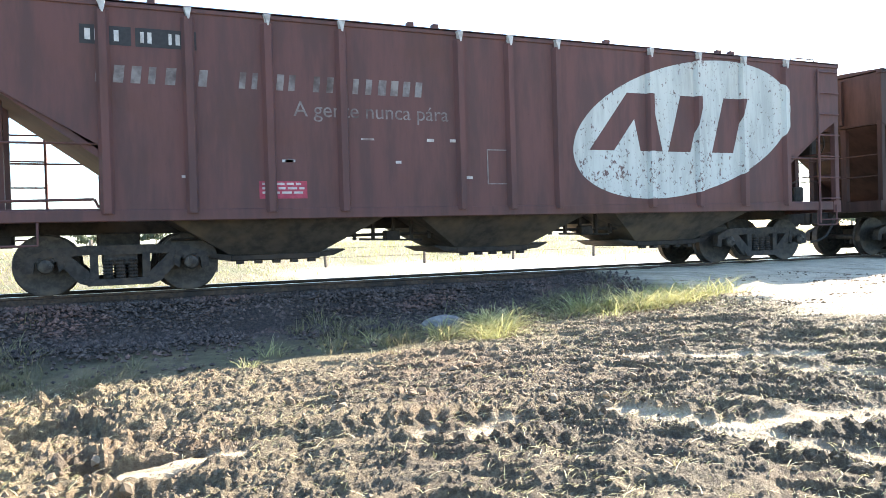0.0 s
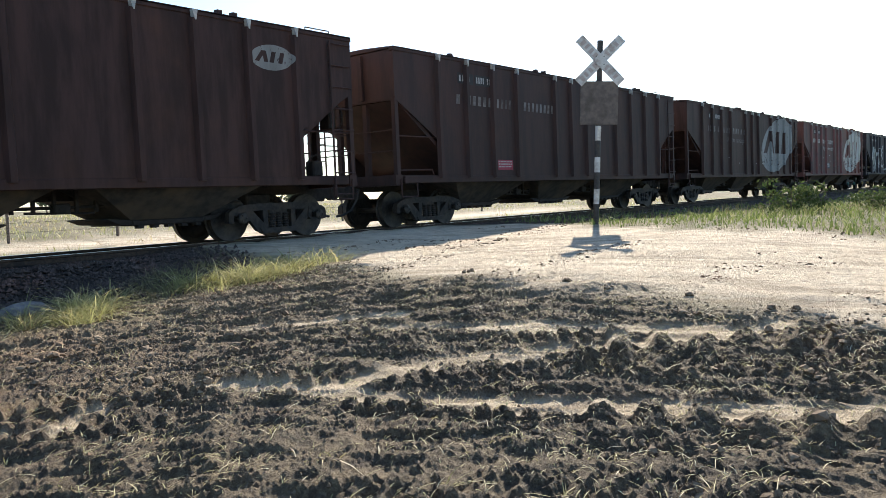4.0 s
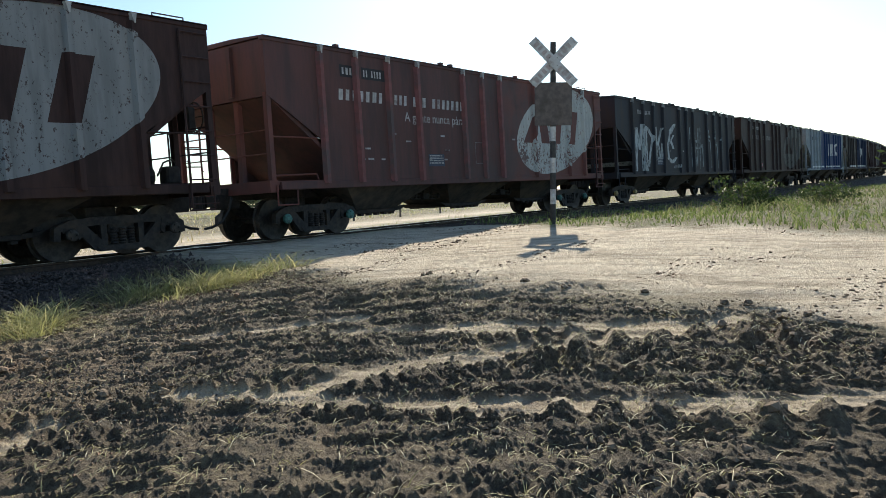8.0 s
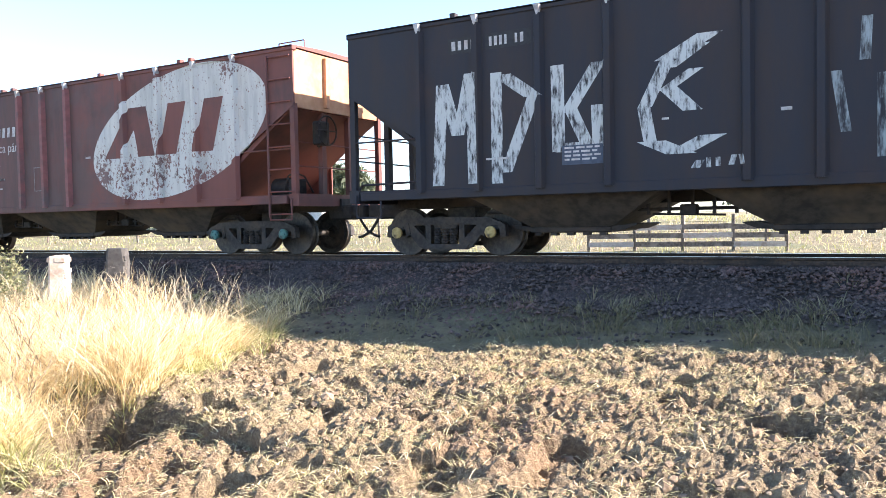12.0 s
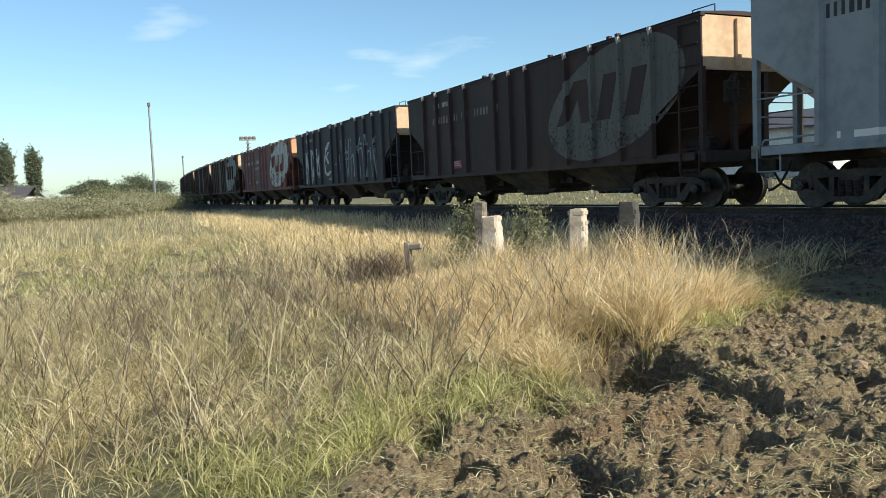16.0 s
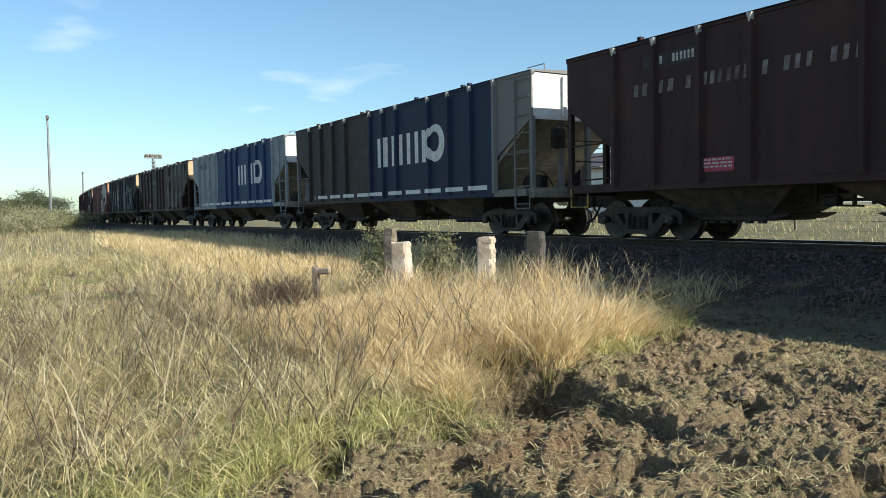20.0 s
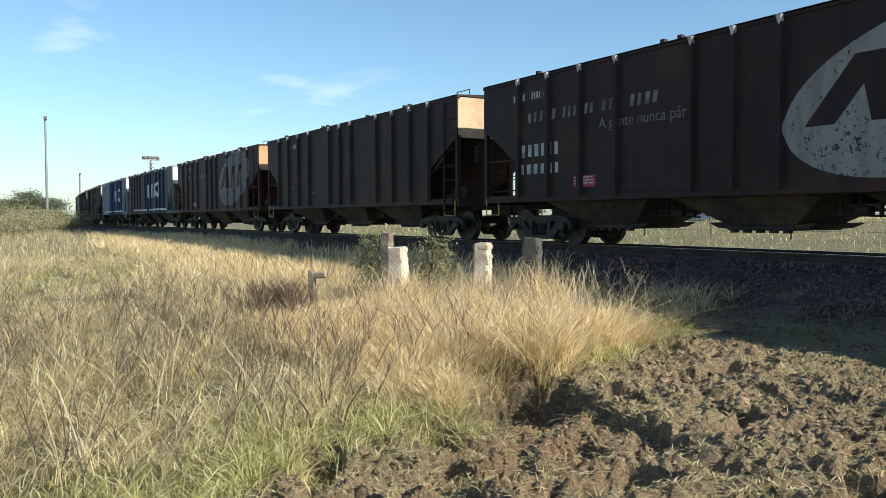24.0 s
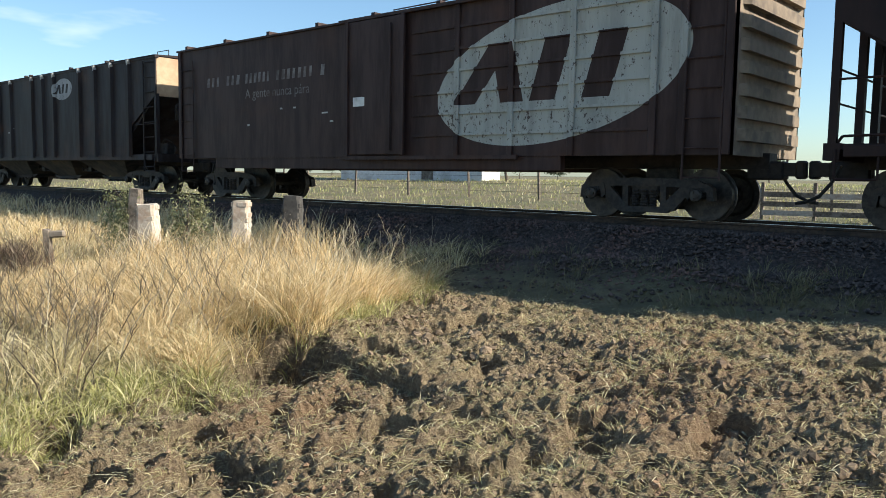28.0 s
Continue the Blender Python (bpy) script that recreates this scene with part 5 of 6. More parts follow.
M_ROOF = surf("dark_tin_roof", (0.07, 0.07, 0.085), (0.11, 0.11, 0.125), 6, (0.14, 0.10, 0.08), 1, 0.6, 0.3, 0.1)
M_PANE = Nodes("dark_window_glass", 0.08).done((0.02, 0.025, 0.03))

M_STAKE_BAR = surf("bleached_wood_bar", (0.24, 0.20, 0.15), (0.38, 0.32, 0.25), 16, (0.18, 0.14, 0.10), 4, 0.9, 0, 0.4, 0.01)


def crossing_sign(x, y):
    z0 = on_ground(x, y)
    s = thing("crossing_sign", "weathered level crossing saltire on a leaning black and white banded post", "road sign", m=pose(x, y, z0, 0, 3.0, -58))
    edges = [(0.0, 0.40, 0), (0.40, 0.70, 1), (0.70, 1.03, 0), (1.03, 1.33, 1), (1.33, 1.66, 0), (1.66, 1.95, 1), (1.95, 3.62, 0)]
    for a, b, white in edges:
        bm = bmesh.new()
        rod(bm, (0, 0, a if a else -0.3), (0, 0, b), 0.057, 12)
        part("post_band", bm, M_SIGN_WHITE if white else M_POST_BLACK, s)
    for turn in (46, -46):
        bm = boxes((-0.60, 0.60, -0.010, 0.010, -0.096, 0.096), bevel=0.006)
        arm = part("saltire_arm", bm, M_SIGN_WHITE, s, m=pose(0, -0.078 - (0.025 if turn > 0 else 0), 3.22, 0, turn, 0))
        rnd = random.Random(turn)
        for i in range(9):
            u = -0.52 + i * 0.115
            if abs(u + 0.03) > 0.10:
                part("sign_print", boxes((u, u + rnd.uniform(0.045, 0.08), -0.0135, -0.0105, -0.05, 0.05)), M_SIGN_RED, arm, "worn lettering, as bars")
        for u in (-0.11, 0.11):
            part("bolt", rod(bmesh.new(), (u, -0.018, 0), (u, -0.009, 0), 0.013, 6), M_POST_BLACK, arm)
    part("back_plate", boxes((-0.37, 0.37, -0.074, -0.062, 1.97, 2.82), bevel=0.01), M_SIGN_DARK, s, "dull brown plate below the saltire")
    part("bracket", boxes((-0.34, 0.06, -0.062, -0.05, 2.70, 2.74), (-0.34, 0.06, -0.062, -0.05, 2.04, 2.08)), M_POST_BLACK, s)
    return s


crossing_sign(14.45, 7.68)


def fence_post(x, y, top, half, label, mat, lean=(0, 0), seed=0):
    rnd = random.Random(seed)
    bm = bmesh.new()
    z0 = on_ground(x, y) - 0.3
    rows = 7
    rings = []
    for i in range(rows + 1):
        z = z0 + (top - z0) * i / rows
        w = half * (1 + rnd.uniform(-0.05, 0.05)) * (0.94 if i == rows else 1.0)
        c = half * 0.25
        pts = [(-w, -w + c), (-w + c, -w), (w - c, -w), (w, -w + c), (w, w - c), (w - c, w), (-w + c, w), (-w, w - c)]
        rings.append([bm.verts.new((u + rnd.uniform(-0.008, 0.008), v + rnd.uniform(-0.008, 0.008), z + (rnd.uniform(-0.02, 0.02) if i == rows else 0))) for u, v in pts])
    for a, b in zip(rings, rings[1:]):
        for i in range(8):
            j = (i + 1) % 8
            bm.faces.new((a[i], a[j], b[j], b[i]))
    bm.faces.new(rings[-1])
    bm.faces.new(rings[0][::-1])
    p = part("fence_post", bm, mat, m=pose(x, y, 0, lean[0], lean[1], 38))
    if half > 0.1:
        # courses of worn bricks, laid pinwheel fashion and a little uneven
        for i in range(int((top - z0 - 0.25) / 0.078)):
            z = top - 0.02 - (i + 1) * 0.078
            for k in range(4):
                if rnd.random() < 0.5:
                    continue
                a = half * rnd.uniform(0.985, 1.005)
                lo, hi = (-a, half * 0.25) if i % 2 else (-half * 0.25, a)
                q = boxes((lo + 0.006, hi - 0.006, -a - 0.004, -a + 0.03, z + 0.006, z + 0.072), bevel=0.006)
                part("brick", q, mat, p, m=pose(0, 0, 0, 0, 0, 90 * k))
    return tagged(p, label, "post", "posts beside the track")


fence_post(-11.01, 6.01, 1.15, 0.125, "squat limewashed brick post with flaking faces in dry grass", M_POST_STONE, (1.5, -2), 1)
fence_post(-10.37, 7.10, 1.20, 0.125, "squat limewashed brick post with flaking faces in dry grass", M_POST_STONE, (0, 1), 2)
# third post: the train's shade is put into its dark grey
fence_post(-9.92, 7.74, 1.27, 0.14, "grey brick post, colour darkened for the shade of the train", surf("shade_grey_concrete", (0.055, 0.052, 0.048), (0.10, 0.095, 0.088), 12, (0.04, 0.037, 0.034), 3, 0.95, 0, 0.4, 0.01), (0, 0), 3)
fence_post(-11.85, 6.17, 1.34, 0.09, "old dark timber post behind the limewashed ones", M_POST_WOOD, (0, 2), 5)
stump = fence_post(-11.6, 4.82, 0.78, 0.045, "leaning dark timber stake beside a pale broken block", M_POST_WOOD, (0, -4), 4)
part("crossbar", boxes((0.03, 0.26, -0.035, 0.035, 0.66, 0.76), bevel=0.02), M_STAKE_BAR, stump)


def mast(x, y, top, r, head, label):
    z0 = on_ground(x, y)
    m = thing("light_mast", label, "light mast", "yard light masts", m=pose(x, y, z0 - 0.2))
    h = top - z0 + 0.2
    bm = bmesh.new()
    rod(bm, (0, 0, 0), (0, 0, h), r, 10, r * 0.6)
    part("pole", bm, M_MAST, m)
    if head == "bar":
        part("lamp_bar", boxes((-0.12, 0.12, -1.0, 1.0, h - 0.35, h - 0.05), bevel=0.03), M_MAST, m)
        for i in range(4):
            part("floodlight", boxes((-0.30, 0.24, -0.95 + i * 0.5, -0.55 + i * 0.5, h - 0.2, h + 0.12), bevel=0.05), M_SIGN_DARK, m)
        for i in range(5):
            part("ladder_cage", boxes((0.05, 0.45, -0.28, 0.28, h - 2.6 + i * 0.45, h - 2.5 + i * 0.45)), M_MAST, m)
    else:
        part("lamp_head", boxes((-0.16, 0.34, -0.16, 0.16, h - 0.35, h + 0.1), bevel=0.06), M_SIGN_DARK, m)
        part("lamp_arm", boxes((-0.6, 0.3, -0.06, 0.06, h - 0.15, h - 0.03)), M_MAST, m)
    return m


mast(-100.75, 8.83, 13.2, 0.17, "single", "tall thin galvanised yard mast with one lamp head")
mast(-98.9, 19.9, 8.9, 0.22, "bar", "galvanised mast behind the train with a bar of floodlights")
mast(-166.0, 20.2, 10.3, 0.20, "single", "distant thin yard mast with one lamp head")


# ---- far side of the line ----
def house(name, x, y, w, d, h, turn, label):
    z = on_ground(x, y)
    hs = thing(name, label, "house", m=pose(x, y, z - 0.1, 0, 0, turn))
    part("wall", boxes((-w / 2, w / 2, -d / 2, d / 2, 0, h)), M_WALL, hs)
    bm = bmesh.new()
    prism(bm, [(-d / 2 - 0.4, h), (0, h + d * 0.22), (d / 2 + 0.4, h), (d / 2 + 0.4, h - 0.12), (0, h + d * 0.22 - 0.14), (-d / 2 - 0.4, h - 0.12)], "x", -w / 2 - 0.3, w / 2 + 0.3)
    part("roof", bm, M_ROOF, hs)
    n = max(2, int(w / 2.6))
    for i in range(n):
        u = -w / 2 + (i + 0.5) * w / n
        if i == n // 2:
            part("door", boxes((u - 0.45, u + 0.45, -d / 2 - 0.03, -d / 2 + 0.02, 0.1, 2.1)), M_POST_WOOD, hs)
            continue
        win = part("window", boxes((u - 0.55, u + 0.55, -d / 2 - 0.04, -d / 2 + 0.02, 0.95, 2.05)), M_SIGN_WHITE, hs)
        part("pane", boxes((u - 0.48, u + 0.48, -d / 2 - 0.05, -d / 2 - 0.042, 1.02, 1.98)), M_PANE, win)
    return hs


house("house", -42, 45, 11, 6, 3.4, 25, "low whitewashed house with a dark tin roof behind the line")
house("house", -150, -12, 12, 8, 3.2, 75, "distant white house with a pitched roof beside trees")
house("house", -170, 40, 10, 7, 3.0, 20, "distant white house with a pitched roof")


def rail_pen(x, y, turn):
    """A low run of weathered boards on posts."""
    z = on_ground(x, y)
    f = thing("board_pen", "low pen of pale weathered boards on posts in the field", "fence", m=pose(x, y, z, 0, 0, turn))
    for i in range(5):
        part("post", boxes((-3.05 + i * 1.5, -2.95 + i * 1.5, -0.05, 0.05, -0.2, 1.15), bevel=0.01), M_POST_WOOD, f)
    for i in range(4):
        for j in range(3):
            part("board", boxes((-3.0 + i * 1.5 + 0.01, -1.5 + i * 1.5 - 0.01, -0.08, -0.052, 0.14 + j * 0.27, 0.30 + j * 0.27)), M_POST_STONE if (i + j) % 3 == 0 else M_POST_WOOD, f, m=pose(0, 0, 0, 0, random.uniform(-1, 1), 0))
    return f


rail_pen(-6.0, 25.5, 6)


def wire_fence(x0, x1, y, gap):
    f = thing("wire_fence", "timber stakes strung with wire along the far field", "fence")
    n = int((x1 - x0) / gap)
    stake = mesh_of("stake", boxes((-0.05, 0.05, -0.05, 0.05, -0.3, 1.25), bevel=0.01), M_POST_WOOD)
    for i in range(n + 1):
        x = x0 + i * gap
        part("stake", stake, None, f, m=pose(x, y, on_ground(x, y), random.uniform(-3, 3), random.uniform(-3, 3), random.uniform(0, 60)))
    for h in (0.35, 0.7, 1.05):
        pts = [(x0 + i * gap, y - 0.055, on_ground(x0 + i * gap, y) + h) for i in range(n + 1)]
        for a, b in zip(pts, pts[1:]):
            part("wire", rod(bmesh.new(), a, b, 0.006, 4), M_RAIL, f)
    return f


wire_fence(-48, 40, 29.0, 4.0)


# ---- earth, stones and growth ----
def lumps(name, pts, sizes, flat, mat, label, seed, category, small=False):
    """Many small uneven lumps as one piece of stuff: a twelve- or six-cornered ball each, knocked out of shape."""
    rs = np.random.RandomState(seed)
    g = (1 + 5 ** 0.5) / 2
    base = np.array([(-1, g, 0), (1, g, 0), (-1, -g, 0), (1, -g, 0), (0, -1, g), (0, 1, g), (0, -1, -g), (0, 1, -g), (g, 0, -1), (g, 0, 1), (-g, 0, -1), (-g, 0, 1)]) / 1.9
    tri = np.array([(0, 11, 5), (0, 5, 1), (0, 1, 7), (0, 7, 10), (0, 10, 11), (1, 5, 9), (5, 11, 4), (11, 10, 2), (10, 7, 6), (7, 1, 8), (3, 9, 4), (3, 4, 2), (3, 2, 6), (3, 6, 8), (3, 8, 9), (4, 9, 5), (2, 4, 11), (6, 2, 10), (8, 6, 7), (9, 8, 1)])
    if small:
        base = np.array([(1, 0, 0), (-1, 0, 0), (0, 1, 0), (0, -1, 0), (0, 0, 1), (0, 0, -1)]) * 1.1
        tri = np.array([(0, 2, 4), (2, 1, 4), (1, 3, 4), (3, 0, 4), (2, 0, 5), (1, 2, 5), (3, 1, 5), (0, 3, 5)])
    n, m = len(pts), len(base)
    v = base[None] * (0.62 + 0.76 * rs.rand(n, m, 1))
    v = v * (sizes[:, None, None] * np.stack([0.8 + 0.5 * rs.rand(n), 0.8 + 0.5 * rs.rand(n), flat * (0.7 + 0.6 * rs.rand(n))], -1)[:, None, :])
    a = rs.rand(n) * math.tau
    c, s = np.cos(a)[:, None], np.sin(a)[:, None]
    v = np.stack([v[..., 0] * c - v[..., 1] * s, v[..., 0] * s + v[..., 1] * c, v[..., 2]], -1) + pts[:, None, :]
    f = (tri[None] + (np.arange(n) * m)[:, None, None]).reshape(-1, 3)
    ob = new(name, raw_mesh(name, v.reshape(-1, 3), np.zeros((0, 4)), mat, f, True))
    return tagged(ob, label, category, kind="stuff")


def blades(name, x, y, tall, wide, lean, mat, label, seed, z=None, droop=0.35, category="grass"):
    """Bent tapering blades rooted at x, y, as one piece of stuff."""
    rs = np.random.RandomState(seed)
    n = len(x)
    z = height(x, y) - 0.02 if z is None else z
    root = np.stack([x, y, z], -1)
    a = rs.rand(n) * math.tau
    side = np.stack([np.cos(a), np.sin(a), np.zeros(n)], -1) * (wide * (0.7 + 0.6 * rs.rand(n)))[:, None]
    b = rs.rand(n) * math.tau
    out = np.stack([np.cos(b), np.sin(b), np.zeros(n)], -1) * (tall * lean * rs.rand(n))[:, None]
    up = np.zeros((n, 3))
    up[:, 2] = tall
    sag = 1 - droop * rs.rand(n)[:, None]
    one = root + up * 0.42 + out * 0.10
    two = root + up * 0.80 * (0.5 + 0.5 * sag) + out * 0.45
    tip = root + up * sag + out
    v = np.stack([root - side, root + side, one - side * 0.9, one + side * 0.9, two - side * 0.6, two + side * 0.6, tip], 1).reshape(-1, 3)
    k = np.arange(n) * 7
    q = np.concatenate([np.stack([k, k + 1, k + 3, k + 2], -1), np.stack([k + 2, k + 3, k + 5, k + 4], -1)])
    t = np.stack([k + 4, k + 5, k + 6], -1)
    ob = new(name, raw_mesh(name, v, q, mat, t))
    return tagged(ob, label, category, kind="stuff")


def leaf_material(name, a, b, c, glow=0.35):
    k = Nodes(name, 0.75)
    r = k.island()
    col = k.mix(k.ramp(r, 0.15, 0.6), a, b)
    col = k.mix(k.ramp(r, 0.72, 0.95), col, c)
    # patches of older, duller growth
    col = k.mix(k.math("MULTIPLY", k.ramp(k.noise(0.9, 3.0), 0.45, 0.68), 0.4), col, tuple(v * 0.7 for v in a))
    k.done(col)
    tr = k.t.nodes.new("ShaderNodeBsdfTranslucent")
    k.t.links.new(col, tr.inputs[0])
    mix = k.t.nodes.new("ShaderNodeMixShader")
    mix.inputs[0].default_value = glow
    k.t.links.new(k.bsdf.outputs[0], mix.inputs[1])
    k.t.links.new(tr.outputs[0], mix.inputs[2])
    k.t.links.new(mix.outputs[0], k.t.nodes["Material Output"].inputs[0])
    return k.m


G_DRY = leaf_material("dry_straw_grass", (0.55, 0.41, 0.205), (0.84, 0.67, 0.385), (0.97, 0.85, 0.59), 0.42)
G_MIX = leaf_material("half_dry_grass", (0.37, 0.305, 0.15), (0.66, 0.56, 0.31), (0.92, 0.82, 0.55), 0.42)
G_GREEN = leaf_material("green_grass", (0.27, 0.27, 0.090), (0.52, 0.50, 0.21), (0.82, 0.74, 0.45), 0.42)
G_VERGE = leaf_material("lush_verge_grass", (0.11, 0.15, 0.040), (0.20, 0.25, 0.075), (0.36, 0.37, 0.16), 0.4)
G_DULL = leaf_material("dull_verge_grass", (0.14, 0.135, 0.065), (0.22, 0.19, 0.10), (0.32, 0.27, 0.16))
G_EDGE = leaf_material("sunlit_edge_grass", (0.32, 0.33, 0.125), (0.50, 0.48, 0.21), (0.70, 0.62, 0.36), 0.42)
G_TROD = leaf_material("trodden_grass_and_straw", (0.40, 0.37, 0.17), (0.62, 0.55, 0.30), (0.80, 0.72, 0.48), 0.35)
G_STALK = leaf_material("bleached_stalks", (0.36, 0.30, 0.20), (0.46, 0.40, 0.28), (0.58, 0.51, 0.38), 0.2)
G_TWIG = leaf_material("grey_brown_twigs", (0.085, 0.068, 0.045), (0.17, 0.14, 0.09), (0.30, 0.225, 0.15), 0.1)
G_WEED = leaf_material("brown_weed_stems", (0.07, 0.052, 0.036), (0.12, 0.088, 0.06), (0.19, 0.125, 0.085), 0.1)
G_LEAF = leaf_material("bush_leaves", (0.045, 0.075, 0.022), (0.08, 0.115, 0.035), (0.12, 0.14, 0.05))
G_SCRUB = leaf_material("olive_scrub_leaves", (0.15, 0.16, 0.075), (0.23, 0.235, 0.115), (0.33, 0.31, 0.18))
# distance haze is put into these paler scrub and far tree colours
G_HAZE = leaf_material("hazed_olive_scrub", (0.25, 0.24, 0.14), (0.33, 0.32, 0.19), (0.40, 0.36, 0.24))
G_FAR = leaf_material("distant_tree_leaves", (0.075, 0.095, 0.055), (0.11, 0.13, 0.075), (0.15, 0.16, 0.10))
G_BARK = surf("bark", (0.09, 0.07, 0.05), (0.16, 0.13, 0.10), 18, None, 3, 0.95, 0, 0.5)

RS = np.random.RandomState(7)


def pick(n, x0, x1, y0, y1, keep):
    x, y = RS.uniform(x0, x1, n), RS.uniform(y0, y1, n)
    k = RS.rand(n) < keep(x, y)
    return x[k], y[k]


# clods on the churned earth
M_CLOD = surf("crumbly_clods", (0.13, 0.094, 0.062), (0.27, 0.20, 0.128), 22, (0.20, 0.125, 0.075), 0.7, 0.95, 0, 0.6, 0.01, 0.3)
cx, cy = pick(80000, -8.5, 8.0, 0.3, 8.5, lambda x, y: mud_mask(x, y) * (1 - 0.95 * rut_depth(x, y)) * (0.15 + 0.85 * step(vnoise(x, y, 1.4, 31), 0.3, 0.7)))
cs = 0.005 + 0.013 * RS.rand(len(cx)) ** 2
lumps("earth_clods", np.stack([cx, cy, height(cx, cy) + cs * 0.1], -1), cs, 0.8, M_CLOD, "crumbled clods of dry brown earth", 3, "soil", True)
cx, cy = pick(1500, -8.0, 7.5, 1.2, 8.2, lambda x, y: mud_mask(x, y) * (1 - rut_depth(x, y)) * step(vnoise(x, y, 0.8, 33), 0.4, 0.8))
for j in range(3):
    cs = (0.016 + 0.032 * RS.rand(len(cx)) ** 2) * (1 - 0.12 * j)
    jx, jy = cx + RS.normal(0, 0.035, len(cx)), cy + RS.normal(0, 0.035, len(cx))
    lumps("earth_clods", np.stack([jx, jy, height(jx, jy) + cs * 0.2], -1), cs, 0.85, M_CLOD, "broken heaps of clods turned up by wheels", 40 + j, "soil")

# crumbs dropped on the road
cx, cy = pick(9000, 6.2, 15, 0.5, 9.5, lambda x, y: road_mask(x, y) * step(vnoise(x * 0.6, y * 1.6, 1.0, 34), 0.45, 0.8))
cs = 0.006 + 0.022 * RS.rand(len(cx)) ** 3
lumps("road_crumbs", np.stack([cx, cy, height(cx, cy)], -1), cs, 0.6, M_CLOD, "dark crumbs of mud dropped on the pale road", 6, "soil")

# ballast
M_STONE = surf("ballast_stone", (0.038, 0.028, 0.024), (0.098, 0.072, 0.061), 20, (0.13, 0.075, 0.060), 0.9, 0.9, 0, 0.4, 0.006, 0.55)
sx, sy = pick(95000, -26, 22, 8.3, 11.75, lambda x, y: (0.10 + 0.9 * step(y + 0.6 * (vnoise(x, y, 0.8, 35) - 0.5), 9.0, 10.3)) * (1 - road_mask(x, y)) * np.clip(1.25 - np.abs(x + 2) / 30, 0.2, 1))
ss = 0.012 + 0.024 * RS.rand(len(sx)) ** 1.3
lumps("track_ballast", np.stack([sx, sy, lie(sx, sy) + 0.010], -1), ss, 0.8, M_STONE, "angular grey and reddish ballast stones", 5, "ballast", True)


def arcs(name, x, y, az, tall, reach, droop, wide, mat, label, seed, category="grass", z=None):
    """Blades that arch over towards az, as one piece of stuff."""
    rs = np.random.RandomState(seed)
    n = len(x)
    z = height(x, y) - 0.02 if z is None else z
    root = np.stack([x, y, z], -1)
    d = np.stack([np.cos(az), np.sin(az), np.zeros(n)], -1)
    w = rs.rand(n) * math.tau
    side = np.stack([np.cos(w), np.sin(w), np.zeros(n)], -1) * wide[:, None]
    up = np.array([0, 0, 1.0])
    ring = []
    for u, k in ((0, 1.0), (0.38, 0.95), (0.72, 0.7), (1.0, 0.0)):
        c = root + (tall * (u - droop * u ** 3))[:, None] * up + (tall * reach * u ** 1.7)[:, None] * d
        ring += [c] if u == 1.0 else [c - side * k, c + side * k]
    v = np.stack(ring, 1).reshape(-1, 3)
    k = np.arange(n) * 7
    q = np.concatenate([np.stack([k, k + 1, k + 3, k + 2], -1), np.stack([k + 2, k + 3, k + 5, k + 4], -1)])
    ob = new(name, raw_mesh(name, v, q, mat, np.stack([k + 4, k + 5, k + 6], -1)))
    return tagged(ob, label, category, kind="stuff")


def tussocks(name, cx, cy, each, spread, tall, wide, mat, label, seed, wild=1.0, grow=11.0, stand=1.0):
    """Tufts of blades that fan out from each centre."""
    rs = np.random.RandomState(seed)
    n = len(cx)
    i = np.repeat(np.arange(n), each)
    m = len(i)
    az, rad = rs.rand(m) * math.tau, np.sqrt(rs.rand(m))
    x, y = cx[i] + np.cos(az) * rad * spread[i], cy[i] + np.sin(az) * rad * spread[i]
    swing = rs.rand(n) * math.tau
    gust = 1.1 * rs.rand(n)
    dx = np.cos(az) * rad + gust[i] * np.cos(swing[i]) + rs.normal(0, 0.35, m) * wild
    dy = np.sin(az) * rad + gust[i] * np.sin(swing[i]) + rs.normal(0, 0.35, m) * wild
    t = tall[i] * (0.35 + 0.75 * rs.rand(m))
    reach = np.hypot(dx, dy) * (0.45 + 0.7 * rs.rand(m)) / stand
    droop = np.clip(0.10 + 0.40 * rs.rand(m) * reach, 0, 0.75)
    far = 1 + np.hypot(x, y) / grow
    return arcs(name, x, y, np.arctan2(dy, dx), t, reach, droop, wide * (0.6 + 0.8 * rs.rand(m)) * far, mat, label, seed + 1)


def open_pit(x, y):
    """0 over the dark hollow under the straw, 1 elsewhere."""
    return ((np.hypot((x + 5.52) / 1.3, y - 4.14) > 0.45) & (np.hypot((x + 5.10) / 1.1, (y - 3.82) / 0.9) > 0.50)) * 1.0


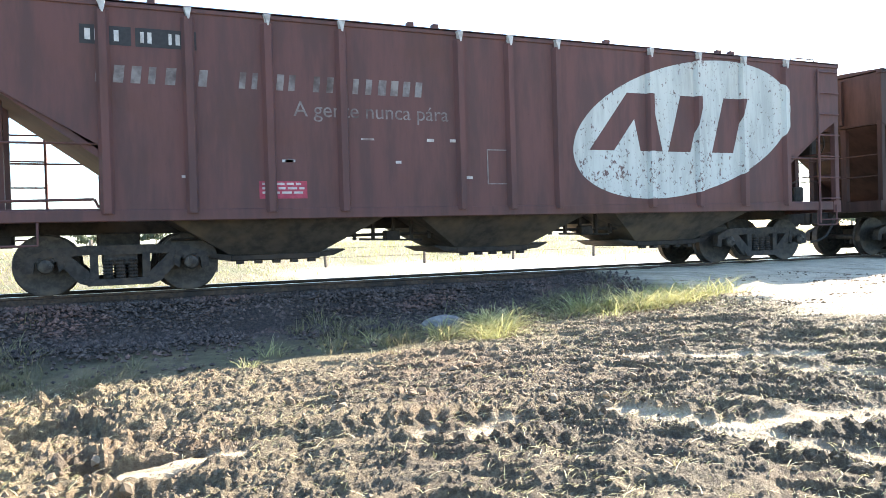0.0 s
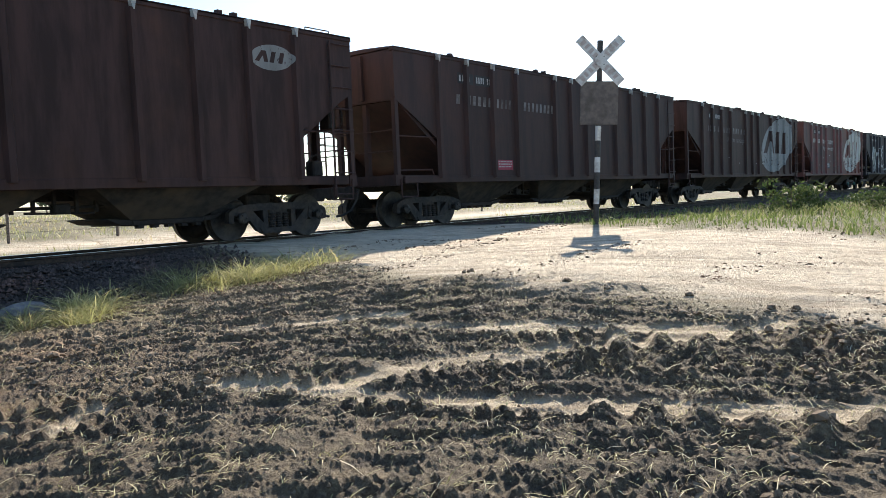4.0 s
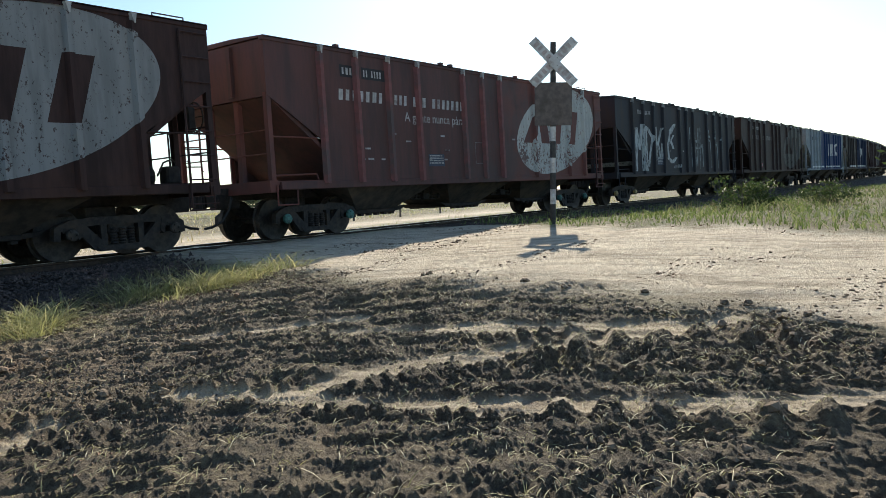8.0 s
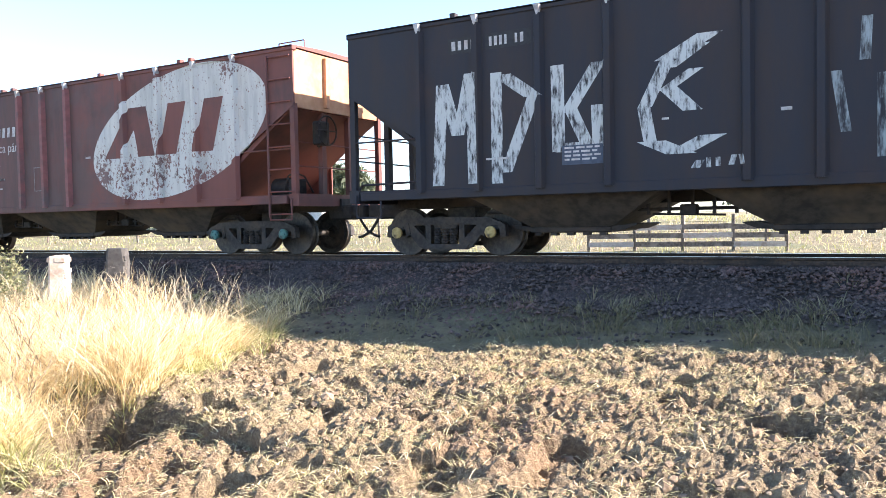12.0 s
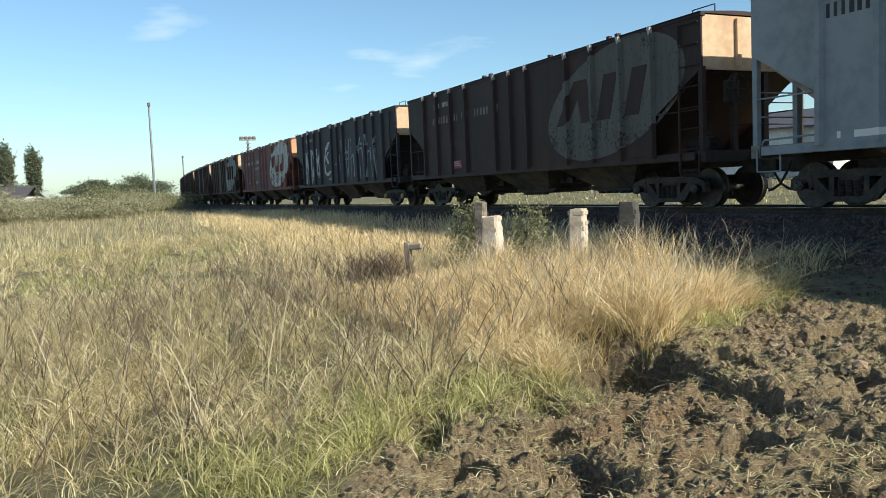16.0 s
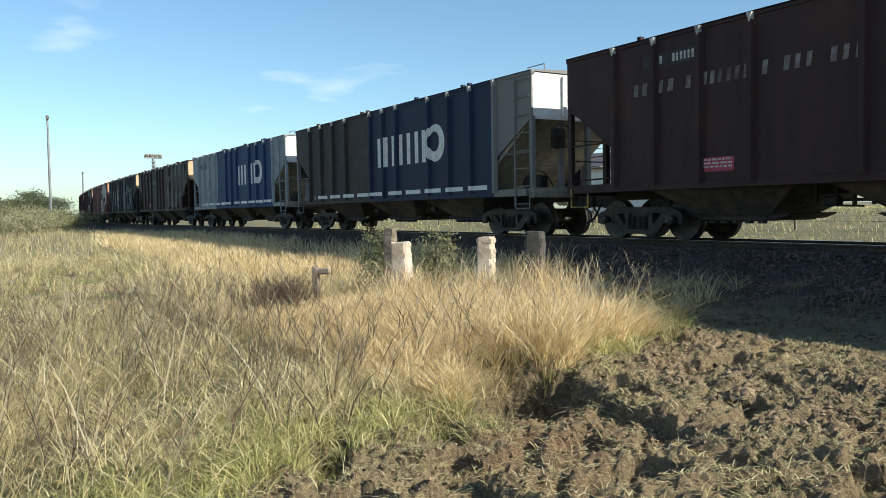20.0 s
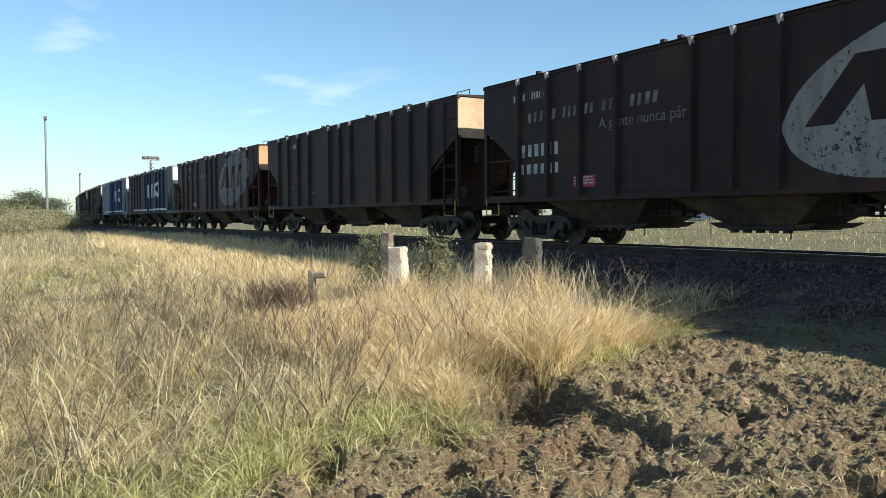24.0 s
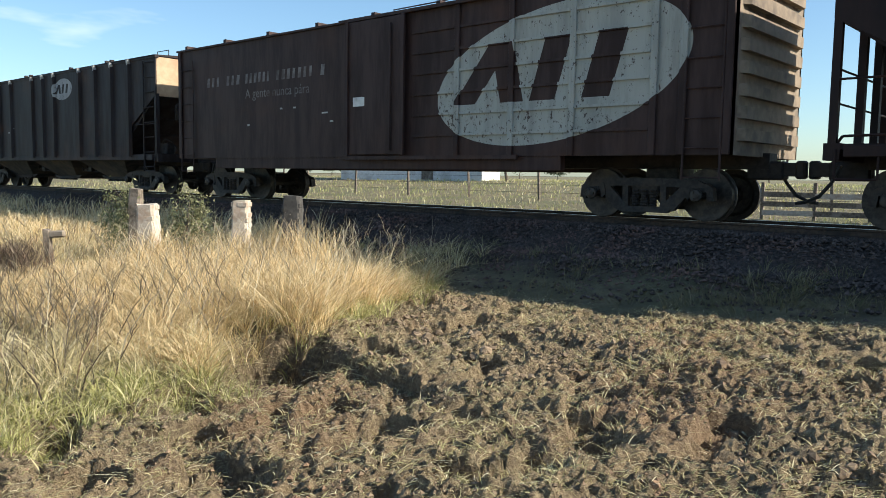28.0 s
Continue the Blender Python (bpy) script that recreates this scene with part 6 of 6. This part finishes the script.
def twigs(name, x, y, tall, mat, label, seed, n_side=9):
    """Branching weed stalks: a stem each with thin side shoots."""
    rs = np.random.RandomState(seed)
    n = len(x)
    z = height(x, y) - 0.02
    az = rs.rand(n) * math.tau
    lean = 0.10 + 0.5 * rs.rand(n)
    arcs(name, x, y, az, tall, lean, np.full(n, 0.05), 0.0036 + 0.0028 * rs.rand(n), mat, label, seed, "weeds")
    i = np.repeat(np.arange(n), n_side)
    m = len(i)
    u = 0.25 + 0.7 * rs.rand(m)
    h = tall[i] * u
    px = x[i] + np.cos(az[i]) * tall[i] * lean[i] * u ** 1.7
    py = y[i] + np.sin(az[i]) * tall[i] * lean[i] * u ** 1.7
    arcs(name, px, py, rs.rand(m) * math.tau, tall[i] * (0.12 + 0.25 * rs.rand(m)), 0.5 + 0.9 * rs.rand(m), np.full(m, 0.1), np.full(m, 0.0028), mat, label, seed + 1, "weeds", z[i] + h)


# tall straw clump round the posts
hub = RS.uniform((-12.6, 3.3), (-5.2, 8.5), (1150, 2))
hx, hy = hub[:, 0], hub[:, 1]
ok = (hx < field_edge(hy) - 0.05 + 0.3 * (vnoise(hx, hy, 2.0, 40) - 0.3)) & (np.hypot(hx + 11.5, hy - 4.2) > 0.7) & (open_pit(hx, hy) > 0) & (hy < 8.6) & (hx > -12.4 + 0.55 * (hy - 3.4))
hx, hy = hx[ok], hy[ok]
core = np.exp(-(((hx + 8.0) / 2.6) ** 2 + ((hy - 5.6) / 1.8) ** 2))
tussocks("tall_dry_grass", hx, hy, 55, 0.07 + 0.10 * RS.rand(len(hx)), (0.32 + 0.42 * core) * (0.7 + 0.6 * RS.rand(len(hx))) * (1 - 0.5 * step(hy, 6.3, 7.8)), 0.0019, G_DRY, "tall bleached straw-coloured grass clumps", 8, 2.4, 11.0, 1.35)
px = np.concatenate([RS.normal(a, 0.35, 16) for a in (-10.45, -9.85, -9.35)])
py = np.concatenate([RS.normal(b, 0.22, 16) for b in (5.60, 6.70, 7.35)])
tussocks("tall_dry_grass", px, py, 40, np.full(48, 0.13), 0.78 + 0.22 * RS.rand(48), 0.0021, G_DRY, "straw grass standing against the posts", 28, 0.8, 11.0, 1.8)
sx2, sy2 = pick(420, -10.8, -6.0, 4.4, 8.6, lambda x, y: (x < field_edge(y) - 0.2) * 0.8)
twigs("seed_stalks", sx2, sy2, 0.58 + 0.32 * RS.rand(len(sx2)), G_STALK, "thin seeding stalks above the straw", 30, 5)
# broken stems lying across the standing grass
bx, by = pick(17000, -12.4, -5.3, 3.3, 8.3, lambda x, y: open_pit(x, y) * (x < field_edge(y) - 0.1) * (x > -12.2 + 0.55 * (y - 3.4)))
lift = RS.rand(len(bx)) * (0.10 + 0.38 * np.exp(-(((bx + 8.0) / 2.6) ** 2 + ((by - 5.4) / 1.8) ** 2))) * (1 - 0.5 * step(by, 6.3, 7.8))
arcs("straw_stems", bx, by, RS.rand(len(bx)) * math.tau, 0.05 + 0.20 * RS.rand(len(bx)), 0.8 + 1.8 * RS.rand(len(bx)), 0.1 + 0.5 * RS.rand(len(bx)), (0.0014 + 0.0012 * RS.rand(len(bx))) * (1 + np.hypot(bx, by) / 11), G_DRY, "bent and broken straw stems crossing each other", 31, z=height(bx, by) + lift)
bx, by = pick(30000, -14, -4.2, -4.0, 6.0, lambda x, y: open_pit(x, y) * (x < field_edge(y) - 0.1) * np.clip(6 / np.hypot(x, y), 0, 1) * (0.3 + 0.7 * step(vnoise(x, y, 1.1, 58), 0.35, 0.6)))
arcs("straw_stems", bx, by, RS.rand(len(bx)) * math.tau, 0.04 + 0.20 * RS.rand(len(bx)), 0.8 + 2.0 * RS.rand(len(bx)), 0.1 + 0.5 * RS.rand(len(bx)), (0.0012 + 0.0010 * RS.rand(len(bx))) * (1 + np.hypot(bx, by) / 11), G_MIX, "bent dry stems tangled through the field grass", 32, z=height(bx, by) + 0.30 * RS.rand(len(bx)))
# straw at the far end of the field, along the line
fx, fy = pick(5200, -60, -12, 3.0, 10.2, lambda x, y: np.clip(16 / np.hypot(x, y), 0, 1) * (0.25 + 0.75 * step(vnoise(x, y, 0.4, 50), 0.3, 0.6)) * step(y + 0.10 * x, 1.5, 4.0))
tussocks("dry_field_grass", fx, fy, 22, 0.25 + 0.2 * RS.rand(len(fx)), 0.42 + 0.22 * RS.rand(len(fx)), 0.0021, G_DRY, "pale straw grass along the foot of the line", 21, 1.0, 9.0, 1.3)


def field_keep(x, y):
    d = np.hypot(x, y)
    return open_pit(x, y) * (x < field_edge(y) + 0.1) * np.clip(5.5 / d, 0, 1) ** 1.2 * (0.35 + 0.65 * step(vnoise(x, y, 1.3, 42), 0.25, 0.6))


fx, fy = pick(26000, -30, -3.9, -10, 9.6, field_keep)
dry = 0.65 * vnoise(fx, fy, 0.45, 43) + 0.35 * vnoise(fx, fy, 1.7, 53) + 0.10 * step(fy, 2.0, 6.0) - 0.14 * np.exp(-((fx - field_edge(fy)) / 0.9) ** 2)
hill = 0.55 + 0.9 * vnoise(fx, fy, 0.8, 44)
for name, sel, mat, hh, w, label, sd in (("field_grass", dry > 0.37, G_MIX, 0.42, 0.0018, "half-dry rough field grass", 10), ("green_grass", dry <= 0.37, G_GREEN, 0.25, 0.0019, "green grass growing through the dry field", 11)):
    x, y = fx[sel], fy[sel]
    tussocks(name, x, y, 25, 0.05 + 0.11 * RS.rand(len(x)), hh * hill[sel] * (0.35 + 1.0 * RS.rand(len(x)) ** 1.4), w, mat, label, sd, 2.0, 9.0, 0.85)
# ragged fringe on the churned earth
gx2, gy2 = pick(2400, -9.0, -3.6, 0.5, 8.4, lambda x, y: open_pit(x, y) * np.exp(-((x - field_edge(y) + 0.15) / 0.38) ** 2))
tussocks("green_grass", gx2, gy2, 24, 0.06 + 0.08 * RS.rand(len(gx2)), 0.12 + 0.18 * RS.rand(len(gx2)), 0.0022, G_GREEN, "green grass tufts at the edge of the churned earth", 9, 1.2, 11.0, 0.7)
fx, fy = pick(130000, -120, -26, -60, 10.2, lambda x, y: np.clip(30 / np.hypot(x, y), 0, 1) ** 1.3)
blades("far_field_grass", fx, fy, 0.25 + 0.35 * RS.rand(len(fx)), 0.004 + 0.005 * RS.rand(len(fx)), 1.6, G_MIX, "dry field grass in the distance", 12)

# twiggy weeds: dark ones in drifts, bleached stalks here and there
wx, wy = pick(1700, -22, -4.8, -6, 8.8, lambda x, y: (x < field_edge(y) - 0.25) * np.clip(7 / np.hypot(x, y), 0, 1) * step(vnoise(x, y, 0.5, 46), 0.42, 0.66))
twigs("weed_stems", wx, wy, 0.30 + 0.45 * RS.rand(len(wx)), G_WEED, "thin brown branching weeds above the grass", 13)
wx, wy = pick(520, -13, -5.3, -3.5, 4.6, lambda x, y: (x < field_edge(y) - 0.45) * np.clip(8 / np.hypot(x, y), 0, 1) * step(vnoise(x, y, 0.75, 57), 0.36, 0.62))
twigs("weed_stems", wx, wy, 0.42 + 0.42 * RS.rand(len(wx)), G_TWIG, "tall thin grey-brown weeds standing through the grass", 27, 14)
wx, wy = pick(450, -16, -4.8, -4, 8.4, lambda x, y: (x < field_edge(y) - 0.25) * np.clip(7 / np.hypot(x, y), 0, 1))
twigs("weed_stems", wx, wy, 0.5 + 0.5 * RS.rand(len(wx)), G_STALK, "bleached dead weed stalks", 23, 3)
wx, wy = RS.normal(-11.45, 0.40, 260), RS.normal(4.15, 0.26, 260)
twigs("weed_stems", wx, wy, 0.28 + 0.34 * RS.rand(260), G_WEED, "dark tangle of weeds by the leaning stake", 25, 20)
for i, (cx, cy, rx, ry, n) in enumerate(((-10.1, 2.8, 0.7, 0.4, 95), (-8.3, 1.6, 0.7, 0.4, 40), (-10.2, 0.6, 1.0, 0.5, 70), (-12.5, 2.2, 1.2, 0.6, 60), (-15, 3.4, 1.5, 0.6, 60), (-7.4, 3.2, 0.4, 0.3, 22), (-7.6, -0.4, 0.8, 0.5, 36))):
    wx, wy = RS.normal(cx, rx, n), RS.normal(cy, ry, n)
    twigs("weed_stems", wx, wy, 0.32 + 0.42 * RS.rand(n), G_TWIG, "drift of grey-brown twiggy weeds in the field", 200 + 2 * i, 14)

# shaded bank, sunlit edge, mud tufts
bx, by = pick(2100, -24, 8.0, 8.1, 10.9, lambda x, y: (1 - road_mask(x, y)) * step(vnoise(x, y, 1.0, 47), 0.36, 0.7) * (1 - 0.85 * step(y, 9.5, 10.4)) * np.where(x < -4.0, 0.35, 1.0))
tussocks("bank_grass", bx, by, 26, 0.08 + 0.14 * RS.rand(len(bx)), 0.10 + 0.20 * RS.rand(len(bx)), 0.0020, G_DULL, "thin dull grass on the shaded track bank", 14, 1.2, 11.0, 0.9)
ex, ey = pick(900, 0.2, 8.0, 7.7, 9.5, lambda x, y: np.exp(-((y - np.interp(x, [0, 3, 5, 7.8], [7.95, 8.15, 8.35, 8.4])) / 0.30) ** 2) * (0.06 + 0.94 * step(vnoise(x, y, 1.0, 48), 0.42, 0.66)) * np.clip((x - 0.5) / 5, 0.06, 1))
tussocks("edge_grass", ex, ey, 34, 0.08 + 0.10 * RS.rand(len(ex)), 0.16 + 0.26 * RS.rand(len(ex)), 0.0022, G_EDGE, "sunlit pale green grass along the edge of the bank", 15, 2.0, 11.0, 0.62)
tx, ty = pick(21000, -8.5, 7.5, 1.0, 8.5, lambda x, y: open_pit(x, y) * mud_mask(x, y) * (1 - rut_depth(x, y)) * (0.12 + 0.88 * step(vnoise(x, y, 1.1, 49), 0.4, 0.75)) * np.where(x < -1.0, 1.0, 0.05))
tussocks("mud_tufts", tx, ty, 12, 0.03 + 0.07 * RS.rand(len(tx)), 0.02 + 0.085 * RS.rand(len(tx)) ** 1.6, 0.0022, G_TROD, "sparse trodden grass in the earth", 16, 1.6, 11.0, 0.6)
lx, ly = pick(130000, -8.5, 7.5, 1.0, 8.4, lambda x, y: mud_mask(x, y) * (0.2 + 0.8 * step(vnoise(x, y, 1.6, 54), 0.35, 0.65)) * np.where(x < 0, 1.0, 0.3))
arcs("straw_litter", lx, ly, RS.normal(0.2, 1.1, len(lx)), 0.012 + 0.03 * RS.rand(len(lx)), 1.0 + 3.5 * RS.rand(len(lx)), np.full(len(lx), 0.5), 0.0022 + 0.0020 * RS.rand(len(lx)), G_TROD, "broken straw lying on the earth", 17, z=height(lx, ly) + 0.004)

# green verge beyond the road
vx, vy = pick(75000, 12.2, 75, -12, 10.9, lambda x, y: (x > verge_edge(y) + 0.1) * np.clip(17 / np.hypot(x, y), 0, 1) ** 1.2)
vd = np.hypot(vx, vy)
blades("verge_grass", vx, vy, (0.05 + 0.17 * RS.rand(len(vx))) * (0.25 + 1.5 * vnoise(vx, vy, 0.7, 51) ** 1.5), (0.004 + 0.004 * RS.rand(len(vx))) * (1 + vd / 22), 1.6, G_VERGE, "lush green grass beside the dirt road", 18)
vx, vy = pick(3500, 16, 60, 2, 11.2, lambda x, y: (x > verge_edge(y) + 0.8) * step(vnoise(x, y, 0.35, 52), 0.5, 0.75))
blades("weed_stems", vx, vy, 0.15 + 0.22 * RS.rand(len(vx)), np.full(len(vx), 0.006), 0.9, G_DULL, "tall seeding weeds in the verge", 19, category="weeds")

# far side of the track
qx, qy = pick(85000, -70, 70, 15.2, 60, lambda x, y: (1 - road_mask(x, y)) * np.clip(20 / np.hypot(x, y), 0, 1))
qd = np.hypot(qx, qy)
lush = vnoise(qx, qy, 0.25, 55) + 0.2 * (RS.rand(len(qx)) - 0.5) > 0.40
for sel, mat, label, sd in ((lush, G_EDGE, "sunlit green grass on the far side of the line", 20), (~lush, G_MIX, "sunlit pale grass on the far side of the line", 24)):
    blades("far_side_grass", qx[sel], qy[sel], 0.07 + 0.20 * RS.rand(sel.sum()), (0.004 + 0.004 * RS.rand(sel.sum())) * (1 + qd[sel] / 22), 1.5, mat, label, sd)


# ---- bushes and trees ----
def foliage(n, centre, radii, size, seed):
    """Leaves as bent quads scattered in clumps inside a squashed ball."""
    rs = np.random.RandomState(seed)
    clumps = rs.normal(0, 1, (max(8, n // 60), 3))
    clumps = clumps / np.linalg.norm(clumps, axis=1)[:, None] * (0.45 + 0.55 * rs.rand(len(clumps), 1))
    p = clumps[rs.randint(0, len(clumps), n)] + rs.normal(0, 0.16, (n, 3))
    p = np.asarray(centre) + p * np.asarray(radii)
    a = rs.normal(0, 1, (n, 3))
    a = a / np.linalg.norm(a, axis=1)[:, None]
    b = np.cross(a, rs.normal(0, 1, (n, 3)))
    b = b / np.linalg.norm(b, axis=1)[:, None]
    s = (size * (0.6 + 0.8 * rs.rand(n)))[:, None]
    v = np.stack([p - a * s, p - b * s * 0.4, p + a * s, p + b * s * 0.4], 1).reshape(-1, 3)
    return v, np.arange(n * 4).reshape(-1, 4)


def tree(name, x, y, tall, spread, leaves, size, mat, label, seed, category="tree", low=0.35):
    rnd = random.Random(seed)
    z = on_ground(x, y)
    t = thing(name, label, category, m=pose(x, y, z - 0.1))
    bm = bmesh.new()
    r = tall * 0.028
    prev, rad = Vector((0, 0, 0)), r
    for i in range(4):
        nxt = prev + Vector((rnd.uniform(-0.05, 0.05) * tall, rnd.uniform(-0.05, 0.05) * tall, tall * 0.19))
        rod(bm, prev, nxt, rad, 8, rad * 0.78)
        prev, rad = nxt, rad * 0.78
        for _ in range(3):
            a = rnd.uniform(0, math.tau)
            far = prev + Vector((math.cos(a) * spread * rnd.uniform(0.4, 0.85), math.sin(a) * spread * rnd.uniform(0.4, 0.85), tall * rnd.uniform(0.05, 0.25)))
            rod(bm, prev, far, rad * 0.5, 5, rad * 0.15)
    part("trunk", bm, G_BARK, t)
    v, q = foliage(leaves, (0, 0, tall * (low + (1 - low) / 2)), (spread, spread, tall * (1 - low) / 2), size, seed)
    part("crown", raw_mesh("crown", v, q, mat), None, t)
    return t


tree("bush", 22.5, 0.9, 2.3, 1.7, 5200, 0.075, G_LEAF, "feathery dark green bush beside the dirt road", 61, "bush", 0.15)
tree("bush", 20.5, 5.6, 0.95, 0.9, 1500, 0.05, G_LEAF, "low straggly weed bush in the verge", 62, "bush", 0.1)
tree("bush", 24.0, 4.2, 0.8, 0.9, 1200, 0.05, G_LEAF, "low straggly weed bush in the verge", 63, "bush", 0.1)
tree("bush", -12.25, 6.25, 1.42, 0.42, 2600, 0.028, G_SCRUB, "grey-green shrub growing behind the posts", 64, "bush", 0.1)
tree("bush", -11.45, 6.95, 1.32, 0.42, 2600, 0.028, G_SCRUB, "grey-green shrub growing behind the posts", 65, "bush", 0.1)
tree("tree", -33, 44, 4.2, 2.0, 1600, 0.25, G_FAR, "small leafy tree beside the white house", 66)
for i, (x, y, h, w) in enumerate(((-150, -10.1, 12.2, 1.6), (-150, -5.9, 11.0, 1.4), (-190, 4, 7, 3.2), (-205, 14, 8, 4.0), (-215, 10, 6, 4.5), (-230, 20, 7, 5.0), (-240, 2, 7, 5.0), (-250, -14, 8, 6.0), (-180, 34, 7, 3.5), (-150, 45, 6, 3.5), (-120, 60, 7, 4.0))):
    tree("tree", x, y, h, w, 4200, 0.24, G_FAR, "distant grey-green tree on the skyline", 70 + i)
rnd = random.Random(5)
for i in range(34):
    a = math.radians(rnd.uniform(84.5, 99))
    d = rnd.uniform(72, 118)
    x, y = -d * math.sin(a), d * math.cos(a)
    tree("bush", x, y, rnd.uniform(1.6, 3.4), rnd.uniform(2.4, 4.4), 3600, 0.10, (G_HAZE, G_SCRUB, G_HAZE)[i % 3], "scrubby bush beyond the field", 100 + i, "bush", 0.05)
for i in range(22):
    x = 120 + 14 * i
    y = -30 + 4 * i + rnd.uniform(-14, 14)
    tree("tree", x, y, rnd.uniform(3, 6), rnd.uniform(4, 7), 700, 0.5, G_FAR, "distant low tree on the flat skyline", 140 + i)
for i in range(30):
    x, y = -260 + 18 * i + rnd.uniform(-6, 6), 230 + rnd.uniform(-30, 50)
    tree("tree", x, y, rnd.uniform(4, 8), rnd.uniform(5, 9), 700, 0.6, G_FAR, "distant low tree beyond the field", 170 + i)


# a pale stone and a bent straw by the bank
stone_pts = np.array([(3.95, 8.95, on_ground(3.95, 8.95) + 0.06)])
bm = bmesh.new()
bmesh.ops.create_icosphere(bm, subdivisions=2, radius=0.2)
for v in bm.verts:
    v.co = Vector((v.co.x * 1.5, v.co.y * 0.9, v.co.z * 0.6)) * (1 + 0.25 * noise.noise(v.co * 6))
tagged(part("stone", bm, surf("grey_field_stone", (0.14, 0.135, 0.13), (0.24, 0.23, 0.22), 14, (0.10, 0.09, 0.08), 4, 0.9, 0, 0.4), m=Matrix.Translation(stone_pts[0])), "grey rounded stone lying in the shaded grass", "stone")


# ---- what moves ----
def motions():
    """The train rolls by at a nearly steady pace, wheels turning."""
    slack = np.interp(np.arange(29), [0, 1, 2, 4, 7, 9, 10, 11, 12, 16, 19, 21, 24, 26, 28], [-0.40, -0.42, -0.20, -0.09, 0.14, 0.19, 0.14, 0.06, 0.0, 0.02, 0.20, 0.05, -0.39, -0.48, -0.78])
    for n, car in TRAIN:
        rows = []
        for i in range(29):
            s = LEAD + PITCH * n + HALF + float(slack[i]) - SPEED * i
            x, y, a = track(s)
            rows.append((float(i), pose(x, y, RAIL_Z, 0, 0, math.degrees(a))))
        walk(car, rows)
    turn = -math.degrees(SPEED / WHEEL_R) / FPS
    lead = {}
    for n, car in TRAIN:
        for w in car.children_recursive:
            if not w.name.startswith("wheelset"):
                continue
            side = w["turns"]
            if side not in lead:
                walk(w, [(i / FPS, pose(side * AXLE_X, 0, WHEEL_R, 0, (turn * i) % 360.0, 0)) for i in range(frame(28.0))])
                lead[side] = w
            else:
                w.rotation_mode = "QUATERNION"
                keys = lead[side].animation_data
                w.animation_data_create()
                w.animation_data.action = keys.action
                w.animation_data.action_slot = keys.action_slot


motions()
